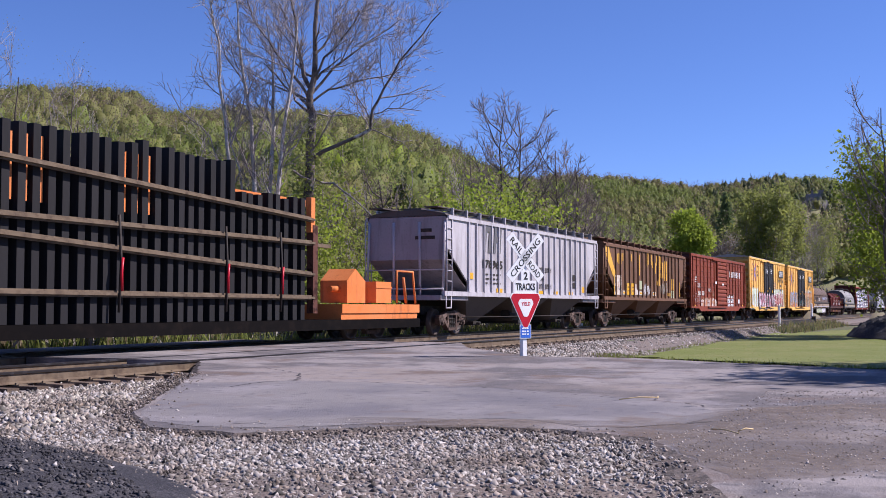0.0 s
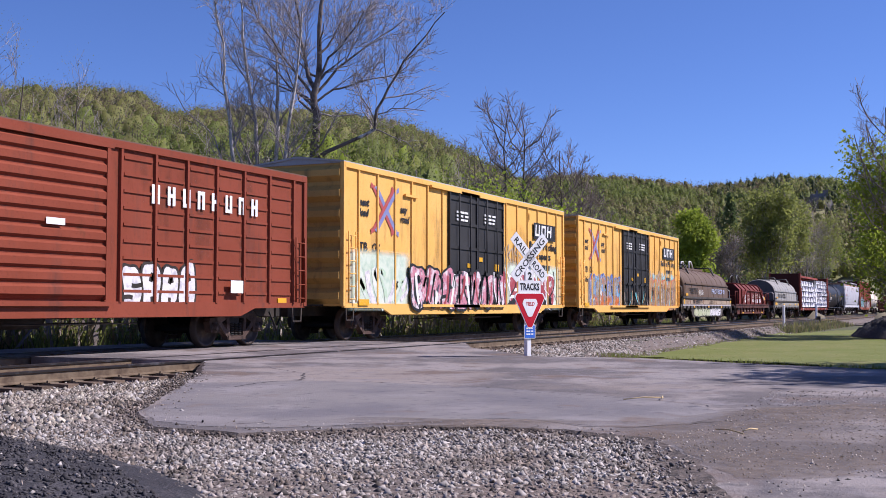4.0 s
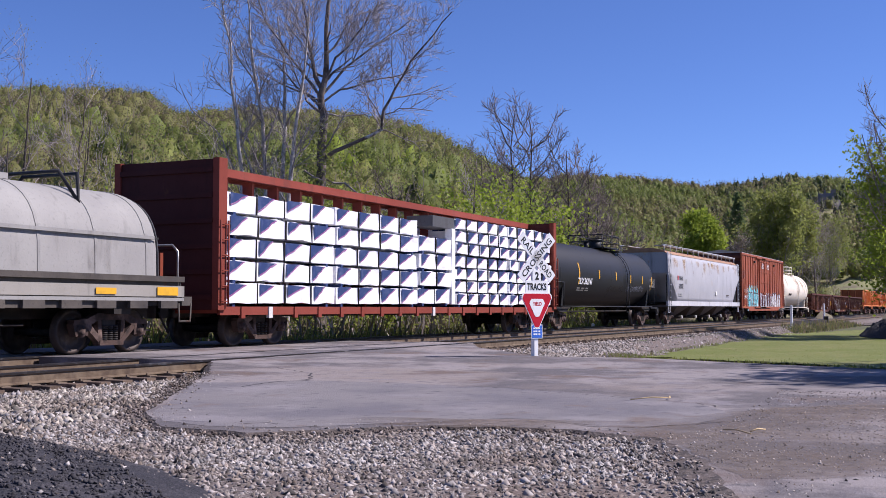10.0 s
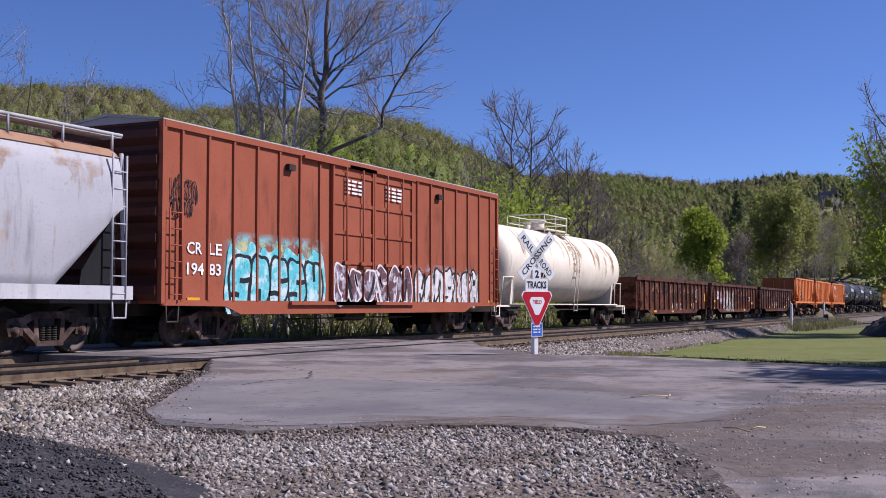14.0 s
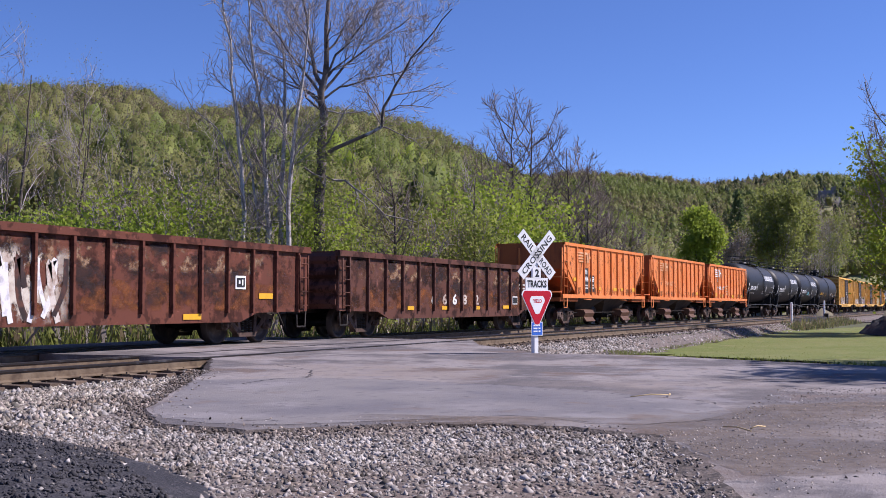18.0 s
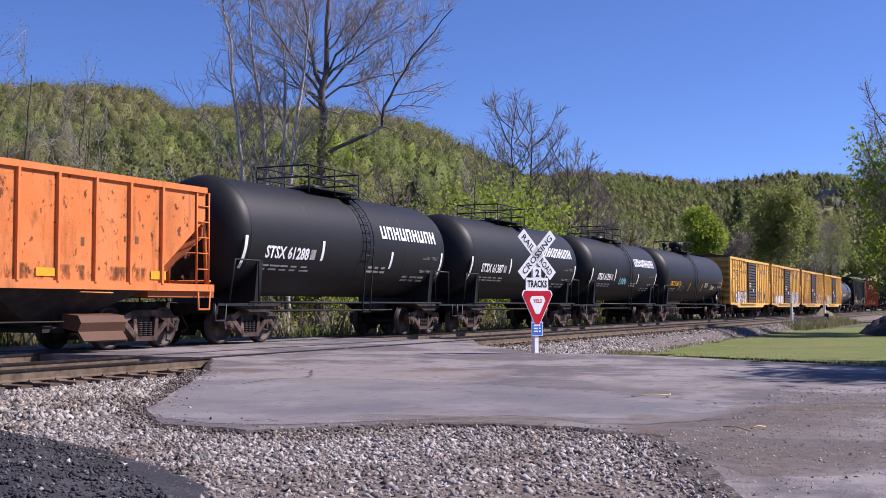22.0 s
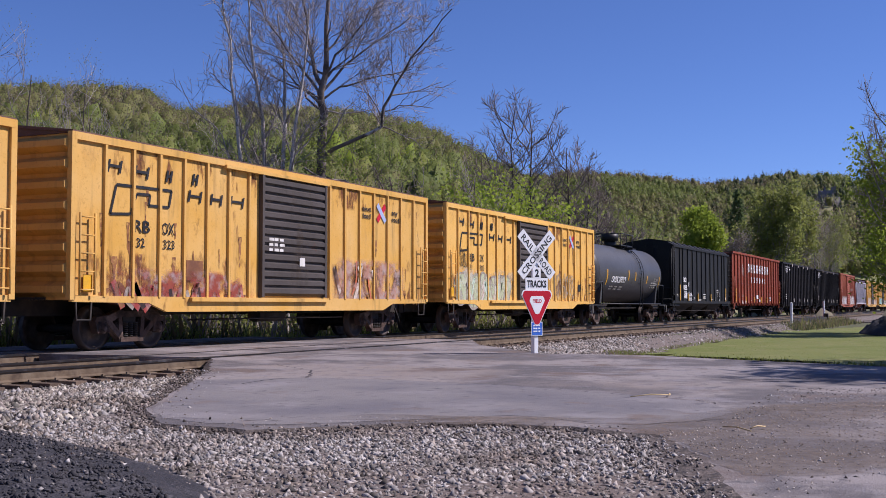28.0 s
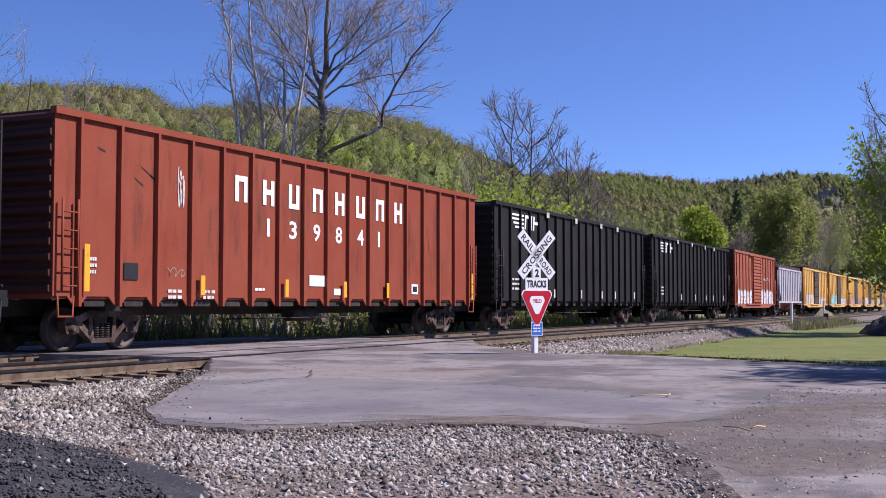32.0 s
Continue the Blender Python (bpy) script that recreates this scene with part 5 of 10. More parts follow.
def swapped(shape):
    """Turns a shape lathed along x to lie along y."""
    shape.v = [(y, x, z) for x, y, z in shape.v]
    return shape


WHEEL = swapped(Shape().lathe([(-0.07, 0.0), (-0.07, 0.12), (-0.02, 0.15), (0.0, 0.36), (-0.065, 0.39), (-0.065, 0.455), (0.04, 0.46), (0.065, 0.487), (0.075, 0.487), (0.08, 0.40), (0.03, 0.36), (0.01, 0.15), (0.06, 0.12), (0.06, 0.0)], 28)).mesh("wheel", M["wheel_steel"])
AXLE = Shape().rod((0, -0.75, 0), (0, 0.75, 0), 0.085, 12).mesh("axle", M["steel_dark"])


def side_frame_shape():
    s = Shape()
    top = [(-1.12, 0.60), (-1.10, 0.70), (-0.72, 0.73), (-0.42, 0.84), (0.42, 0.84), (0.72, 0.73), (1.10, 0.70), (1.12, 0.60), (0.66, 0.58), (0.40, 0.70), (-0.40, 0.70), (-0.66, 0.58)]
    s.extrude(top, "y", -0.09, 0.09)
    for k in (-1, 1):
        s.extrude([(k * 0.64, 0.62), (k * 0.80, 0.58), (k * 0.34, 0.20), (k * 0.22, 0.24)], "y", -0.085, 0.085)
        s.extrude([(k * 0.26, 0.20), (k * 0.38, 0.20), (k * 0.42, 0.74), (k * 0.31, 0.74)], "y", -0.08, 0.08)
        s.extrude([(k * 0.72, 0.66), (k * 0.70, 0.38), (k * 0.78, 0.38), (k * 0.80, 0.66)], "y", -0.09, 0.09)
        s.extrude([(k * 1.06, 0.66), (k * 0.98, 0.38), (k * 1.05, 0.36), (k * 1.14, 0.62)], "y", -0.09, 0.09)
    s.extrude([(-0.36, 0.17), (0.36, 0.17), (0.36, 0.27), (-0.36, 0.27)], "y", -0.10, 0.10)
    return s


SIDE_FRAME = side_frame_shape().mesh("side_frame", M["truck_steel"])
spring = Shape()
for i in range(-1, 2):
    for z in np.arange(0.28, 0.58, 0.045):
        spring.rod((i * 0.16, -0.02, z), (i * 0.16, -0.02, z + 0.028), 0.075, 9)
SPRINGS = spring.mesh("springs", M["steel_dark"])
BEARING = swapped(Shape().lathe([(-0.14, 0.0), (-0.14, 0.075), (-0.10, 0.085), (-0.09, 0.13), (0.05, 0.13), (0.05, 0.0)], 14)).mesh("bearing_cap", M["truck_steel"])
BOLSTER = Shape().box(-0.2, 0.2, -1.0, 1.0, 0.5, 0.72).box(-0.34, 0.34, -0.3, 0.3, 0.6, 0.8).box(-0.55, -0.48, -0.8, 0.8, 0.33, 0.48).box(0.48, 0.55, -0.8, 0.8, 0.33, 0.48).mesh("truck", M["steel_dark"])
COUPLER = Shape().box(-0.55, 0.2, -0.11, 0.11, 0.75, 0.98).box(0.15, 0.42, -0.16, 0.2, 0.70, 1.02).box(0.38, 0.56, -0.2, -0.02, 0.72, 1.0).path([(-0.1, -0.3, 0.85), (0.1, -0.32, 0.55), (0.32, -0.25, 0.38), (0.52, -0.15, 0.45)], 0.028).mesh("coupler", M["steel_dark"])


def running_gear(parent, half, end, sill=True, gear_label="rusty steel truck"):
    """Two trucks at +-half and a coupler at each +-end."""
    for k in (-1, 1):
        tr = part("truck", BOLSTER, None, parent, gear_label, (k * half, 0, 0))
        for y in (-0.99, 0.99):
            part("side_frame", SIDE_FRAME, None, tr, at=(0, y, 0))
            part("springs", SPRINGS, None, tr, at=(0, y, 0))
            for x in (-0.89, 0.89):
                b = part("bearing_cap", BEARING, None, tr, at=(x, y, 0.47))
                b.rotation_euler.z = 0 if y < 0 else math.pi
        for x in (-0.89, 0.89):
            part("axle", AXLE, None, tr, at=(x, 0, 0.46))
            for y in (-0.753, 0.753):
                w = part("wheel", WHEEL, None, tr, at=(x, y, 0.46))
                w.rotation_euler.z = 0 if y < 0 else math.pi
        c = part("coupler", COUPLER, None, parent, at=(k * end, 0, 0))
        c.rotation_euler.z = 0 if k > 0 else math.pi
    if sill:
        part("centre_sill", Shape().box(-end - 0.1, end + 0.1, -0.2, 0.2, 0.72, 1.05).box(-half - 0.25, -half + 0.25, -1.35, 1.35, 0.82, 1.0).box(half - 0.25, half + 0.25, -1.35, 1.35, 0.82, 1.0), M["steel_dark"], parent)


def brake_gear(parent, x, long=3.0):
    """Air tank, brake cylinder, valve and rods slung below the floor."""
    part("air_tank", Shape().rod((x - 0.7, -0.75, 0.72), (x + 0.5, -0.75, 0.72), 0.2, 12), M["steel_dark"], parent)
    part("brake_cylinder", Shape().rod((x + 1.2, 0.4, 0.74), (x + 1.8, 0.4, 0.74), 0.17, 12).rod((x + 1.8, 0.4, 0.74), (x + 2.6, 0.4, 0.72), 0.03, 6), M["steel_dark"], parent)
    part("brake_rod", Shape().rod((x - long, -0.45, 0.6), (x + long, -0.45, 0.62), 0.022, 5).rod((x - long, -1.2, 0.62), (x + long, -1.2, 0.62), 0.018, 5), M["steel_dark"], parent)


POST_MESHES = {}


def posts(parent, xs, z0, z1, mat, wide=0.09, y=1.53, deep=0.07, name="side_post", sides=(-1, 1)):
    """Upright pressed posts on both sides, one mesh shared."""
    key = (mat.name, round(z0, 2), round(z1, 2), wide, y, deep)
    if key not in POST_MESHES:
        h = wide / 2
        POST_MESHES[key] = Shape().extrude([(-h, 0.0), (-h * 0.7, -deep), (h * 0.7, -deep), (h, 0.0)], "z", z0, z1).mesh(name, mat)
    for k in sides:
        for x in xs:
            p = part(name, POST_MESHES[key], None, parent, at=(x, k * y, 0))
            p.rotation_euler.z = 0 if k < 0 else math.pi


def ladder(parent, x, z0, z1, y, mat, wide=0.42, step=0.36, name="ladder", along="x"):
    s = Shape()
    for k in (-1, 1):
        a, b = ((x + k * wide / 2, y, z0), (x + k * wide / 2, y, z1)) if along == "x" else ((x, y + k * wide / 2, z0), (x, y + k * wide / 2, z1))
        s.rod(a, b, 0.026, 5)
    z = z0 + 0.1
    while z < z1:
        a, b = ((x - wide / 2, y, z), (x + wide / 2, y, z)) if along == "x" else ((x, y - wide / 2, z), (x, y + wide / 2, z))
        s.rod(a, b, 0.016, 5)
        z += step
    return part(name, s, mat, parent)


def grab(parent, x, z, y, mat, wide=0.45, name="grab_iron"):
    k = -1 if y < 0 else 1
    return part(name, Shape().path([(x - wide / 2, y - k * 0.06, z), (x - wide / 2, y, z), (x + wide / 2, y, z), (x + wide / 2, y - k * 0.06, z)], 0.016), mat, parent)


def stirrup(parent, x, z, y, mat):
    return part("stirrup", Shape().path([(x - 0.22, y, z), (x - 0.2, y, z - 0.4), (x + 0.2, y, z - 0.4), (x + 0.22, y, z)], 0.022), mat, parent)


def plate(parent, x0, x1, z0, z1, mat, y=-1.545, thick=0.008, name="marking", label=""):
    return part(name, Shape().box(x0, x1, y - thick, y, z0, z1), mat, parent, label)


FONTS = {}


def lettering(parent, words, x, z, height, mat, y=-1.552, width=None, label="", lean=0.0, name="lettering", bold=0.006):
    """Stencilled words on the side that faces -y; x, z: lower left corner."""
    c = bpy.data.curves.new("lettering", "FONT")
    c.body, c.size, c.shear, c.offset = words, height * 1.38, lean, bold
    c.resolution_u = 2
    tmp = bpy.data.objects.new("lettering", c)
    me = bpy.data.meshes.new_from_object(tmp)
    bpy.data.objects.remove(tmp)
    v = np.empty(len(me.vertices) * 3)
    me.vertices.foreach_get("co", v)
    v = v.reshape(-1, 3)
    if not len(v):
        return None
    w = v[:, 0].max() - v[:, 0].min()
    k = width / w if width else 1.0
    out = np.stack([x + (v[:, 0] - v[:, 0].min()) * k, np.full(len(v), y), z + v[:, 1]], -1)
    me.vertices.foreach_set("co", out.ravel())
    me.materials.clear()
    me.materials.append(mat)
    me.update()
    ob = new(name, me)
    ob.parent = parent
    return tagged(ob, label)


def bars(parent, x, z, wide, rows, mat, height=0.07, gap=0.06, y=-1.55, seed=1, name="small_marking", chunks=3):
    """Small unreadable stencils as broken bars, row under row."""
    r = random.Random(seed)
    s = Shape()
    for i in range(rows):
        zz = z - i * (height + gap)
        a = x
        for j in range(chunks):
            w = wide / chunks * r.uniform(0.55, 0.95)
            s.box(a, min(a + w, x + wide), y - 0.004, y, zz, zz + height)
            a += wide / chunks
    return part(name, s, mat, parent)


def logo_blocks(parent, x, z, wide, count, height, mat, y=-1.552, label="", slant=0.0, fill=0.62, name="logo_block"):
    """A maker's name as plain blocks of its size and colour."""
    step = wide / count
    t = min(height * 0.24, step * fill * 0.36)
    for i in range(count):
        s = Shape()
        a, b = x + i * step, x + i * step + step * fill

        def bar(x0, x1, z0, z1):
            k0, k1 = slant * (z0 - z) / height, slant * (z1 - z) / height
            s.extrude([(x0 + k0, z0), (x1 + k0, z0), (x1 + k1, z1), (x0 + k1, z1)], "y", y - 0.005, y)
        bar(a, a + t, z, z + height)
        bar(b - t, b, z, z + height)
        h = z + height * (0.0, 0.42, 0.78)[(i * 2 + count) % 3]
        bar(a + t, b - t, h, h + t * 0.9)
        part(name, s, mat, parent, label)


def ribbon(s, pts, width, y):
    """A flat sprayed stroke through pts on a car's side."""
    fine = []
    n = len(pts)
    for i in range(n - 1):
        p0, p1, p2, p3 = pts[max(i - 1, 0)], pts[i], pts[i + 1], pts[min(i + 2, n - 1)]
        for k in range(6):
            t = k / 6
            fine.append(tuple(0.5 * (2 * b + (c - a) * t + (2 * a - 5 * b + 4 * c - d) * t * t + (3 * b - a - 3 * c + d) * t ** 3) for a, b, c, d in zip(p0, p1, p2, p3)))
    fine.append(pts[-1])
    v = []
    for i, p in enumerate(fine):
        q, o = fine[min(i + 1, len(fine) - 1)], fine[max(i - 1, 0)]
        dx, dz = q[0] - o[0], q[1] - o[1]
        d = math.hypot(dx, dz) or 1
        v += [(p[0] - dz / d * width / 2, y, p[1] + dx / d * width / 2), (p[0] + dz / d * width / 2, y, p[1] - dx / d * width / 2)]
    s.add(v, [(2 * i, 2 * i + 1, 2 * i + 3, 2 * i + 2) for i in range(len(fine) - 1)])


SPRAY = {}


def spray(name, layers):
    if name not in SPRAY:
        SPRAY[name] = mottled("spray_" + name, layers, rough=0.5)
    return SPRAY[name]


def blob(cx, cz, w, h, r, grow=0.0):
    """Rounded, slightly lopsided letter outline."""
    e, ph, lean = r.uniform(2.6, 4.0), r.uniform(0, 6.28), r.uniform(-0.12, 0.12)
    pts = []
    for i in range(30):
        a = 2 * math.pi * i / 30
        c, s = math.cos(a), math.sin(a)
        k = (abs(c) ** e + abs(s) ** e) ** (-1 / e) * (1 + 0.07 * math.sin(3 * a + ph) + 0.05 * math.sin(5 * a + 2 * ph))
        x, z = (w / 2) * k * c, (h / 2) * k * s
        pts.append((x + lean * z, z))
    return [(cx + x * (1 + grow / w), cz + z * (1 + grow / h)) for x, z in pts], lean


def graffiti(parent, x0, x1, z0, z1, fill, line, haze=None, letters=6, seed=1, y=-1.556, weight=0.16, label="sprayed graffiti letters"):
    """Bulging sprayed letters: a soft cloud, filled rounded letters, outlines and counters."""
    r = random.Random(seed)
    w, h = (x1 - x0) / letters, z1 - z0
    if haze:
        c = Shape()
        for i in range(letters * 2):
            pts, _ = blob(x0 + w * 0.5 * (i + 0.5), z0 + h * r.uniform(0.45, 0.62), w * r.uniform(0.7, 1.1), h * r.uniform(0.95, 1.2), r)
            c.add([(p, y + 0.0035 - 0.0001 * i, max(q, z0 - 0.02)) for p, q in pts], [tuple(range(30))])
        part("graffiti", c, haze, parent, "sprayed colour cloud")
    t = min(0.085, weight * 0.42)
    for i in range(letters):
        f, o = Shape(), Shape()
        cx, hh = x0 + w * (i + 0.5), h * r.uniform(0.82, 1.0)
        cz, d = z0 + hh / 2 + r.uniform(0, h - hh), y - 0.0012 * (i % 2)
        state = r.getstate()
        rim, _ = blob(cx, cz, w * 1.0, hh, r, t)
        r.setstate(state)
        core, lean = blob(cx, cz, w * 1.0, hh, r, -t)
        o.add([(p, d, q) for p, q in rim], [tuple(range(30))])
        f.add([(p, d - 0.0006, q) for p, q in core], [tuple(range(30))])
        kind, q = r.randrange(4), t * 1.5

        def at(u, v):
            return (cx + u * w + lean * v * hh, cz + v * hh)
        if kind == 0:
            ribbon(o, [at(0.0, -0.5), at(0.02, -0.3), at(0.0, -0.08)], q, d - 0.0012)
        elif kind == 1:
            ribbon(o, [at(0.02, 0.5), at(0.0, 0.3), at(0.03, 0.1)], q, d - 0.0012)
        elif kind == 2:
            ribbon(o, [at(-0.05, 0.1), at(0.02, 0.24), at(0.1, 0.12)], q * 1.3, d - 0.0012)
            ribbon(o, [at(0.0, -0.5), at(0.04, -0.35), at(0.02, -0.2)], q, d - 0.0012)
        else:
            ribbon(o, [at(0.5, 0.08), at(0.2, 0.05), at(-0.02, 0.06)], q, d - 0.0012)
            ribbon(o, [at(-0.5, -0.2), at(-0.2, -0.18), at(0.0, -0.2)], q, d - 0.0012)
        letter = part("graffiti_letter", f, fill, parent, label)
        part("outline", o, line, letter, "dark sprayed outline" if line is M["black"] else "sprayed outline")


def wild(parent, x0, x1, z0, z1, mats, count, seed, y=-1.560, weight=0.13):
    """Interlocked sprayed strokes in several colours."""
    r = random.Random(seed)
    for i in range(count):
        s = Shape()
        x, w = x0 + (x1 - x0) * (i + r.uniform(0.1, 0.9)) / count, (x1 - x0) / count
        a, b = r.uniform(0.0, 0.25), r.uniform(0.7, 1.0)
        d = r.choice([-1, 1])
        pts = [(x - d * w * r.uniform(0.3, 0.9), z0 + (z1 - z0) * a), (x + d * w * r.uniform(-0.2, 0.6), z0 + (z1 - z0) * (a + b) / 2 * r.uniform(0.8, 1.1)), (x + d * w * r.uniform(0.2, 1.0), z0 + (z1 - z0) * b)]
        if r.random() < 0.5:
            pts.append((pts[-1][0] - d * w * r.uniform(0.5, 1.0), z0 + (z1 - z0) * b * r.uniform(0.5, 0.9)))
        ribbon(s, pts, weight * r.uniform(0.6, 1.3), y - 0.0007 * (i % 5))
        part("graffiti_stroke", s, mats[i % len(mats)], parent, "sprayed stroke")


def tag_scrawl(parent, x0, x1, z0, z1, mat, seed, y=-1.557, width=0.035, loops=7):
    """A quick looping signature in one stroke."""
    r = random.Random(seed)
    s, pts = Shape(), []
    w = (x1 - x0) / loops
    for i in range(loops):
        a = x0 + w * i
        pts += [(a + w * r.uniform(0.0, 0.35), z0 + (z1 - z0) * r.uniform(0.7, 1.0)), (a + w * r.uniform(0.0, 0.5), z0 + (z1 - z0) * r.uniform(0.3, 0.6)), (a + w * r.uniform(0.1, 0.6), z0 + (z1 - z0) * r.uniform(0.0, 0.2)), (a + w * r.uniform(0.6, 1.1), z0 + (z1 - z0) * r.uniform(0.2, 0.7))]
        if r.random() < 0.5:
            pts.append((a + w * r.uniform(0.2, 0.6), z0 + (z1 - z0) * r.uniform(0.5, 0.8)))
    ribbon(s, pts, width * 0.75, y)
    part("graffiti", s, mat, parent, "thin sprayed scrawl")


def veil(name, layers, scale=(1.5, 1.5, 1.0), low=0.46, high=0.6, fade=8.0, strength=0.9):
    """A broken layer of paint, rust or dirt: noise leaves gaps, and it thins out towards its rim."""
    if name in SPRAY:
        return SPRAY[name]
    m = mottled(name, layers, rough=0.7, spec=0.12)
    n, l = m.node_tree.nodes, m.node_tree.links
    tc, mp, nz, rp = (n.new(k) for k in ("ShaderNodeTexCoord", "ShaderNodeMapping", "ShaderNodeTexNoise", "ShaderNodeMapRange"))
    mp.inputs["Scale"].default_value = scale
    nz.inputs["Scale"].default_value, nz.inputs["Detail"].default_value, nz.inputs["Roughness"].default_value = 1.0, 7, 0.65
    rp.inputs["From Min"].default_value, rp.inputs["From Max"].default_value, rp.inputs["To Max"].default_value = low, high, strength
    l.new(tc.outputs["Object"], mp.inputs[0])
    l.new(mp.outputs[0], nz.inputs["Vector"])
    l.new(nz.outputs[0], rp.inputs[0])
    total = rp.outputs[0]
    sep = n.new("ShaderNodeSeparateXYZ")
    l.new(tc.outputs["Generated"], sep.inputs[0])
    for axis in ("X", "Z"):
        flip, least, grow, mul = (n.new("ShaderNodeMath") for k in range(4))
        flip.operation, least.operation, grow.operation, mul.operation = "SUBTRACT", "MINIMUM", "MULTIPLY", "MULTIPLY"
        flip.inputs[0].default_value = 1.0
        l.new(sep.outputs[axis], flip.inputs[1])
        l.new(sep.outputs[axis], least.inputs[0])
        l.new(flip.outputs[0], least.inputs[1])
        l.new(least.outputs[0], grow.inputs[0])
        grow.inputs[1].default_value, grow.use_clamp = fade, True
        l.new(total, mul.inputs[0])
        l.new(grow.outputs[0], mul.inputs[1])
        total = mul.outputs[0]
    mix, clear = n.new("ShaderNodeMixShader"), n.new("ShaderNodeBsdfTransparent")
    l.new(total, mix.inputs[0])
    l.new(clear.outputs[0], mix.inputs[1])
    l.new(n["Principled BSDF"].outputs[0], mix.inputs[2])
    l.new(mix.outputs[0], n["Material Output"].inputs[0])
    SPRAY[name] = m
    return m


def bloom(parent, x0, x1, z0, z1, mat, y=-1.534, name="rust_bloom", label=""):
    """One thin patch of stain or spray on a car's side."""
    return part(name, Shape().add([(x0, y, z0), (x1, y, z0), (x1, y + 0.0001, z1), (x0, y + 0.0001, z1)], [(0, 1, 2, 3)]), mat, parent, label)


def streaks(parent, rows, mat, y=-1.54, seed=1, name="rust_streak", bulge=None):
    """Rust runs down a side: rows (x, top, length, width)."""
    r = random.Random(seed)
    for x, z, long, wide in rows:
        left, right, n = [], [], 7
        for i in range(n + 1):
            k = i / n
            w = wide * (1 - 0.75 * k) * r.uniform(0.6, 1.15)
            c = x + r.uniform(-0.06, 0.06) * wide
            yy = bulge(z - long * k) if bulge else y
            left.append((c - w / 2, yy, z - long * k))
            right.append((c + w / 2, yy, z - long * k))
        part(name, Shape().add(left + right[::-1], [(i, i + 1, 2 * n - i, 2 * n + 1 - i) for i in range(n)]), mat, parent)


def corrugated(z0, z1, n, x, depth, outward):
    """End wall outline in (x, z): n outward ridges."""
    pts = []
    for i in range(n):
        a, b = z0 + (z1 - z0) * i / n, z0 + (z1 - z0) * (i + 1) / n
        h = b - a
        pts += [(x, a + h * 0.1), (x + outward * depth, a + h * 0.35), (x + outward * depth, a + h * 0.65), (x, a + h * 0.9)]
    return [(x, z0)] + pts + [(x, z1)]


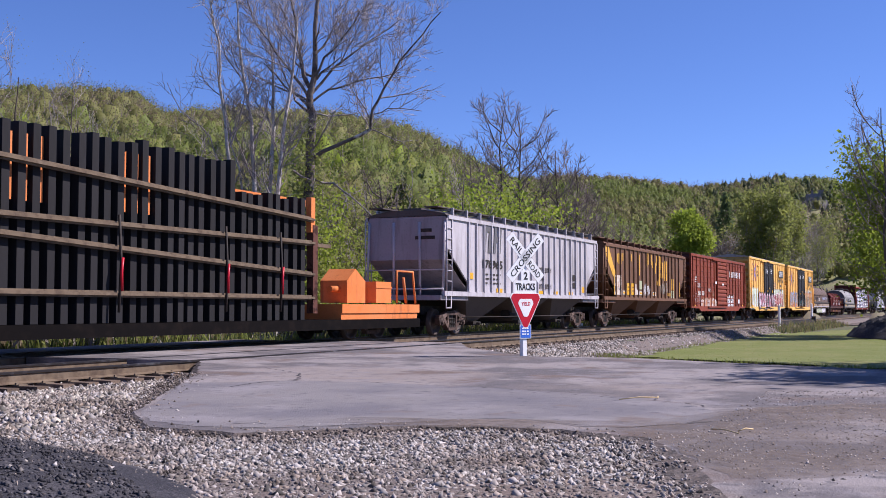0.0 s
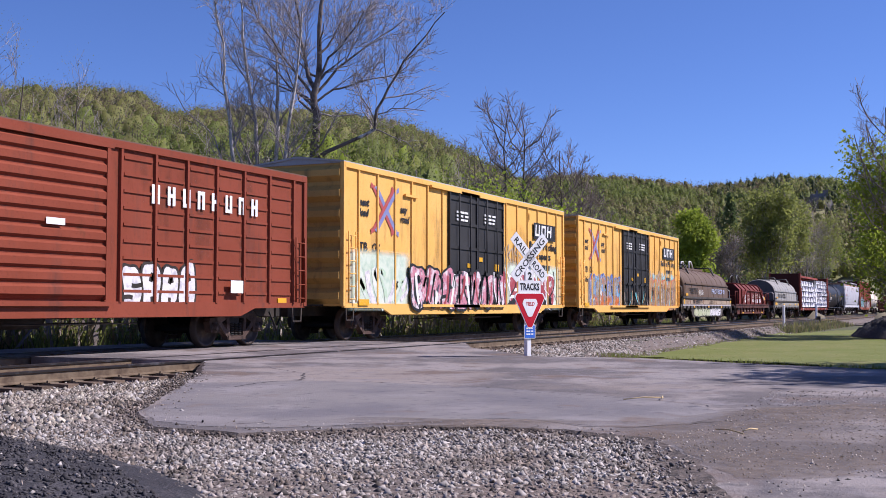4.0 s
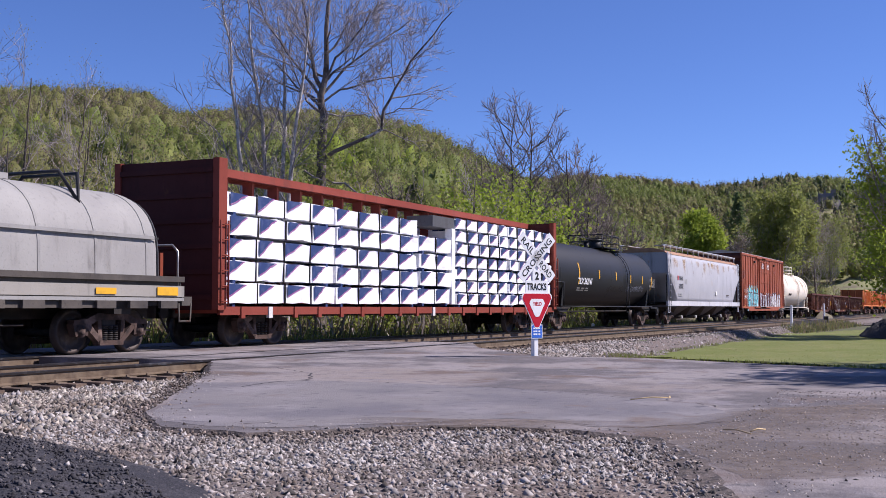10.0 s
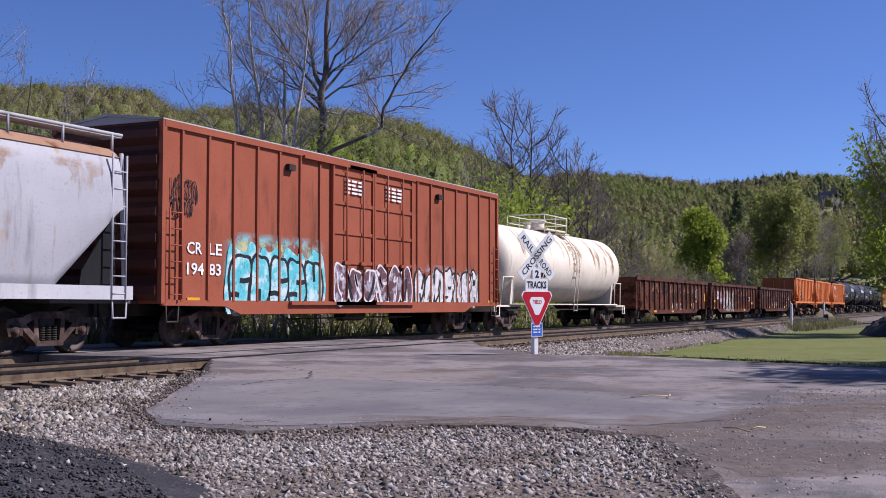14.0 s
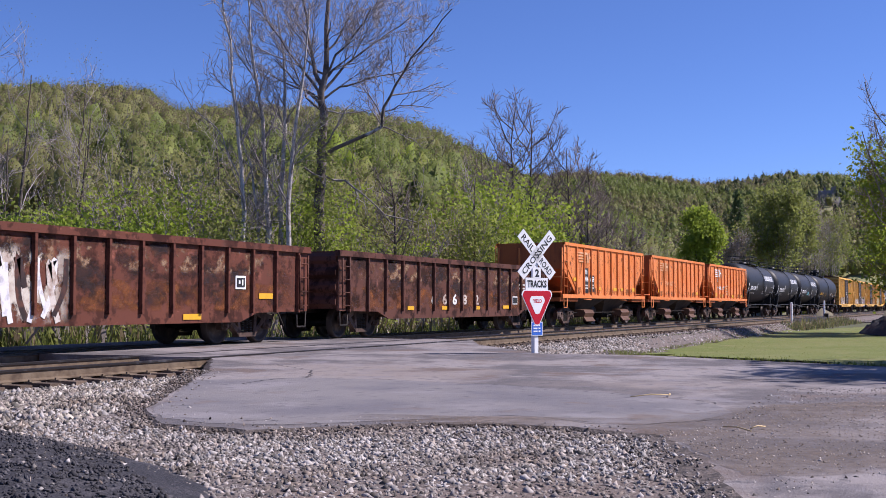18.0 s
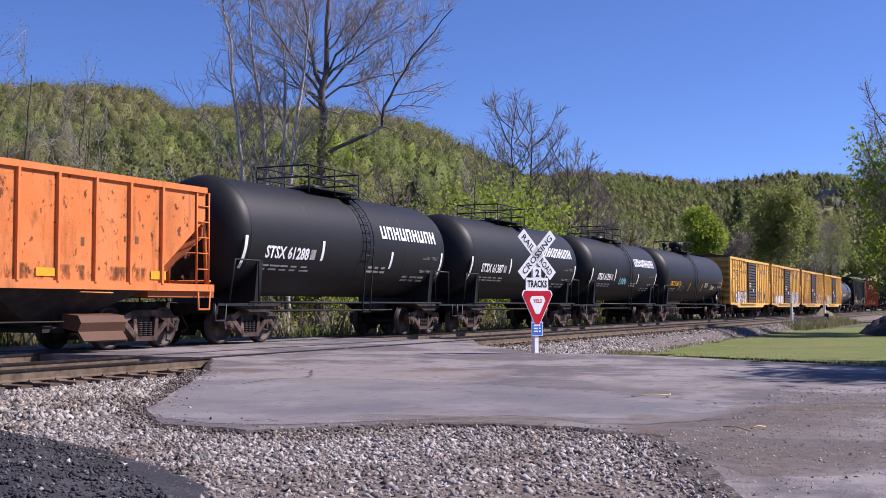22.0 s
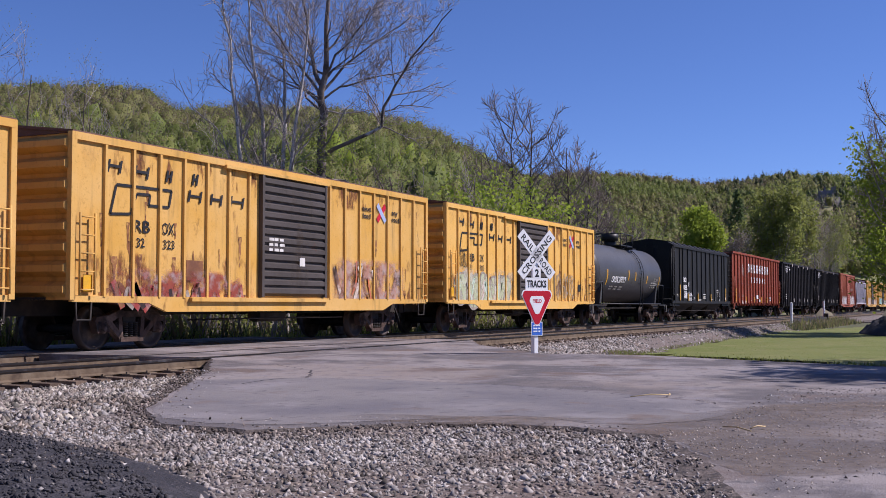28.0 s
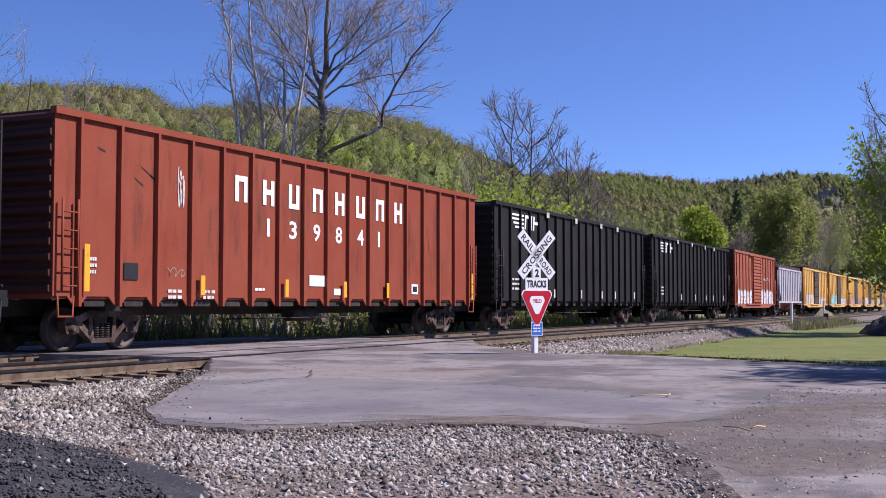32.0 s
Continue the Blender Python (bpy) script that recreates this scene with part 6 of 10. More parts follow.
def boxcar(ob, length, eave, floor, side, roof, ends, bays, doors, sill_drop=0.25, ridges=7, rungs=None, post_deep=0.06, peak=0.22, post_side=None, belly=True):
    """Steel boxcar. doors: rows (x0, x1, material, style); bays: spots of the side posts."""
    h, w = length / 2, 1.53
    body = part("side", Shape().box(-h, h, -w, -w + 0.06, floor, eave - 0.02), side, ob)
    part("side", Shape().box(-h, h, w - 0.06, w, floor, eave - 0.02), side, ob)
    part("floor", Shape().box(-h + 0.03, h - 0.03, -w + 0.05, w - 0.05, floor, floor + 0.08), side, ob)
    rf = Shape().extrude([(-w - 0.06, eave - 0.02), (-w - 0.05, eave + 0.03), (0, eave + peak), (w + 0.05, eave + 0.03), (w + 0.06, eave - 0.02), (0, eave + peak - 0.06)], "x", -h - 0.05, h + 0.05)
    top = part("roof", rf, roof, ob)
    seam = Shape().extrude([(-w - 0.03, eave + 0.035), (0, eave + peak + 0.03), (w + 0.03, eave + 0.035), (w, eave + 0.02), (0, eave + peak), (-w, eave + 0.02)], "x", -0.03, 0.03).mesh("roof_seam", roof)
    for i in range(1, 14):
        part("roof_seam", seam, None, top, at=(-h + length * i / 14, 0, 0))
    for k in (-1, 1):
        prof = corrugated(floor, eave - 0.02, ridges, k * (h - 0.04), 0.20, k) + [(k * (h - 0.10), eave - 0.02), (k * (h - 0.10), floor)]
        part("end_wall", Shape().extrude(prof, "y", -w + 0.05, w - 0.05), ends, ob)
        part("gable", Shape().extrude([(-w, eave - 0.02), (w, eave - 0.02), (0, eave + peak - 0.03)], "x", k * (h - 0.08), k * h), roof, ob)
        for y in (-w, w):
            part("corner_post", Shape().box(k * h - 0.07, k * h + 0.07, y - 0.06, y + 0.06, floor, eave), side, ob)
            ladder(ob, k * (h - 0.33), floor + 0.1, floor + (eave - floor) * 0.52, math.copysign(w + 0.12, y), post_side or side)
            stirrup(ob, k * (h - 0.35), floor, math.copysign(w + 0.02, y), M["steel_dark"])
    for y, s in ((-w, -1), (w, 1)):
        part("top_chord", Shape().box(-h, h, y - 0.065, y + 0.065, eave - 0.15, eave), side, ob)
        part("side_sill", Shape().extrude([(-h, floor + 0.08), (-h, floor - 0.04), (-h + 2.3, floor - 0.06), (-h + 2.9, floor - sill_drop), (h - 2.9, floor - sill_drop), (h - 2.3, floor - 0.06), (h, floor - 0.04), (h, floor + 0.08)], "y", y - 0.04, y + 0.04), side, ob)
    posts(ob, bays, floor + 0.06, eave - 0.13, post_side or side, 0.10, w, post_deep)
    for x0, x1, mat, style in doors:
        for s in (-1, 1):
            d, extra = Shape(), []
            if style == "plug":
                d.box(x0, x1, s * w, s * (w + 0.05), floor + 0.12, eave - 0.2)
                for i in range(5):
                    z = floor + 0.35 + (eave - floor - 0.75) * i / 4
                    extra.append(("door_rib", Shape().box(x0 + 0.06, x1 - 0.06, s * (w + 0.05), s * (w + 0.085), z - 0.05, z + 0.05)))
                extra += [("door_stile", Shape().box(a, a + 0.08, s * w, s * (w + 0.1), floor + 0.12, eave - 0.2)) for a in (x0 - 0.002, x1 - 0.078)]
            else:
                prof = [(s * (w + 0.02), floor + 0.12)]
                n = 11 if style == "ribbed" else 14
                for i in range(n):
                    a = floor + 0.14 + (eave - floor - 0.36) * i / n
                    b = (eave - floor - 0.36) / n
                    prof += [(s * (w + 0.05), a + b * 0.08), (s * (w + 0.11), a + b * 0.25), (s * (w + 0.11), a + b * 0.75), (s * (w + 0.05), a + b * 0.92)]
                prof += [(s * (w + 0.02), eave - 0.2)]
                d.extrude(prof, "x", x0 + 0.06, x1 - 0.06)
                extra += [("door_stile", Shape().box(a, a + 0.1, s * w, s * (w + 0.12), floor + 0.1, eave - 0.18)) for a in (x0, x1 - 0.1)]
            door = part("door", d, mat, ob, "sliding door" if style != "plug" else "plug door")
            for kind, piece in extra:
                part(kind, piece, mat, door)
            if style == "plug":
                for k in (0.3, 0.7):
                    x = x0 + (x1 - x0) * k
                    part("lock_rod", Shape().rod((x, s * (w + 0.13), floor + 0.1), (x, s * (w + 0.13), eave - 0.2), 0.025, 6).box(x - 0.16, x + 0.16, s * (w + 0.1), s * (w + 0.16), floor + 1.1, floor + 1.2), mat, door)
            part("door_track", Shape().box(min(x0 - (x1 - x0) * 0.9, -h * 0.2), x1 + 0.1, s * (w + 0.02), s * (w + 0.13), floor - 0.02, floor + 0.07), side, ob)
            part("door_track", Shape().box(x0 - 1.5, x1 + 0.1, s * (w + 0.02), s * (w + 0.13), eave - 0.2, eave - 0.12), side, ob)
    running_gear(ob, h - 2.35, h + 0.35)
    brake_gear(ob, 0.2)
    part("brake_wheel", swapped(Shape().lathe([(-0.02, 0.24), (0.0, 0.27), (0.02, 0.24), (0.0, 0.21), (-0.02, 0.24)], 16)), M["steel_dark"], ob, at=(-h - 0.15, 0.6, floor + 1.5)).rotation_euler.z = math.pi / 2
    part("end_platform", Shape().box(-h - 0.3, -h, -0.9, 0.9, floor, floor + 0.05).box(h, h + 0.3, -0.9, 0.9, floor, floor + 0.05), M["steel_dark"], ob)
    return body


def hopper(ob, length, top, side_low, side, ends, bays, chutes, roof=None, cut=1.9, cut_z=None, posts_at=(), post_mat=None, chute_mat=None, low=0.42, hood="flat", open_top=False, end_in=0.0, post_deep=0.07):
    """Hopper car with sloping ends; the sides are cut back over the trucks. chutes: centres of the discharge bays."""
    h, w = length / 2, 1.53
    cut_z = cut_z or side_low + 1.5
    outline = [(-h, top), (h, top), (h, cut_z), (h - cut, side_low + 0.35), (h - cut, side_low), (-h + cut, side_low), (-h + cut, side_low + 0.35), (-h, cut_z)]
    for s in (-1, 1):
        part("side", Shape().extrude(outline, "y", s * w, s * (w - 0.05)), side, ob)
        part("side_sill", Shape().box(-h - 0.3, h + 0.3, s * (w - 0.04), s * (w + 0.05), side_low - 0.14, side_low + 0.02), side if not open_top else (post_mat or side), ob)
        part("top_chord", Shape().box(-h, h, s * (w - 0.06), s * (w + 0.06), top - 0.12, top + 0.01), side, ob)
    for k in (-1, 1):
        part("end_wall", Shape().extrude([(k * h, top), (k * h, cut_z - 0.4), (k * (h - cut - 0.4), side_low - 0.1), (k * (h - cut - 0.34), side_low - 0.1), (k * (h - 0.06), cut_z - 0.4), (k * (h - 0.06), top)], "y", -w + 0.05, w - 0.05), ends, ob)
        for y in (-1.45, -0.5, 0.5, 1.45):
            part("end_post", Shape().rod((k * (h + 0.18 * (abs(y) > 1)), y, side_low - 0.1), (k * (h + 0.02), y, top - 0.2), 0.045, 6), post_mat or side, ob)
        part("end_rail", Shape().rod((k * (h + 0.15), -1.5, side_low + 0.75), (k * (h + 0.15), 1.5, side_low + 0.75), 0.022, 5).rod((k * (h + 0.25), -1.5, side_low + 0.1), (k * (h + 0.25), 1.5, side_low + 0.1), 0.03, 5), post_mat or side, ob)
        part("end_sill", Shape().box(k * (h - 1.9), k * (h + 0.42), -1.48, 1.48, side_low - 0.28, side_low - 0.12), ends, ob)
        for y in (-w - 0.03, w + 0.03):
            ladder(ob, k * (h - 0.12), side_low - 0.1, top - 0.1, y, post_mat or side, 0.44)
            stirrup(ob, k * (h - 0.05), side_low - 0.15, y, post_mat or side)
    for i, x in enumerate(chutes):
        span = (length - 2 * cut) / len(chutes) / 2 * 0.97
        part("hopper_bay", Shape().add([(x - span, -w + 0.08, side_low - 0.1), (x + span, -w + 0.08, side_low - 0.1), (x + span, w - 0.08, side_low - 0.1), (x - span, w - 0.08, side_low - 0.1), (x - 0.35, -0.7, low), (x + 0.35, -0.7, low), (x + 0.35, 0.7, low), (x - 0.35, 0.7, low)],
                                          [(0, 1, 5, 4), (1, 2, 6, 5), (2, 3, 7, 6), (3, 0, 4, 7), (4, 5, 6, 7), (3, 2, 1, 0)]), chute_mat or ends, ob)
        part("outlet", Shape().box(x - 0.3, x + 0.3, -0.95, 0.95, low - 0.1, low + 0.04).rod((x, -1.1, low - 0.03), (x, 1.1, low - 0.03), 0.06, 8), M["steel_dark"], ob)
    if posts_at:
        posts(ob, posts_at, side_low, top - 0.1, post_mat or side, 0.09, w, post_deep)
    if roof:
        rf = part("roof", Shape().extrude([(-w, top - 0.02), (-w * 0.93, top + 0.08), (-w * 0.4, top + 0.22), (w * 0.4, top + 0.22), (w * 0.93, top + 0.08), (w, top - 0.02)], "x", -h, h), roof, ob)
        walkway = Shape().box(-h - 0.3, h + 0.3, -1.32, -0.78, top + 0.27, top + 0.31).box(-h - 0.3, h + 0.3, 0.78, 1.32, top + 0.27, top + 0.31)
        for i in range(14):
            x = -h + length * (i + 0.5) / 14
            part("walkway_stand", Shape().box(x - 0.03, x + 0.03, -1.5, -1.36, top - 0.02, top + 0.3).box(x - 0.03, x + 0.03, -1.42, 1.42, top + 0.2, top + 0.27).box(x - 0.03, x + 0.03, 1.36, 1.5, top - 0.02, top + 0.3), post_mat or side, rf)
        part("running_board", walkway, roof, ob)
        for i in range(4):
            x = -h + length * (i + 0.5) / 4
            part("roof_hatch", Shape().box(x - 1.7, x + 1.7, -0.35, 0.35, top + 0.2, top + 0.32).rod((x - 1.2, -0.4, top + 0.34), (x - 1.2, 0.4, top + 0.34), 0.03).rod((x + 1.2, -0.4, top + 0.34), (x + 1.2, 0.4, top + 0.34), 0.03), roof, rf)
    running_gear(ob, h - 1.45, h + 0.75, sill=False)
    part("centre_sill", Shape().box(-h - 0.7, h + 0.7, -0.2, 0.2, 0.72, 1.02), M["steel_dark"], ob)
    brake_gear(ob, -0.5, h - 2.5)


def tank_car(ob, length, radius, axis, shell, stripe=None, stripes=(), ladder_x=0.3, cage=True, dome=True, rail_mat=None, platform=True, seams=3, cage_x=None, drum=None):
    """Tank car: domed shell on saddles, top fittings in a railing, side ladders and sill walkways."""
    h, r = length / 2, radius
    e = r * 0.52
    prof = [(-h, 0.0)] + [(-h + e * (1 - math.cos(a)), r * math.sin(a)) for a in [i * math.pi / 2 / 10 for i in range(1, 11)]]
    prof += [(-x, q) for x, q in reversed(prof)]
    shellpart = part("tank", Shape().lathe(prof, 48, (0, 0, axis)), shell, ob)
    rm = rail_mat or M["black"]
    for i in range(seams + 2):
        x = -h + e + (length - 2 * e) * i / (seams + 1)
        part("weld_band", Shape().lathe([(x - 0.03, r + 0.001), (x - 0.02, r + 0.004), (x + 0.02, r + 0.004), (x + 0.03, r + 0.001)], 48, (0, 0, axis)), shell, shellpart)
    for k in (-1, 1):
        x = k * (h - 1.35)
        part("saddle", Shape().extrude([(-1.25, 0.95), (1.25, 0.95), (1.38, axis - r * 0.25), (1.0, axis - r * 0.72), (0.0, axis - r - 0.02), (-1.0, axis - r * 0.72), (-1.38, axis - r * 0.25)], "x", x - 0.12, x + 0.12), shell, ob)
        part("end_platform", Shape().box(k * (h - 0.9), k * (h + 0.6), -1.4, 1.4, 0.93, 0.99).box(k * (h + 0.45), k * (h + 0.62), -1.4, 1.4, 0.75, 0.99), rm, ob)
        for y in (-1.42, 1.42):
            part("end_railing", Shape().path([(k * (h - 1.2), y, 0.98), (k * (h - 1.2), y, 2.05), (k * (h - 0.2), y, 2.05), (k * (h - 0.05), y * 0.95, 0.98)], 0.024), rm, ob)
        for y in (-1.4, 1.4):
            stirrup(ob, k * (h + 0.35), 0.98, y, rm)
        part("bolster_arm", Shape().extrude([(k * (h - 2.4), 1.0), (k * (h - 0.4), 1.0), (k * (h - 1.0), 0.78), (k * (h - 1.8), 0.78)], "y", -1.3, 1.3), M["steel_dark"], ob)
    for y in (-1, 1):
        part("side_rail", Shape().rod((-h + 0.8, y * 1.42, 1.02), (h - 0.8, y * 1.42, 1.02), 0.028, 6), rm, ob)
        part("brake_pipe", Shape().rod((-h + 1.5, y * 0.5, 0.8), (h - 1.5, y * 0.5, 0.8), 0.03, 5), M["steel_dark"], ob)
        a = radians(8)
        s = Shape()
        for off in (-0.22, 0.22):
            pts = [(ladder_x + off, y * 1.46, 0.72), (ladder_x + off, y * 1.47, 1.05)] + [(ladder_x + off, y * (r + 0.09) * math.cos(t), axis + (r + 0.09) * math.sin(t)) for t in [radians(q) for q in range(-12, 84, 12)]]
            s.path(pts, 0.02, 4)
        for t in range(-12, 80, 9):
            p = (y * (r + 0.09) * math.cos(radians(t)), axis + (r + 0.09) * math.sin(radians(t)))
            s.rod((ladder_x - 0.22, *p), (ladder_x + 0.22, *p), 0.015, 4)
        for z in (0.75, 1.0):
            s.rod((ladder_x - 0.22, y * 1.46, z), (ladder_x + 0.22, y * 1.46, z), 0.015, 4)
        part("ladder", s, rm, ob)
    z = axis + r
    if platform:
        p0, p1 = cage_x or (ladder_x - 1.9, ladder_x + 0.5)
        part("top_platform", Shape().box(p0, p1, -0.85, 0.85, z + 0.0, z + 0.05).box(ladder_x - 0.3, ladder_x + 0.3, -1.1, 1.1, z - 0.16, z - 0.1), rm, ob)
    if dome:
        part("manway", Shape().rod((ladder_x - 0.7, 0, z - 0.1), (ladder_x - 0.7, 0, z + 0.42), 0.3, 18).rod((ladder_x - 0.7, 0, z + 0.42), (ladder_x - 0.7, 0, z + 0.48), 0.36, 18), rm, ob)
        part("valve", Shape().rod((ladder_x - 1.5, 0.2, z - 0.1), (ladder_x - 1.5, 0.2, z + 0.3), 0.12, 10).rod((ladder_x - 1.5, 0.2, z + 0.3), (ladder_x - 1.5, 0.2, z + 0.34), 0.16, 10), rm, ob)
    if drum is not None:
        part("manway", Shape().rod((drum, 0, z - 0.1), (drum, 0, z + 0.32), 0.3, 20).rod((drum, 0, z + 0.3), (drum, 0, z + 0.66), 0.44, 24), rm, ob, "dark drum-shaped hatch cover")
        for x, y, tall, q in () if p1 - p0 < 3 else ((drum - 2.45, 0.1, 0.52, 0.15), (drum + 1.35, 0.1, 0.32, 0.13), (drum - 1.1, 0.35, 0.34, 0.12), (drum - 0.75, -0.2, 0.3, 0.1)):
            part("valve", Shape().rod((x, y, z - 0.2), (x, y, z + tall * 0.6), q * 0.6, 10).rod((x, y, z + tall * 0.6), (x, y, z + tall), q, 12), rm, ob)
    if cage:
        x0, x1 = cage_x or (ladder_x - 2.2, ladder_x + 0.6)
        for zz in (z + 0.62,) if drum else (z + 0.3, z + 0.62):
            cage_part = part("railing", Shape().path([(x0, -0.85, zz), (x1, -0.85, zz), (x1, 0.85, zz), (x0, 0.85, zz), (x0, -0.85, zz)], 0.026, 5), rm, ob)
        for x in (x0, (x0 + x1) / 2, x1):
            for y in (-0.85, 0.85):
                part("stanchion", Shape().rod((x, y, z - 0.15), (x, y, z + 0.62), 0.022, 4), rm, cage_part)
    for x, z0, z1 in stripes:
        a0, a1 = math.asin((z0 - axis) / r), math.asin((z1 - axis) / r)
        pts, n = [], 6
        for i in range(n + 1):
            a = a0 + (a1 - a0) * i / n
            pts += [(x - 0.06, -(r + 0.012) * math.cos(a), axis + (r + 0.012) * math.sin(a)), (x + 0.06, -(r + 0.012) * math.cos(a), axis + (r + 0.012) * math.sin(a))]
        part("reflective_stripe", Shape().add(pts, [(2 * i, 2 * i + 1, 2 * i + 3, 2 * i + 2) for i in range(n)]), stripe, ob)
    running_gear(ob, h - 1.35, h + 0.75, sill=False)
    part("centre_sill", Shape().box(h - 3.2, h + 0.7, -0.2, 0.2, 0.72, 1.0).box(-h - 0.7, -h + 3.2, -0.2, 0.2, 0.72, 1.0), M["steel_dark"], ob)
    return shellpart


def wrap(ob, axis, radius, out=0.012):
    """Bends flat lettering and markings round a tank's shell."""
    for o in ob.children:
        if o.name.split(".")[0] in ("lettering", "marking", "small_marking", "logo", "logo_block", "graffiti", "graffiti_outline", "rust_streak"):
            me = o.data
            v = np.empty(len(me.vertices) * 3)
            me.vertices.foreach_get("co", v)
            v = v.reshape(-1, 3)
            extra = np.where(v[:, 1] < -1.5555, 0.006, 0)
            a = (v[:, 2] - axis) / radius
            v[:, 1] = -(radius + out + extra) * np.cos(a)
            v[:, 2] = axis + (radius + out + extra) * np.sin(a)
            me.vertices.foreach_set("co", v.ravel())
            me.update()


def gondola(ob, length, top, side_low, side, post_n, end_mat=None, sill_in=2.3, load=None):
    h, w = length / 2, 1.5
    for s in (-1, 1):
        part("side", Shape().extrude([(-h, top), (h, top), (h, side_low + 0.25), (h - sill_in, side_low + 0.22), (h - sill_in - 0.7, side_low), (-h + sill_in + 0.7, side_low), (-h + sill_in, side_low + 0.22), (-h, side_low + 0.25)], "y", s * w, s * (w - 0.05)), side, ob)
        part("top_chord", Shape().box(-h - 0.05, h + 0.05, s * (w - 0.07), s * (w + 0.09), top - 0.14, top + 0.02), side, ob)
        for k in (-1, 1):
            ladder(ob, k * (h - 0.3), side_low + 0.3, top - 0.2, s * (w + 0.09), side, 0.4)
            stirrup(ob, k * (h - 0.3), side_low + 0.25, s * w, M["steel_dark"])
    posts(ob, [-h + length * (i + 0.5) / post_n for i in range(post_n)], side_low + 0.22, top - 0.12, side, 0.10, w, 0.08)
    part("floor", Shape().box(-h, h, -w + 0.04, w - 0.04, side_low + 0.4, side_low + 0.5), side, ob)
    for k in (-1, 1):
        prof = corrugated(side_low + 0.3, top, 4, k * (h - 0.02), 0.08, k) + [(k * (h - 0.1), top), (k * (h - 0.1), side_low + 0.3)]
        part("end_wall", Shape().extrude(prof, "y", -w + 0.05, w - 0.05), end_mat or side, ob)
    running_gear(ob, h - 2.1, h + 0.45)
    brake_gear(ob, 0.0)


# ---- the freight train, front to back ----
def spread(a, b, n):
    return [a + (b - a) * i / (n - 1) for i in range(n)]


def track_panel_car():
    ob = car("flatcar", "flatcar loaded with stacked track panels of black ties, orange end frames", "flatcar", 19.5)
    part("deck", Shape().box(-14.0, 14.0, -1.5, 1.5, 0.5, 0.62).box(-14.0, 14.0, -1.52, -1.42, 0.34, 0.61).box(-14.0, 14.0, 1.42, 1.52, 0.34, 0.61), M["sill_black"], ob, "rusty deck and side sills")
    orange = P["mow_orange"]
    for k in (-1, 1):
        part("end_platform", Shape().box(k * 9.0, k * 14.0, -1.5, 1.5, 0.80, 1.06).box(k * 9.0, k * 13.9, -1.46, 1.46, 0.62, 0.8), orange, ob, "orange end platform")
        for y in (-1.35, 1.35):
            part("bulkhead_post", Shape().box(k * 7.6 - 0.12, k * 7.6 + 0.12, y - 0.1, y + 0.1, 0.8, 3.2), P["gon_dark"], ob)
            part("rail_frame", Shape().box(k * 7.5 - 0.1, k * 7.5 + 0.1, y - 0.08, y + 0.08, 3.0, 3.95), orange, ob, "orange upright")
        part("winch", Shape().extrude([(k * 9.8, 1.1), (k * 9.8, 1.75), (k * 10.3, 2.1), (k * 10.9, 1.75), (k * 10.9, 1.1)], "y", -1.2, -0.3).rod((k * 9.3, -0.9, 1.5), (k * 9.9, -0.9, 1.5), 0.09, 10), orange, ob, "orange winch housing")
        part("tool_box", Shape().box(k * 11.4, k * 12.4, -1.3, -0.2, 1.1, 1.75).box(k * 11.38, k * 12.42, -1.32, -0.18, 1.55, 1.6), orange, ob, "orange steel tool box")
        part("end_railing", Shape().path([(k * 12.6, -1.4, 1.1), (k * 12.6, -1.4, 2.1), (k * 13.7, -1.4, 2.1), (k * 13.9, -1.4, 1.1)], 0.035).path([(k * 13.2, -1.42, 1.1), (k * 13.0, -1.42, 1.9)], 0.05).path([(k * 9.6, 1.3, 1.1), (k * 9.6, 1.3, 2.1), (k * 11.2, 1.3, 2.1), (k * 11.2, 1.3, 1.1)], 0.035), orange, ob, "orange hand railing")
    for x in (-3.2, -2.8, -2.39, 0.04, 0.445, 0.85):
        part("stake", Shape().box(x - 0.05, x + 0.05, -1.22, -1.12, 3.0, 4.3), orange, ob, "orange steel stake")
    part("top_rail", Shape().box(-7.8, 7.8, -1.0, -0.85, 3.74, 3.92), orange, ob, "orange top rail")
    running_gear(ob, 11.6, 14.4, sill=False)
    part("centre_sill", Shape().box(-14.3, 14.3, -0.25, 0.25, 0.7, 0.86), M["steel_dark"], ob)
    # light painted in: front ties a lit tone, rows behind blackened as shaded gaps
    tie_shaded = mottled("shaded_creosote", [(0.007, 0.0065, 0.007), ((0.014, 0.012, 0.012), (5, 5, 1), 0.45, 0.7)], rough=0.7, spread=0.3, bump=0.3)
    face = mottled("sunlit_tie", [(0.013, 0.012, 0.0135), ((0.007, 0.0065, 0.0075), (6, 6, 1.2), 0.45, 0.7)], rough=0.8, spread=0.3)
    r = random.Random(3)
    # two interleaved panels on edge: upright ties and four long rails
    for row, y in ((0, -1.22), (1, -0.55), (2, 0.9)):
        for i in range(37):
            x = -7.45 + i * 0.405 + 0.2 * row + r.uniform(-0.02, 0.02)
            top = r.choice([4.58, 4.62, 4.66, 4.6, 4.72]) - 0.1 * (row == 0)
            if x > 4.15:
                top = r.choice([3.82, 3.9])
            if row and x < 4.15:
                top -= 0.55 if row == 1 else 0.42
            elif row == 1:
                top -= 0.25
            me = Shape().box(-0.1, 0.1, -0.11, 0.11, 0.63, top).mesh("tie", tie_shaded if row else face)
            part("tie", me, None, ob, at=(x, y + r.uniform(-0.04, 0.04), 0))
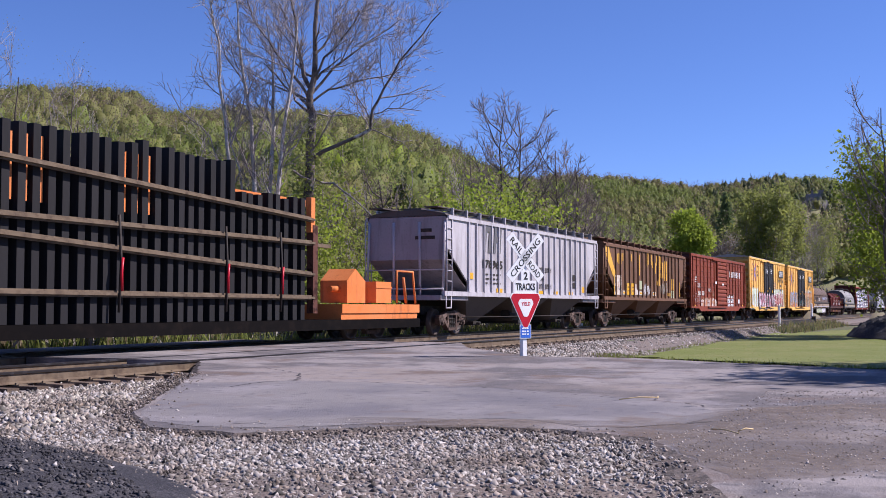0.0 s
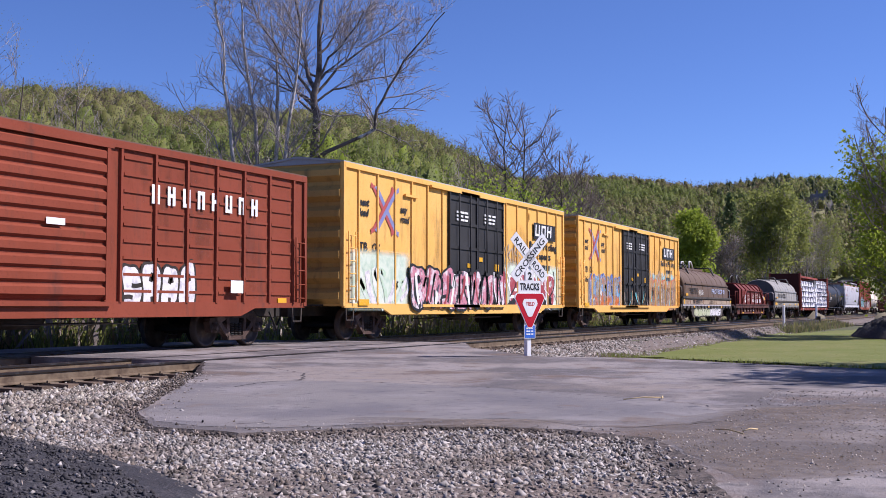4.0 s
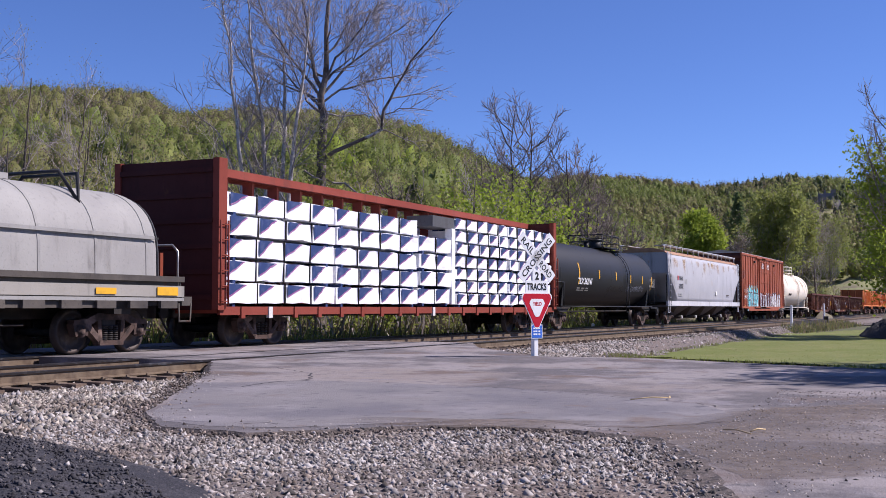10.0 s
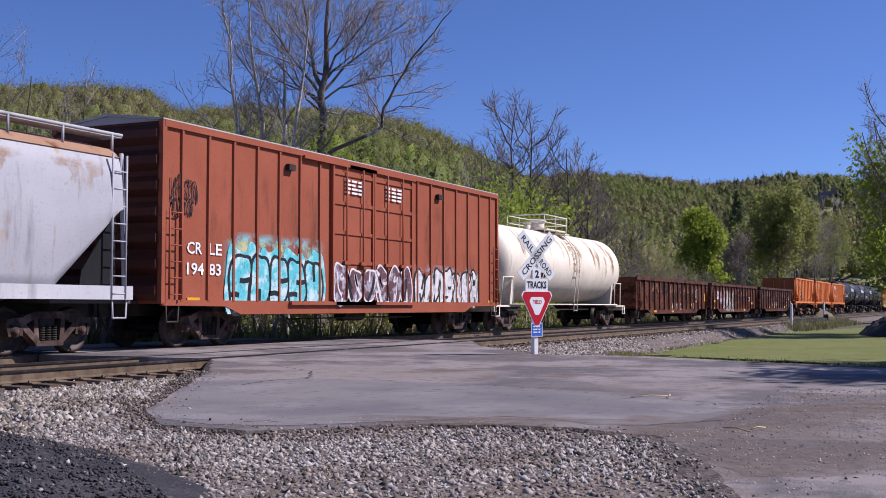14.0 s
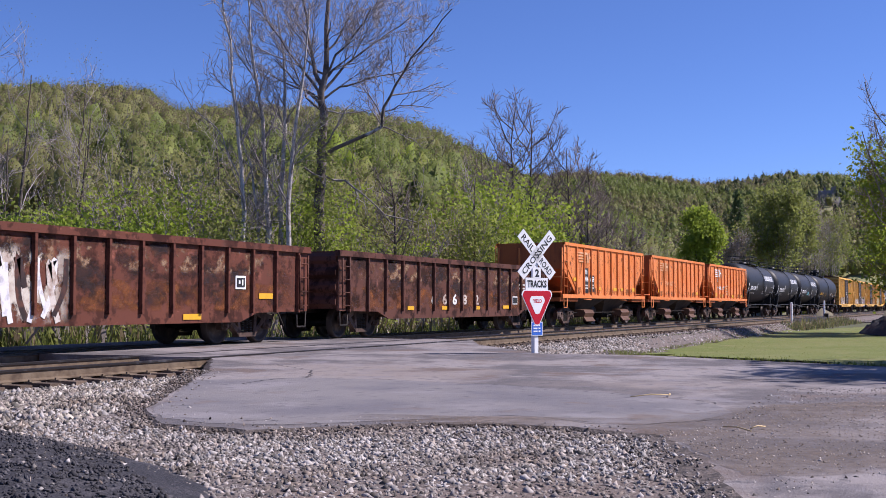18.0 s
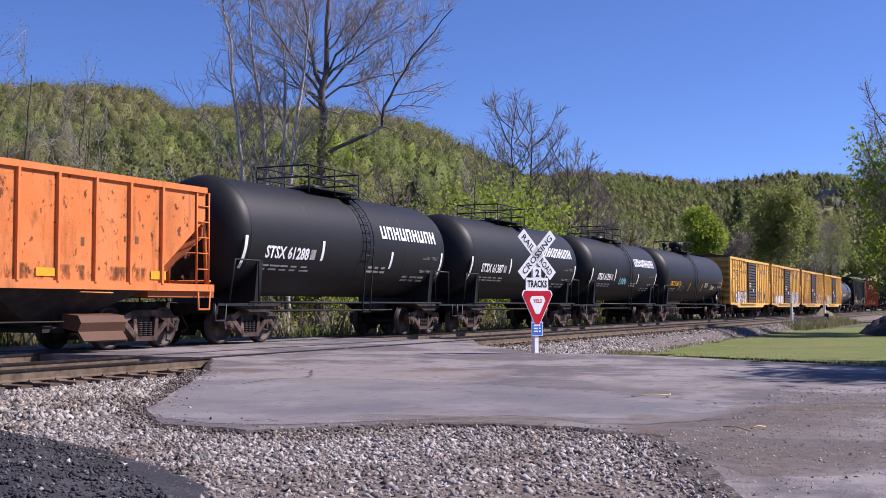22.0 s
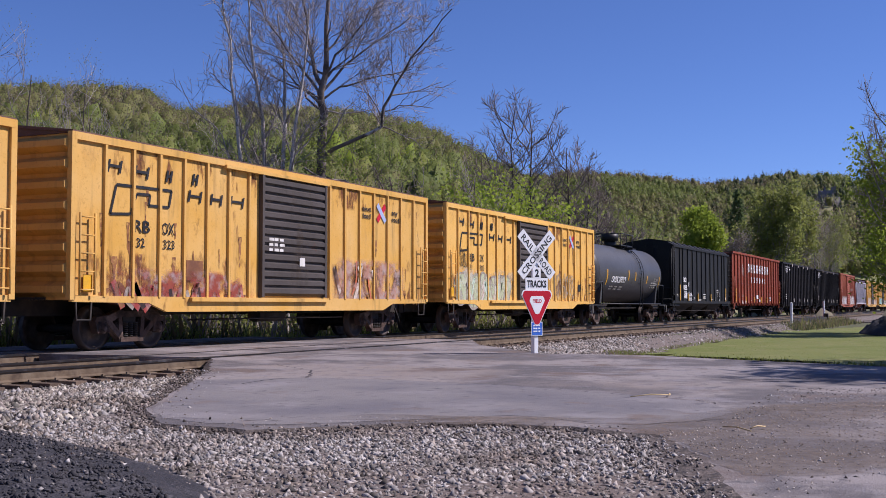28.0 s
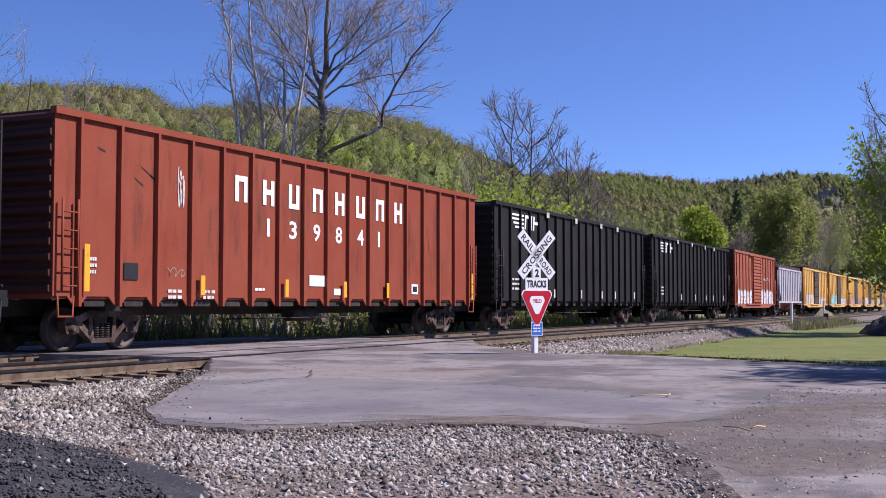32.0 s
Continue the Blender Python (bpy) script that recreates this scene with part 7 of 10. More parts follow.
    for z, slope in ((1.237, -0.0016), (2.18, -0.0431), (2.697, 0.0013), (3.635, -0.0388)):
        part("panel_rail", Shape().extrude([(-7.7, z - 0.07 - slope * 7.7), (7.55, z - 0.07 + slope * 7.55), (7.55, z + 0.07 + slope * 7.55), (-7.7, z + 0.07 - slope * 7.7)], "y", -1.42, -1.36), M["rail_web"], ob, "rust-brown rail of a track panel")
        part("panel_rail", Shape().extrude([(-7.7, z - 0.03 - slope * 7.7), (7.55, z - 0.03 + slope * 7.55), (7.55, z + 0.03 + slope * 7.55), (-7.7, z + 0.03 - slope * 7.7)], "y", -1.48, -1.42), M["rail_web"], ob, "rust-brown rail of a track panel")
    part("panel_rail", Shape().box(6.0, 9.2, -1.0, -0.9, 2.66, 2.76), M["rail_web"], ob, "rust-brown rail end")
    for x in (-4.5, -0.4, 3.4, 5.8):
        part("chain", Shape().path([(x, -1.5, 0.85), (x + 0.05, -1.5, 1.9), (x, -1.48, 2.9)], 0.03, 4), M["steel_dark"], ob, "binding chain")
        part("binder", Shape().path([(x + 0.06, -1.52, 1.3), (x + 0.02, -1.54, 1.7), (x + 0.08, -1.52, 2.0)], 0.035, 5), M["sign_red"], ob, "red chain binder")


def ribbed_hopper_nw():
    ob = car("covered_hopper", "light grey ribbed covered hopper car with dirty ends", "hopper car", 44.1)
    hopper(ob, 17.0, 4.1, 1.5, P["nw_grey"], P["nw_grime"], (), [-4.6, 0, 4.6], roof=P["nw_end"], cut=1.75, posts_at=spread(-6.75, 6.75, 20), post_mat=P["nw_grey"], chute_mat=P["nw_end"])
    return ob


def ribbed_hopper_itc():
    ob = car("covered_hopper", "brown ribbed covered hopper car with patchy yellow repaint", "hopper car", 62.6)
    hopper(ob, 17.0, 4.1, 1.5, P["itc_brown"], P["itc_brown"], (), [-4.6, 0, 4.6], roof=P["itc_brown"], cut=1.75, posts_at=spread(-6.75, 6.75, 17), post_mat=P["itc_brown"], chute_mat=P["itc_brown"])
    return ob


def boxcar_sou():
    ob = car("boxcar", "dark red ribbed boxcar with corrugated door and faded graffiti", "boxcar", 82.2)
    b = [x for x in spread(-8.9, 8.9, 17) if not (-1.7 < x < 2.0)]
    boxcar(ob, 18.9, 4.42, 1.0, P["boxcar_red"], P["roof_rust"], P["end_red_shaded"], b, [(-1.5, 1.8, P["boxcar_red"], "ribbed")])
    for s in (-1, 1):
        for a, c in zip(spread(-8.9, 8.9, 17), spread(-8.9, 8.9, 17)[1:]):
            if not (-1.9 < (a + c) / 2 < 2.2):
                for z in spread(1.3, 4.1, 9):
                    part("side_rib", Shape().box(a + 0.1, c - 0.1, s * 1.53, s * 1.56, z - 0.03, z + 0.03), P["boxcar_red"], ob)
    return ob


def boxcar_ttx(middle, marks):
    ob = car("boxcar", "yellow high boxcar with double black plug doors and graffiti", "boxcar", middle)
    b = [x for x in spread(-8.6, 8.6, 16) if not (-2.6 < x < 2.6)]
    boxcar(ob, 18.9, 5.08, 1.0, P["ttx_yellow"], P["roof_grey"], P["end_yellow_shaded"], b, [(-2.4, -0.02, P["door_black"], "plug"), (0.02, 2.45, P["door_black"], "plug")], post_deep=0.05)
    marks(ob)
    return ob


def coil_hood(ob, length, z0, top, mat, bands=9, half=1.45):
    """Rounded removable hood with domed ends."""
    n, pts, h = 20, [], length / 2
    rows = [(-h, 0.0), (-h, 0.92), (-h + 0.06, 0.98), (-h + 0.2, 1.0), (h - 0.2, 1.0), (h - 0.06, 0.98), (h, 0.92), (h, 0.0)]
    s = Shape()
    for x, k in rows:
        for i in range(n + 1):
            a = math.pi * i / n
            y, z = -math.cos(a), math.sin(a)
            z = min(1.0, abs(z) ** 0.62)
            pts.append((x, y * half * (k if k else 0.001), z0 + (top - z0) * z * (k if k else 0.001)))
    s.add(pts, [(j * (n + 1) + i, (j + 1) * (n + 1) + i, (j + 1) * (n + 1) + i + 1, j * (n + 1) + i + 1) for j in range(len(rows) - 1) for i in range(n)], True)
    hood = part("hood", s, mat, ob, "rounded steel coil hood")
    band = Shape()
    arc = [(-math.cos(math.pi * i / n) * (half + 0.012), z0 + (top + 0.012 - z0) * max(0, math.sin(math.pi * i / n)) ** 0.62) for i in range(n + 1)]
    inner = [(y * 0.985, z0 + (z - z0) * 0.985) for y, z in arc]
    me = Shape().extrude(arc + inner[::-1], "x", -0.035, 0.035).mesh("hood_band", mat)
    for i in range(bands):
        part("hood_band", me, None, hood, at=(-h + 0.4 + (length - 0.8) * i / (bands - 1), 0, 0))
    part("hood_rib", Shape().box(-h + 0.2, h - 0.2, -half - 0.03, -half + 0.02, z0 + (top - z0) * 0.42, z0 + (top - z0) * 0.46).box(-h + 0.2, h - 0.2, half - 0.02, half + 0.03, z0 + (top - z0) * 0.42, z0 + (top - z0) * 0.46), mat, hood)
    return hood


def coil_car(middle, hood_len, deck, hood_mat, z0, top, belly, label, hoops=(), mid_hoop=True, band=None, slots=None):
    ob = car("coil_car", label, "coil car", middle)
    h = 7.45
    for s in (-1, 1):
        part("side_sill", Shape().extrude([(-h, z0 - 0.02), (h, z0 - 0.02), (h, 1.12), (h - 2.2, 1.08)] + ([(h - 3.0, 0.40), (-h + 3.0, 0.40)] if belly else [(h - 2.6, 0.95), (-h + 2.6, 0.95)]) + [(-h + 2.2, 1.08), (-h, 1.12)], "y", s * 1.42, s * 1.36), deck, ob)
        part("side_rail", Shape().box(-h, h, s * 1.36, s * 1.52, z0 - 0.1, z0 + 0.02), deck, ob)
        part("lower_rail", Shape().box(-h, h, s * 1.36, s * 1.5, 1.10, 1.17), slots, ob)
        part("sill_band", Shape().box(-h, h, s * 1.42, s * 1.51, 1.19, z0 - 0.19), band, ob, "pale painted side sill")
        for x in spread(-h + 0.5, h - 0.5, 15):
            part("stake_pocket", Shape().box(x - 0.28, x + 0.28, s * 1.42, s * 1.5, 0.94, 1.10), deck, ob)
    part("floor", Shape().box(-h, h, -1.4, 1.4, 1.0, 1.1), M["steel_dark"], ob)
    part("end_sill", Shape().box(-h - 0.35, -h, -1.45, 1.45, 1.0, 1.2).box(h, h + 0.35, -1.45, 1.45, 1.0, 1.2), deck, ob)
    hood = coil_hood(ob, hood_len, z0 + 0.02, top, hood_mat)
    for x in hoops:
        part("lifting_bracket", Shape().path([(x, -1.05, top - 0.42), (x - 0.26, -0.75, top + 0.22), (x - 0.26, 0.75, top + 0.22), (x, 1.05, top - 0.42), (x + 0.26, 0.75, top + 0.22), (x + 0.26, -0.75, top + 0.22), (x, -1.05, top - 0.42)], 0.04), M["black"], hood, "black lifting bracket")
    part("top_walkway", Shape().box(-2.6, 3.4, -0.34, 0.34, top - 0.02, top + 0.10), hood_mat, hood, "flat ridge plank on the hood")
    if mid_hoop:
        part("lifting_bail", Shape().path([(-0.5, -0.3, top), (-0.35, -0.25, top + 0.55), (0.2, -0.25, top + 0.55), (0.8, -0.3, top - 0.02)], 0.05).path([(-0.5, 0.3, top), (-0.35, 0.25, top + 0.55), (0.2, 0.25, top + 0.55), (0.8, 0.3, top - 0.02)], 0.05), M["off_white"], hood, "pale lifting bail")
    for k in (-1, 1):
        part("end_railing", Shape().path([(k * (h - 0.1), -1.4, 1.2), (k * (h - 0.1), -1.4, 2.2), (k * (h - 0.1), -1.25, 2.35), (k * (h - 0.1), 1.25, 2.35), (k * (h - 0.1), 1.4, 2.2), (k * (h - 0.1), 1.4, 1.2)], 0.026), M["bright_steel"], ob)
        part("brake_stand", Shape().box(k * (h + 0.1), k * (h + 0.2), -0.75, -0.62, 1.1, 2.2).box(k * (h + 0.1), k * (h + 0.2), -0.25, -0.12, 1.1, 2.2), P["boxcar_red"], ob, "rusty brake stand post")
        stirrup(ob, k * (h + 0.1), 1.05, -1.45, deck)
    running_gear(ob, 5.6, h + 0.7)
    brake_gear(ob, 0)
    return ob


def shield_car():
    ob = car("coil_car", "dark red coil car with an angular hood and black lifting frame", "coil car", 159.4)
    red = P["coil_red"]
    h = 7.45
    for s in (-1, 1):
        part("side_sill", Shape().box(-h, h, s * 1.40, s * 1.46, 0.98, 1.18), P["gon_dark"], ob)
        part("sill_cap", Shape().box(-h, h, s * 1.34, s * 1.5, 1.18, 1.26), P["gon_dark"], ob)
        part("lower_chord", Shape().box(-h + 2.5, h - 2.5, s * 1.3, s * 1.42, 0.52, 0.66), P["gon_brown"], ob)
        part("sill_web", Shape().box(-h + 1.4, h - 1.4, s * 1.26, s * 1.30, 0.5, 1.0), P["gon_brown"], ob, "rust-brown side web")
        for x in spread(-h + 2.6, h - 2.6, 9):
            part("sill_stay", Shape().box(x - 0.04, x + 0.04, s * 1.32, s * 1.42, 0.6, 1.0), P["gon_dark"], ob)
    part("floor", Shape().box(-h - 0.3, h + 0.3, -1.4, 1.4, 1.0, 1.12), M["steel_dark"], ob)
    k = 5.75
    s = Shape()
    low, mid, top = 1.27, 2.35, 2.78
    prof = [(-1.42, low), (-1.42, mid), (-1.0, top), (1.0, top), (1.42, mid), (1.42, low)]
    n = len(prof)
    pts = [(-k, y, z) for y, z in prof] + [(-k + 0.6 + 0 * z, y, z) for y, z in prof] + [(k - 1.5, y, z) for y, z in prof] + [(k, y, low + (z - low) * 0.42) for y, z in prof]
    faces = [(j * n + i, j * n + (i + 1) % n, (j + 1) * n + (i + 1) % n, (j + 1) * n + i) for j in range(3) for i in range(n)] + [tuple(range(n)), tuple(range(3 * n, 4 * n))]
    hood = part("hood", Shape().add(pts, faces), red, ob, "dark red angular coil hood with white stencils")
    # thin dark sheet that paints shade onto the hood's left end
    part("hood_end", Shape().extrude([(y * 0.985, z) for y, z in prof], "x", -k - 0.02, -k - 0.004), P["shaded_maroon"], hood, "hood end sheet darkened to look shaded")
    for x in spread(-k + 0.9, k - 1.6, 6):
        part("hood_stay", Shape().path([(x, -1.46, low), (x, -1.46, mid), (x, -1.02, top + 0.05), (x, 1.02, top + 0.05), (x, 1.46, mid), (x, 1.46, low)], 0.055, 4), red, hood)
    part("hood_brace", Shape().rod((-k + 0.9, -1.48, low + 0.1), (-k + 2.6, -1.48, mid), 0.07, 4).rod((k - 3.2, -1.48, mid + 0.3), (k - 0.9, -1.48, low + 0.1), 0.07, 4).rod((-k + 2.4, -1.48, mid - 0.05), (k - 2.6, -1.48, mid - 0.05), 0.05, 4), red, hood)
    part("lifting_frame", Shape().path([(-1.0, -0.4, top), (-0.45, -0.2, top + 0.75), (0.15, -0.2, top + 0.75), (0.8, -0.4, top)], 0.06).path([(-1.0, 0.4, top), (-0.45, 0.2, top + 0.75), (0.15, 0.2, top + 0.75), (0.8, 0.4, top)], 0.06).rod((-0.15, -0.2, top + 0.75), (-0.15, -0.3, top), 0.05, 5), M["black"], hood, "black lifting frame")
    for e in (-1, 1):
        part("end_railing", Shape().path([(e * (h - 0.9), -1.45, 1.2), (e * (h - 0.9), -1.45, 2.2), (e * h, -1.45, 2.2), (e * h, -1.45, 1.2)], 0.03).path([(e * h, -1.45, 1.9), (e * h, 1.45, 1.9)], 0.03), P["coil_red"], ob)
        stirrup(ob, e * (h + 0.05), 1.05, -1.45, M["steel_dark"])
    running_gear(ob, 5.6, h + 0.7)
    brake_gear(ob, 0)
    return ob, hood


def centerbeam():
    ob = car("centerbeam_flatcar", "maroon centerbeam flatcar loaded with white wrapped lumber", "flatcar", 197.5)
    m = P["beam_maroon"]
    h, top = 11.5, 4.45
    part("deck", Shape().box(-h, h, -1.45, 1.45, 0.82, 0.98).box(-h, h, -1.5, -1.42, 0.78, 0.98).box(-h, h, 1.42, 1.5, 0.78, 0.98), m, ob)
    for k in (-1, 1):
        # the bulkhead's shade is put into its colour; corner posts keep plain maroon
        bulk = part("bulkhead", Shape().box(k * h - 0.12, k * h + 0.12, -1.4, 1.4, 0.9, top), P["shaded_maroon"], ob, "maroon end bulkhead with shade in its colour")
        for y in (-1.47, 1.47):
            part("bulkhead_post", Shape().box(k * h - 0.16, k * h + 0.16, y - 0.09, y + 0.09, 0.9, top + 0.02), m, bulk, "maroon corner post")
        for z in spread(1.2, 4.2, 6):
            part("bulkhead_rib", Shape().box(k * (h + 0.1), k * (h + 0.18), -1.38, 1.38, z - 0.06, z + 0.06), P["shaded_maroon"], bulk)
        ladder(ob, k * h, 1.0, 3.0, -1.62, m, 0.3)
    part("top_chord", Shape().box(-h, h, -0.36, 0.36, top - 0.1, top), m, ob)
    for y in (-0.39, 0.39):
        part("top_flange", Shape().box(-h, h, y - 0.05, y + 0.05, top - 0.2, top + 0.005), m, ob)
    for x in spread(-h + 0.9, h - 0.9, 19):
        part("centre_post", Shape().extrude([(-0.3, 0.98), (0.3, 0.98), (0.1, 2.4), (0.16, top - 0.2), (-0.16, top - 0.2), (-0.1, 2.4)], "x", x - 0.05, x + 0.05), m, ob)
        part("side_pocket", Shape().box(x - 0.08, x + 0.08, -1.53, -1.45, 0.7, 0.98).box(x - 0.08, x + 0.08, 1.45, 1.53, 0.7, 0.98), M["off_white"] if int(x * 7) % 5 == 0 else P["beam_maroon"], ob)
    running_gear(ob, 9.1, h + 0.6)
    # wrapped lumber: packs stacked on both sides of the beam, as cargo of its own parts
    r = random.Random(8)

    def pack(x0, x1, z0, z1):
        j = r.uniform(-0.05, 0.05)
        n, pts = max(2, round((x1 - x0) / 0.4)), []
        for i in range(n + 1):
            x, sag = x0 + 0.02 + (x1 - x0 - 0.04) * i / n, r.uniform(-0.045, 0.02)
            pts += [(x + r.uniform(-0.03, 0.03), -1.44 + j + r.uniform(-0.012, 0.02), z0 + r.uniform(-0.02, 0.03)), (x + r.uniform(-0.03, 0.03), -1.44 + j + r.uniform(-0.012, 0.03), z1 + sag), (x, -0.42, z1 + sag), (x, -0.42, z0)]
        s = Shape().add(pts, [(4 * i + a, 4 * i + b, 4 * i + 4 + b, 4 * i + 4 + a) for i in range(n) for a, b in ((0, 1), (1, 2), (2, 3), (3, 0))] + [(0, 1, 2, 3), tuple(4 * n + a for a in range(4))])
        p = part("lumber_pack", s, P["wrap_white"], ob, "lumber pack in white printed wrap")
        y = -1.456 + j
        n = max(1, round((x1 - x0) / (1.2 if z1 - z0 > 0.4 else 0.98)))
        for i in range(n):
            a = x0 + (x1 - x0) * i / n + r.uniform(0.0, 0.16)
            w, hh, deep = (x1 - x0) / n * r.uniform(0.42, 0.66), z1 - z0, r.uniform(0.55, 0.85)
            edge = [(a + w * (1 - k) ** 0.8, z1 - 0.01 - hh * (0.02 + deep * k ** 1.3) + r.uniform(-0.018, 0.018)) for k in (0, 0.2, 0.4, 0.6, 0.8, 1)]
            part("wrap_print", Shape().add([(a, y - 0.002, z1 - 0.01)] + [(p2, y - 0.002, q2) for p2, q2 in edge], [tuple(range(7))]), P["wrap_blue"], p, "dark blue swoosh print")
            line = Shape()
            ribbon(line, [(p2 + 0.02, q2 - 0.01) for p2, q2 in edge], 0.035, y - 0.004)
            part("wrap_line", line, P["wrap_pink"], p, "thin plum line along the print")
        for i in range(1, n):
            x = x0 + (x1 - x0) * i / n
            part("strap", Shape().box(x - 0.01, x + 0.01, y - 0.012, y + 0.03, z0 - 0.02, z1 + 0.01), M["steel_dark"], p)
        for xd in (x0 + 0.35, x1 - 0.35):
            part("dunnage", Shape().box(xd - 0.05, xd + 0.05, -1.42, -0.42, z0 - 0.09, z0), P["wrap_blue"], p)

    for level in range(5):
        z0 = 1.07 + level * 0.545
        for a, b in ((-11.2, -6.2), (-6.1, -1.0)):
            pack(a, b, z0, z0 + 0.47)
        if level < 4:
            pack(-0.95, 1.5, 1.1 + level * 0.56, 1.57 + level * 0.56)
    for level in range(7):
        z0 = 1.07 + level * 0.43
        for a, b in ((1.85, 6.6), (6.65, 11.25)):
            pack(a, b, z0, z0 + 0.37)
    part("loose_pack", Shape().box(0.15, 1.8, -1.4, -0.45, 3.62, 3.98), P["hood_grey"], ob, "grey wrapped pack on top of the load")
    part("wrap_fold", Shape().box(1.52, 1.78, -1.46, -1.2, 1.08, 3.62), P["wrap_white"], ob, "white loose fold of wrap")
    for a, b, zt in ((-11.2, 1.5, 3.7), (1.85, 11.2, 4.06)):
        part("lumber_pack", Shape().box(a, b, 0.42, 1.44, 1.0, zt), P["wrap_white"], ob, "lumber packs in white wrap")
    return ob


def pellet_hopper():
    ob = car("covered_hopper", "pale grey round-sided covered hopper with rust streaks", "hopper car", 238.1)
    h, low, top = 9.95, 1.2, 4.12
    n = 10
    prof = [(-1.50, low + 0.1)] + [(-1.50 - 0.09 * math.sin(math.pi * i / n), low + 0.1 + (top - low - 0.3) * i / n) for i in range(1, n)] + [(-1.44, top - 0.12), (-1.2, top + 0.06), (-0.6, top + 0.22), (0.6, top + 0.22), (1.2, top + 0.06), (1.44, top - 0.12)]
    prof += [(1.50 + 0.09 * math.sin(math.pi * i / n), low + 0.1 + (top - low - 0.3) * i / n) for i in range(n - 1, 0, -1)] + [(1.50, low + 0.1)]
    s = Shape()
    m = len(prof)
    rows = []
    for x, k in ((-h, 0), (-h + 1.9, 1), (h - 1.9, 1), (h, 0)):
        rows += [(x, y, z if k else max(z, low + 1.75)) for y, z in prof]
    s.add(rows, [(j * m + i, j * m + (i + 1) % m, (j + 1) * m + (i + 1) % m, (j + 1) * m + i) for j in range(3) for i in range(m)], True)
    s.add(rows[:m], [tuple(range(m))])
    s.add(rows[3 * m:], [tuple(range(m))])
    part("body", s, P["pellet_grey"], ob)
    part("roof", Shape().extrude([(-1.46, top - 0.1), (-1.22, top + 0.09), (-0.6, top + 0.25), (0.6, top + 0.25), (1.22, top + 0.09), (1.46, top - 0.1), (1.2, top), (-1.2, top)], "x", -h - 0.02, h + 0.02), P["pellet_roof"], ob, "rust-streaked roof")
    rail = Shape()
    for y in (-1.25, 1.25):
        rail.rod((-h - 0.3, y, top + 0.42), (h + 0.3, y, top + 0.42), 0.035, 5)
        for x in spread(-h, h, 15):
            rail.rod((x, y, top), (x, y, top + 0.42), 0.03, 5)
    part("running_board", rail.box(-h - 0.3, h + 0.3, -1.25, -0.75, top + 0.36, top + 0.39).box(-h - 0.3, h + 0.3, 0.75, 1.25, top + 0.36, top + 0.39), P["pellet_grey"], ob)
    for y in (-1.5, 1.5):
        part("side_sill", Shape().box(-h - 0.35, h + 0.35, y - 0.06, y + 0.06, low - 0.12, low + 0.16), P["sill_pale"], ob, "pale grey side sill")
        for k in (-1, 1):
            ladder(ob, k * (h - 0.1), low - 0.1, top - 0.05, y * 1.04, P["pellet_grey"])
            part("corner_post", Shape().rod((k * (h + 0.15), y, low - 0.1), (k * (h + 0.05), y * 0.97, top), 0.05, 5), P["pellet_grey"], ob)
            # black plate paints the shade of the open recess under the slope
            part("end_gusset", Shape().extrude([(k * h, low + 1.65), (k * (h - 0.25), low + 1.4), (k * (h - 1.0), low + 0.45), (k * (h - 1.05), low + 0.17), (k * h, low + 0.17)], "y", y * 0.9, y * 0.93), P["hopper_black"], ob, "black plate standing for the shaded recess over the truck")
            stirrup(ob, k * h, low - 0.1, y, P["pellet_grey"])
    for k in (-1, 1):
        part("end_sill", Shape().box(k * (h - 1.9), k * (h + 0.4), -1.45, 1.45, low - 0.2, low - 0.08), P["nw_end"], ob)
    for i, x in enumerate((-5.6, -1.9, 1.9, 5.6)):
        part("hopper_bay", Shape().add([(x - 1.75, -1.4, low), (x + 1.75, -1.4, low), (x + 1.75, 1.4, low), (x - 1.75, 1.4, low), (x - 0.3, -0.6, 0.45), (x + 0.3, -0.6, 0.45), (x + 0.3, 0.6, 0.45), (x - 0.3, 0.6, 0.45)], [(0, 1, 5, 4), (1, 2, 6, 5), (2, 3, 7, 6), (3, 0, 4, 7), (4, 5, 6, 7), (3, 2, 1, 0)]), P["nw_end"], ob)
        outlet = part("outlet", Shape().rod((x, -1.12, 0.42), (x, 1.12, 0.42), 0.09, 10), M["steel_dark"], ob, "dark outlet pipe")
        part("outlet_cap", Shape().rod((x, -1.2, 0.42), (x, -1.12, 0.42), 0.1, 12), M["off_white"], outlet, "pale pipe cap")
    running_gear(ob, h - 1.5, h + 0.8, sill=False)
    part("centre_sill", Shape().box(-h - 0.7, h + 0.7, -0.2, 0.2, 0.72, 1.02), M["steel_dark"], ob)
    return ob


def boxcar_crle():
    ob = car("boxcar", "red-brown high boxcar with plug doors and bright graffiti", "boxcar", 258.8)
    b = [x for x in spread(-8.8, 8.8, 19) if not (-2.5 < x < 2.65)]
    boxcar(ob, 18.9, 5.02, 1.0, P["crle_brown"], P["roof_grey"], P["end_red_shaded"], b, [(-2.35, -0.02, P["crle_brown"], "plug"), (0.02, 2.5, P["crle_brown"], "plug")], post_deep=0.05)
    return ob


def white_tank():
    ob = car("tank_car", "rust-stained white tank car with pale hatch railing", "tank car", 276.8)
    tank_car(ob, 15.6, 1.53, 2.68, P["tank_white"], ladder_x=0.6, rail_mat=P["tank_white"])
    return ob


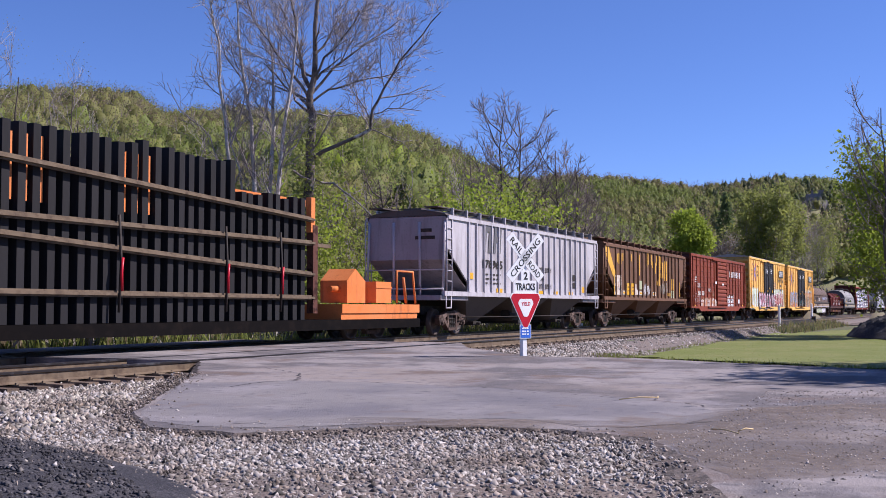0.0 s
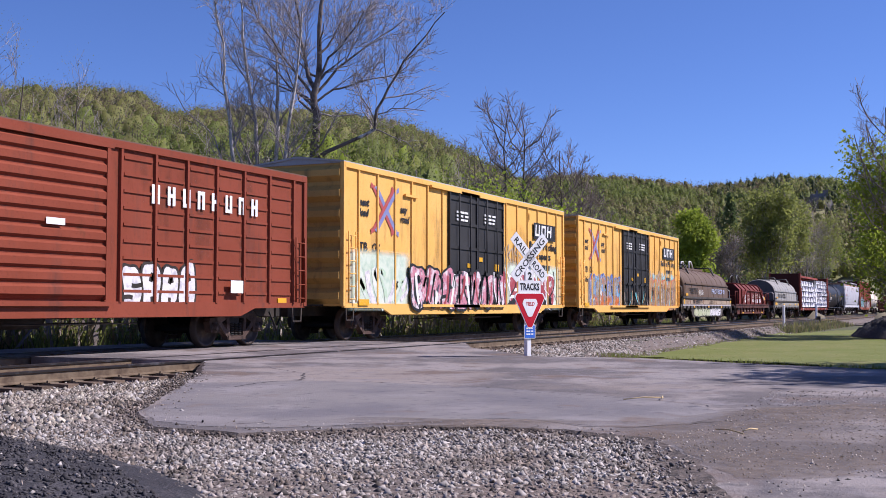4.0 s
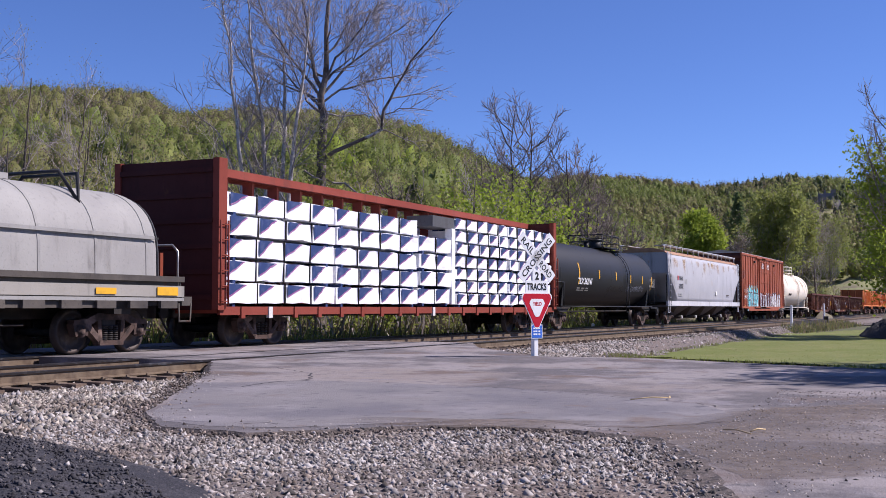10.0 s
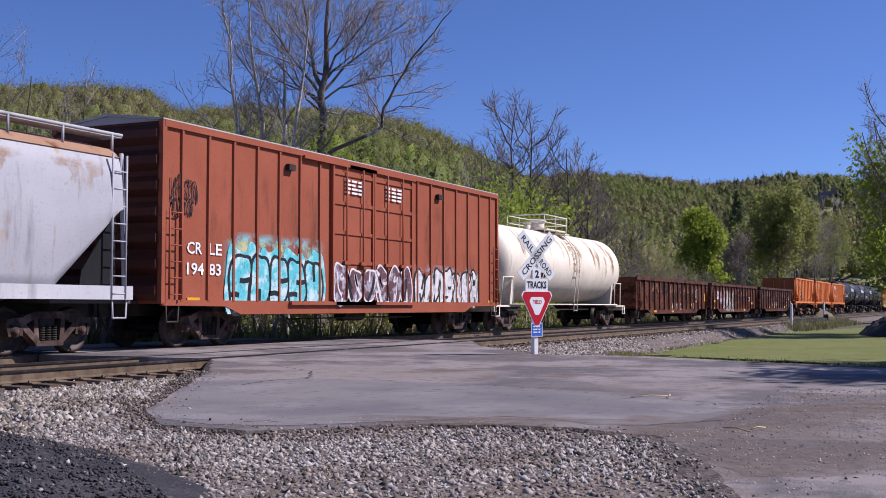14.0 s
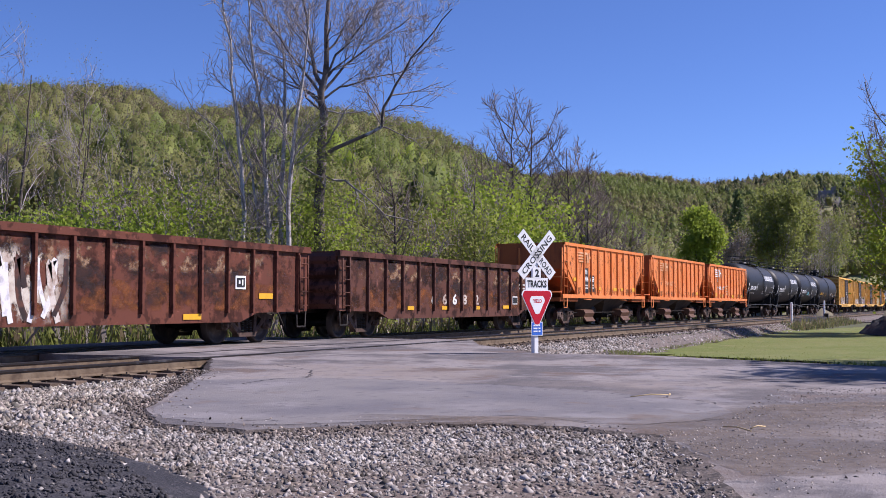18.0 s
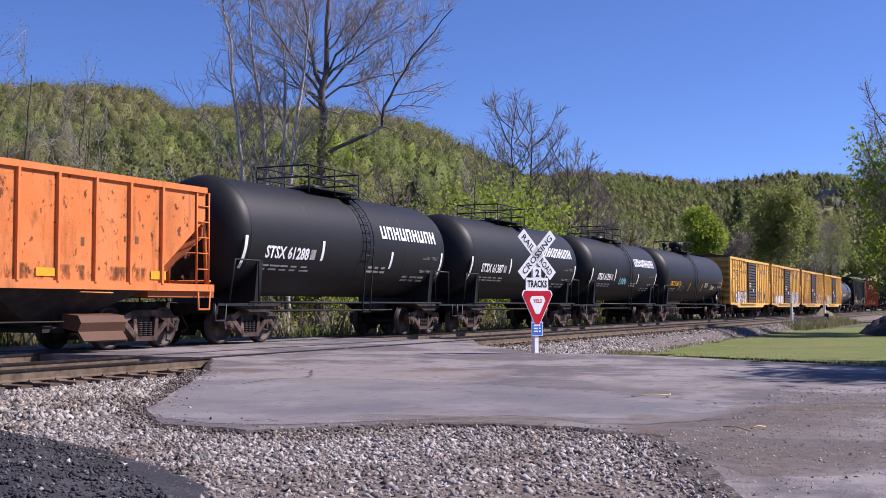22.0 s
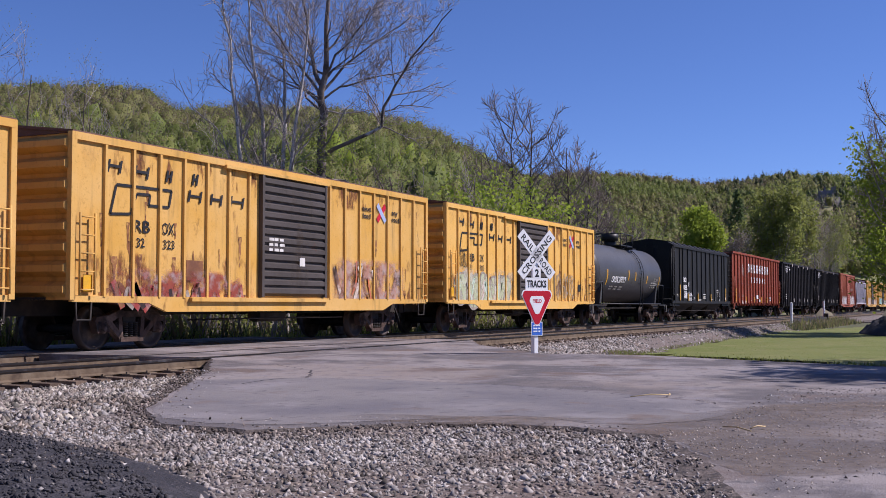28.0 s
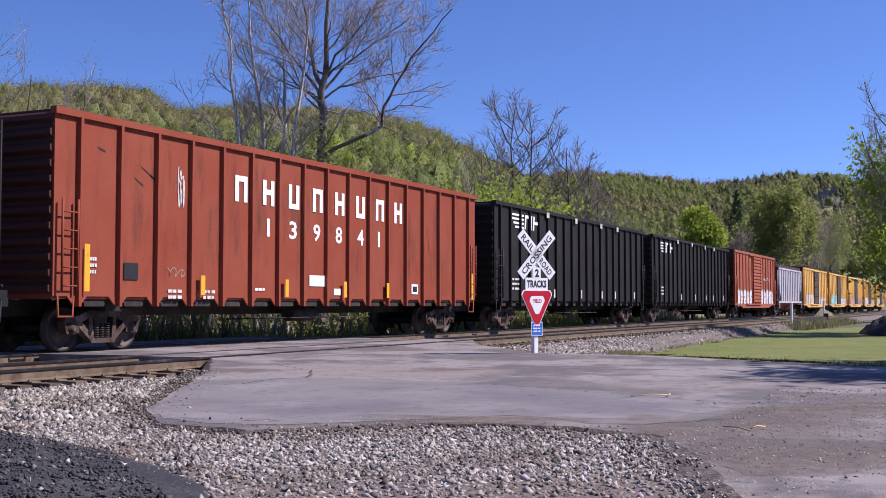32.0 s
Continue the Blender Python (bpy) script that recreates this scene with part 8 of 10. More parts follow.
def ballast_hopper(middle, length, label):
    ob = car("ballast_hopper", label, "hopper car", middle)
    m = P["mow_orange"]
    hopper(ob, length, 3.62, 1.4, m, P["mow_end_shaded"], (), [-length * 0.17, length * 0.17], cut=1.5, cut_z=2.9, posts_at=spread(-length / 2 + 1.55, length / 2 - 1.55, 10), post_mat=m, chute_mat=M["steel_dark"], open_top=True, low=0.5)
    part("cross_braces", Shape().box(-2.1, -1.9, -1.5, 1.5, 3.3, 3.45).box(1.9, 2.1, -1.5, 1.5, 3.3, 3.45), m, ob)
    for x in (-length * 0.23, length * 0.23):
        part("ballast_chute", Shape().extrude([(-1.5, 0.42), (-1.58, 0.6), (-1.5, 0.74), (-1.1, 0.78), (-1.0, 0.5)], "x", x - 0.66, x + 0.66).extrude([(-1.5, 0.42), (-1.64, 0.24), (-1.6, 0.21), (-1.42, 0.38)], "x", x - 0.64, x + 0.64), P["chute_rust"], ob, "rusty ballast chute")
        grab(ob, x - 0.2, 1.2, -1.56, m, 0.9)
    return ob


def syrup_tank(middle, words):
    ob = car("tank_car", "black tank car with white stripes and a round top railing", "tank car", middle)
    tank_car(ob, 12.5, 1.50, 2.70, P["tank_black"], M["white"], [(-5.7, 1.85, 2.65), (-2.1, 2.15, 2.68), (1.9, 2.05, 2.55), (5.35, 1.85, 2.65)], ladder_x=0.35, dome=False)
    z = 4.2
    part("manway", Shape().rod((-0.4, 0, z - 0.1), (-0.4, 0, z + 0.2), 0.3, 16), M["black"], ob)
    lettering(ob, words, -4.8, 2.14, 0.31, M["white"], width=2.02, label="white reporting mark", bold=0.012)
    plate(ob, -2.7, -2.45, 2.15, 2.42, M["off_white"])
    logo_blocks(ob, 1.25, 2.92, 3.75, 9, 0.4, M["white"], label="white maker's name as plain blocks", fill=0.78)
    plate(ob, 4.0, 5.1, 1.95, 2.5, spray("stencil", [(0.32, 0.31, 0.30), ((0.05, 0.05, 0.05), (3, 3, 14), 0.48, 0.55)]), label="white stencilled data panel")
    bars(ob, -4.9, 1.9, 2.4, 2, M["off_white"], 0.05, 0.06, seed=middle, chunks=5)
    bars(ob, 0.6, 2.0, 1.2, 2, M["off_white"], seed=middle + 1)
    bars(ob, 3.0, 1.75, 1.6, 2, M["off_white"], seed=middle + 2)
    wrap(ob, 2.70, 1.50)
    return ob


def railbox(middle, number, side, marks=None):
    ob = car("boxcar", "rust-streaked yellow boxcar with a corrugated dark door", "boxcar", middle)
    b = [k * x for k in (-1, 1) for x in (1.9, 2.72, 3.56, 4.4, 5.24, 6.1, 6.96)]
    boxcar(ob, 15.75, 4.36, 1.05, side, P["roof_rust"], P["end_yellow_shaded"], b, [(-1.45, 1.62, P["door_grey"], "corrugated")], ridges=8)
    ink = M["black"]
    for x0, x1, z in ((-6.92, -6.5, 3.66), (-6.1, -5.64, 3.62), (-5.06, -4.86, 3.62), (-4.14, -3.94, 3.64), (-4.28, -3.8, 3.26), (-3.46, -3.02, 3.25), (-2.7, -2.15, 3.26)):
        logo_blocks(ob, x0, z, x1 - x0, 1, 0.27, ink, slant=0.06, fill=1.0, label="dark maker's word as plain blocks")
    s = Shape()
    ring = [(-6.61, 3.43), (-4.83, 3.45), (-4.92, 3.08), (-5.59, 3.07), (-5.55, 3.30), (-5.98, 3.29), (-6.17, 2.85), (-6.79, 2.81)]
    for a, c in zip(ring, ring[1:] + ring[:1]):
        ribbon(s, [a, ((a[0] + c[0]) / 2, (a[1] + c[1]) / 2), c], 0.06, -1.55)
    part("logo", s, ink, ob, "dark outlined track emblem")
    lettering(ob, "RB", -6.05, 2.48, 0.27, ink, width=0.5, bold=0.004)
    lettering(ob, "OX", -5.15, 2.48, 0.27, ink, width=0.42, bold=0.004)
    lettering(ob, number[:2], -5.97, 2.17, 0.2, ink, bold=0.003)
    lettering(ob, number[2:], -5.1, 2.17, 0.2, ink, bold=0.003)
    x = 4.88
    w = Shape()
    ribbon(w, [(x - 0.25, 3.42), (x, 3.66), (x + 0.25, 3.9)], 0.16, -1.551)
    part("emblem", w, M["sign_red"], ob, "crossed arrow emblem")
    w = Shape()
    ribbon(w, [(x - 0.25, 3.9), (x, 3.66), (x + 0.25, 3.42)], 0.16, -1.553)
    part("emblem", w, spray("pale_blue", [(0.35, 0.42, 0.62), ((0.6, 0.6, 0.65), 6, 0.5, 0.7)]), ob, "crossed arrow emblem")
    lettering(ob, "next\nload", x - 1.12, 3.66, 0.15, ink, width=0.5)
    lettering(ob, "any\nroad", x + 0.66, 3.66, 0.15, ink, width=0.5)
    bars(ob, -1.15, 2.55, 0.7, 3, M["off_white"], y=-1.645, seed=int(number))
    plate(ob, 0.25, 0.5, 1.95, 2.17, M["off_white"], y=-1.645)
    plate(ob, 5.75, 6.15, 1.55, 1.85, M["black"])
    plate(ob, -7.6, -7.35, 1.2, 1.55, M["yellow_mark"], y=-1.60)
    if marks:
        marks(ob)
    return ob


def grey_tank():
    ob = car("tank_car", "slate grey tank car with yellow stripes", "tank car", 515.9)
    tank_car(ob, 12.6, 1.45, 2.55, P["tank_grey"], M["yellow_mark"], [(-4.37, 1.93, 2.65), (-0.75, 2.2, 2.7), (0.5, 2.2, 2.65), (2.7, 2.1, 2.5), (5.2, 1.75, 2.5)], ladder_x=1.45, dome=False, seams=1, cage_x=(-0.15, 2.05), drum=0.75)
    lettering(ob, "CAOX 209319", -3.61, 2.06, 0.31, M["white"], label="white reporting mark", width=2.35, bold=0.01)
    bars(ob, -3.6, 1.8, 2.4, 2, M["off_white"], seed=4)
    bars(ob, 3.6, 2.1, 1.0, 3, M["off_white"], seed=5)
    plate(ob, 4.1, 4.9, 2.0, 2.4, spray("stencil", []) if "stencil" in SPRAY else M["off_white"])
    wrap(ob, 2.55, 1.45)
    return ob


def tall_hopper():
    ob = car("open_hopper", "black covered-top coal hopper with white stencils", "hopper car", 531.65)
    m = P["hopper_black"]
    hopper(ob, 15.7, 4.42, 1.2, m, m, (), [-4.2, 0.0, 4.2], cut=0.4, cut_z=1.5, posts_at=(-6.3, -5.55, -4.3, -3.08, -1.85, -0.62, 0.6, 1.85, 3.08, 4.3, 5.5, 6.3), post_mat=m, chute_mat=m, low=0.32, post_deep=0.06)
    for i in range(22):
        x0 = -7.8 + 15.6 * i / 22
        k = 0.05 if i % 2 else 0.0
        part("cover_panel", Shape().extrude([(-1.55, 4.42), (-1.2, 4.60 + k), (0, 4.78 + k), (1.2, 4.60 + k), (1.55, 4.42)], "x", x0, x0 + 15.6 / 22), m, ob, "black ribbed cover panel")
    return ob


def chip_car(middle, side, label, name="woodchip_hopper", ribs=18, top=4.75, inset=0.45):
    ob = car(name, label, "hopper car", middle)
    length = 20.2
    h, w, low = length / 2, 1.5, 1.12
    for s in (-1, 1):
        part("side", Shape().box(-h, h, s * w, s * (w - 0.05), low, top), side, ob)
        part("top_chord", Shape().box(-h - 0.05, h + 0.05, s * (w - 0.08), s * (w + 0.08), top - 0.1, top + 0.04), side, ob)
        for k in (-1, 1):
            ladder(ob, k * (h - 0.35), low + 0.1, low + 1.9, s * (w + 0.1), side)
            stirrup(ob, k * (h - 0.35), low, s * w, side)
        for i in range(ribs - 1):
            x = -h + inset + (length - 2 * inset) * (i + 0.5) / (ribs - 1)
            part("sill_gusset", Shape().extrude([(x - 0.36, low), (x + 0.36, low), (x + 0.28, low - 0.2), (x - 0.28, low - 0.2)], "y", s * (w - 0.12), s * (w - 0.08)), M["steel_dark"], ob)
    if side is P["southern_red"]:
        for x in spread(-h + inset, h - inset, ribs):
            part("post_foot", Shape().extrude([(x - 0.3, low + 0.02), (x + 0.3, low + 0.02), (x + 0.07, low - 0.2), (x - 0.07, low - 0.2)], "y", -w - 0.004, -w + 0.03), side, ob)
    posts(ob, spread(-h + inset, h - inset, ribs), low - 0.2, top - 0.08, side, 0.11, w, 0.09)
    for k in (-1, 1):
        prof = corrugated(low, top, 12, k * (h - 0.02), 0.09, k) + [(k * (h - 0.1), top), (k * (h - 0.1), low)]
        # red cars get the end paint that has shade mixed into it
        part("end_wall", Shape().extrude(prof, "y", -w + 0.05, w - 0.05), P["end_red_shaded"] if side is P["southern_red"] else side, ob)
    part("floor", Shape().box(-h, h, -w + 0.04, w - 0.04, low - 0.05, low + 0.05), side, ob)
    part("load", Shape().extrude([(-1.44, top - 0.35), (-0.5, top - 0.1), (0.6, top - 0.12), (1.44, top - 0.35)], "x", -h + 0.1, h - 0.1), M["soil"], ob, "brown woodchip load")
    running_gear(ob, h - 1.9, h + 0.5)
    brake_gear(ob, 0)
    return ob


def plain_box(middle, side, doormat, label, length=18.0, eave=4.7):
    ob = car("boxcar", label, "boxcar", middle)
    b = [x for x in spread(-length / 2 + 0.7, length / 2 - 0.7, 14) if not (-1.7 < x < 1.8)]
    boxcar(ob, length, eave, 1.0, side, P["roof_rust"], P["end_red_shaded"], b, [(-1.5, 1.6, doormat, "corrugated")], ridges=5)
    return ob


track_panel_car()
NW = ribbed_hopper_nw()
ITC = ribbed_hopper_itc()
SOU = boxcar_sou()
TTX_A = boxcar_ttx(103.2, lambda ob: None)
TTX_B = boxcar_ttx(124.2, lambda ob: None)
COIL_A = coil_car(142.55, 13.6, P["deck_black"], P["coil_brown"], 1.65, 3.5, True, "brown weathered coil car with a rounded hood", (-3.9, 3.9), True, P["coil_sill_rusty"], P["nw_grey"])
SHIELD, SHIELD_HOOD = shield_car()
COIL_C = coil_car(177.2, 13.3, P["deck_black"], P["coil_grey"], 1.62, 3.5, False, "pale grey coil car with a rounded hood and black deck", (-2.6, 4.6), False, P["coil_sill"], P["coil_grey"])
CBEAM = centerbeam()
TILX = car("tank_car", "black tank car with amber stripes", "tank car", 217.4)
tank_car(TILX, 16.2, 1.45, 2.45, P["tank_black"], M["yellow_mark"], [(-4.9, 2.0, 2.95), (-2.0, 2.3, 2.7), (0.7, 2.3, 2.7), (3.2, 2.2, 2.6), (5.4, 2.2, 2.6), (7.2, 1.9, 2.6)], ladder_x=2.6)
PELLET = pellet_hopper()
CRLE = boxcar_crle()
WTANK = white_tank()
GON_A = car("gondola", "rust-brown gondola with white stencils and patches", "gondola", 295.1)
gondola(GON_A, 16.5, 2.45, 0.54, P["gon_brown"], 16)
GON_B = car("gondola", "rust-brown gondola with faded white graffiti", "gondola", 312.7)
gondola(GON_B, 16.3, 2.45, 0.54, P["gon_brown"], 16)
GON_C = car("gondola", "dark brown gondola with large faded numerals", "gondola", 330.7)
gondola(GON_C, 16.5, 2.45, 0.54, P["gon_dark"], 15)
MOW_A = ballast_hopper(347.4, 12.3, "bright orange ballast hopper with dark number panels")
MOW_B = ballast_hopper(361.6, 12.6, "bright orange ballast hopper with faded lettering")
MOW_C = ballast_hopper(375.7, 12.4, "bright orange ballast hopper with white striped emblem")
SYRUP = [syrup_tank(389.3, "STSX 61288"), syrup_tank(402.9, "STSX 61387"), syrup_tank(416.5, "STSX 61295")]
UTLX = car("tank_car", "black tank car with yellow mark and hatch railing", "tank car", 431.85)
tank_car(UTLX, 16.2, 1.53, 2.72, P["tank_black"], M["yellow_mark"], [(-4.2, 1.84, 2.28), (-1.83, 1.84, 2.28), (1.48, 1.84, 2.26), (4.02, 1.85, 2.26), (7.05, 2.0, 2.7)], ladder_x=-0.72, dome=False, seams=0, cage_x=(-1.65, 1.5), drum=0.55)
for x in (-4.3, 1.6, 4.1):
    part("rail_bracket", Shape().path([(x - 0.2, -1.5, 1.45), (x + 0.2, -1.47, 1.05)], 0.025, 5), M["truck_steel"], UTLX)
BOX_A = railbox(449.4, "770007", P["rail_yellow"])
BOX_B = railbox(466.5, "331210", P["rail_yellow_worn"])
BOX_C = railbox(483.8, "32323", P["rail_yellow_worn"])
BOX_D = railbox(501.1, "31305", P["rail_yellow"])
CAOX = grey_tank()
GACX = tall_hopper()
CHIP_A = chip_car(551.1, P["southern_red"], "red-brown ribbed woodchip hopper with large white letters", ribs=17, inset=0.66)
CHIP_B = chip_car(573.1, P["chip_black"], "black ribbed woodchip hopper with a white emblem", ribs=20)
CHIP_C = chip_car(595.0, P["chip_black"], "black ribbed woodchip hopper with a white emblem", ribs=20)
RED_BOX = plain_box(615.6, P["crle_brown"], P["crle_brown"], "red boxcar with pale graffiti along its sill", 17.0, 4.9)
PALE = car("covered_hopper", "dirty pale grey ribbed hopper car", "hopper car", 633.0)
hopper(PALE, 13.2, 4.2, 1.3, P["nw_grey"], P["boxcar_red"], (), [-2.5, 2.5], roof=P["boxcar_red"], cut=1.2, posts_at=spread(-5.2, 5.2, 11), post_mat=P["nw_grey"])
TAIL = [plain_box(650.3 + 20.3 * i, P["rail_yellow_worn"] if i != 2 else P["rail_yellow"], P["door_grey"], "yellow boxcar with a dark door and graffiti", 18.4, 4.66) for i in range(5)]

# ---- markings and graffiti on the cars ----
SP_CYAN = spray("cyan", [(0.10, 0.52, 0.58), ((0.55, 0.72, 0.74), 3.5, 0.45, 0.62), ((0.05, 0.30, 0.36), 6.6, 0.55, 0.7)])
SP_WHITE = spray("white", [(0.70, 0.68, 0.68), ((0.42, 0.40, 0.44), 4.8, 0.48, 0.66)])
SP_PALE = spray("pale", [(0.55, 0.45, 0.36), ((0.66, 0.60, 0.55), 4.0, 0.42, 0.62), ((0.30, 0.12, 0.07), 5.5, 0.55, 0.68)])
SP_MULTI = spray("multi", [(0.50, 0.46, 0.50), ((0.07, 0.14, 0.50), (1.6, 1, 0.7), 0.48, 0.54), ((0.62, 0.10, 0.04), (1.2, 1, 0.9), 0.52, 0.58), ((0.25, 0.55, 0.70), (1.9, 1, 0.8), 0.60, 0.68)])
SP_GREY = spray("grey", [(0.30, 0.25, 0.20), ((0.42, 0.38, 0.34), 3.3, 0.45, 0.65), ((0.18, 0.14, 0.11), 3, 0.5, 0.7)])
SP_BROWN = spray("brown", [(0.36, 0.20, 0.10), ((0.48, 0.32, 0.18), 3.1, 0.45, 0.6), ((0.16, 0.40, 0.50), 2.0, 0.62, 0.7)])
SP_SAGE = spray("sage", [(0.42, 0.46, 0.28), ((0.52, 0.52, 0.38), 3.1, 0.45, 0.65)])
SP_PLUM = spray("plum", [(0.13, 0.06, 0.07), ((0.40, 0.36, 0.42), 4.0, 0.52, 0.62)])
SP_MINT = spray("mint", [(0.46, 0.60, 0.44), ((0.62, 0.66, 0.60), 3.1, 0.45, 0.65)])
SP_PINK = spray("pink", [(0.55, 0.22, 0.28), ((0.66, 0.60, 0.62), 3.3, 0.48, 0.58), ((0.10, 0.09, 0.13), 4.0, 0.56, 0.64)])
SP_RED = spray("red", [(0.30, 0.05, 0.04), ((0.42, 0.20, 0.16), 4.0, 0.5, 0.65), ((0.20, 0.12, 0.12), 5.5, 0.52, 0.66)])
BLUE_INK = spray("blue_ink", [(0.10, 0.17, 0.45), ((0.16, 0.22, 0.5), 4, 0.5, 0.7)])
ORANGE_INK = spray("orange_ink", [(0.55, 0.14, 0.05), ((0.5, 0.2, 0.1), 4, 0.5, 0.7)])
FADED = spray("faded", [(0.58, 0.52, 0.46), ((0.30, 0.20, 0.15), 5, 0.45, 0.62)])
SOOT = spray("soot", [(0.035, 0.022, 0.02), ((0.11, 0.045, 0.03), 5, 0.45, 0.62)])
FLAKE = spray("flake", [(0.13, 0.05, 0.033), ((0.30, 0.20, 0.14), 6, 0.52, 0.6)])

RUN = spray("run", [(0.28, 0.12, 0.045), ((0.15, 0.06, 0.028), 4, 0.45, 0.6), ((0.52, 0.29, 0.08), 7, 0.5, 0.62)])
RUSTY = spray("rusty", [(0.17, 0.07, 0.035), ((0.28, 0.12, 0.05), 3, 0.45, 0.65)])
BLACK, WHITE, YEL = M["black"], M["off_white"], M["yellow_mark"]


def squares(ob, rows, mat, y=-1.545):
    for x0, x1, z0, z1 in rows:
        plate(ob, x0, x1, z0, z1, mat, y)


def crossed(ob, x, z, wide, high, mat_a, mat_b, y=-1.55):
    """Two crossed arms, each a pair of stripes in two colours with barbed ends."""
    for k in (1, -1):
        for e, mat in ((1, mat_a), (-1, mat_b)):
            s = Shape()
            d, lift = e * wide * 0.075, y - 0.002 * (k + 1) - 0.001 * e
            ribbon(s, [(x - wide / 2 + d, z - k * high / 2), (x + d, z), (x + wide / 2 + d, z + k * high / 2)], wide * 0.12, lift)
            for g in (-1, 1):
                cx, cz = x + g * wide / 2 + d, z + g * k * high / 2
                s.add([(cx - wide * 0.13, lift - 0.0005, cz - g * k * 0.05), (cx + wide * 0.13, lift - 0.0005, cz - g * k * 0.05), (cx + e * wide * 0.1, lift - 0.0005, cz + g * k * 0.12)], [(0, 1, 2)])
            part("emblem", s, mat, ob, "crossed double stripe emblem")


# grey covered hopper
logo_blocks(NW, -5.38, 2.98, 1.95, 2, 0.98, spray("dark_grey", [(0.12, 0.115, 0.12), ((0.2, 0.19, 0.2), 3, 0.5, 0.7)]), slant=0.15, fill=0.72, label="dark maker's initials as plain blocks")
bars(NW, -5.3, 2.15, 1.8, 3, M["steel_dark"], 0.06, 0.1, seed=3)
logo_blocks(NW, 0.45, 2.42, 1.7, 6, 0.2, M["steel_dark"], label="dark maker's name as plain blocks")
logo_blocks(NW, 0.45, 2.08, 0.7, 3, 0.2, M["steel_dark"])
logo_blocks(NW, 0.45, 1.74, 1.7, 6, 0.2, M["steel_dark"])
squares(NW, [(-6.6, -6.3, 1.98, 2.2), (-4.1, -3.5, 1.53, 1.68), (-1.6, -1.0, 1.53, 1.66), (0.5, 1.1, 1.53, 1.66), (2.4, 2.9, 1.53, 1.66), (4.4, 4.9, 1.53, 1.66), (6.2, 6.6, 1.65, 1.9)], YEL)
squares(NW, [(4.95, 5.35, 2.15, 2.42), (4.95, 5.35, 1.82, 2.08)], M["steel_dark"])
lettering(NW, "178965", -5.43, 2.42, 0.3, M["steel_dark"], y=-1.5535, width=1.95, bold=0.012)
for z, w in ((3.55, 0.5), (3.3, 0.75)):
    part("end_stencil", Shape().box(-8.515, -8.505, -w / 2 - 0.7, w / 2 - 0.7, z, z + 0.12), M["steel_dark"], NW, "dark stencil bar on the end panel")
# brown covered hopper with yellow remains
Y = P["itc_yellow"]
part("side_patch", Shape().extrude([(-8.45, 4.05), (-8.0, 4.05), (-6.75, 2.7), (-6.75, 2.4), (-7.2, 2.55), (-8.45, 3.6)], "y", -1.545, -1.538), Y, ITC, "old yellow paint on the cut corner")
squares(ITC, [(-7.06, -5.67, 1.62, 2.6)], SP_PALE)
squares(ITC, [(-7.06, -6.95, 1.62, 2.6)], Y, -1.5535)
lettering(ITC, "IT", -6.86, 2.22, 0.28, BLACK, y=-1.557, width=0.36, bold=0.012)
lettering(ITC, "C", -6.08, 2.22, 0.28, BLACK, y=-1.557, width=0.22)
lettering(ITC, "19", -6.88, 1.78, 0.3, BLACK, y=-1.557, width=0.4)
lettering(ITC, "45", -6.14, 1.78, 0.3, BLACK, y=-1.557, width=0.4)
OLD_YELLOW = [(-6.5, -6.37, 3.24, 3.68), (-6.23, -6.11, 3.18, 3.71), (-5.84, -5.68, 3.17, 3.72), (-5.5, -5.37, 3.36, 3.74), (-4.23, -4.05, 3.35, 3.89), (-3.88, -3.74, 3.39, 3.77), (-2.59, -2.42, 3.36, 3.95), (-2.29, -2.15, 2.69, 3.8), (-1.68, -1.51, 3.12, 3.8), (-0.8, -0.59, 3.16, 3.9), (-0.49, -0.32, 3.33, 3.95), (0.17, 0.36, 3.32, 3.9)]
OLD_YELLOW += [(0.53, 0.64, 3.17, 3.53), (1.13, 1.3, 2.88, 3.49), (1.42, 1.55, 3.32, 3.88), (2.01, 2.22, 2.55, 3.9), (1.88, 2.23, 2.22, 2.56), (2.37, 2.54, 3.11, 3.85), (2.62, 2.98, 2.95, 3.56), (2.38, 2.99, 2.65, 2.94), (3.2, 3.86, 2.99, 3.66), (3.21, 3.42, 2.51, 2.98), (3.62, 3.86, 2.53, 2.96), (1.46, 1.61, 2.23, 2.47)]
OLD_YELLOW += [(4.9, 5.47, 2.0, 2.65), (4.01, 4.66, 1.64, 1.83), (6.98, 7.1, 1.6, 2.5)]
for x0, x1, z0, z1 in OLD_YELLOW:
    plate(ITC, x0, x1, z0, z1, Y, -1.545, name="side_patch")
squares(ITC, [(-4.72, -4.08, 1.64, 2.24), (-3.89, -3.27, 1.64, 2.24)], YEL)
for x in (-4.6, -3.77):
    bars(ITC, x, 2.0, 0.4, 2, RUSTY, 0.07, 0.12, y=-1.5535, seed=18)
for x in (-5.51, -2.27, 0.53):
    plate(ITC, x, x + 0.66, 1.64, 1.84, M["off_white"])
    plate(ITC, x + 0.08, x + 0.58, 1.69, 1.79, YEL, -1.5535)
squares(ITC, [(-2.25, -1.72, 1.95, 2.41), (4.85, 5.47, 1.53, 1.97)], SP_SAGE)
squares(ITC, [(-3.11, -2.85, 1.65, 2.21), (-2.85, -2.49, 1.65, 1.92)], SP_PALE)
squares(ITC, [(4.95, 5.25, 1.6, 1.85)], BLACK, -1.5535)
tag_scrawl(ITC, -1.4, 0.2, 1.62, 2.3, SP_WHITE, 31, width=0.08, loops=6)
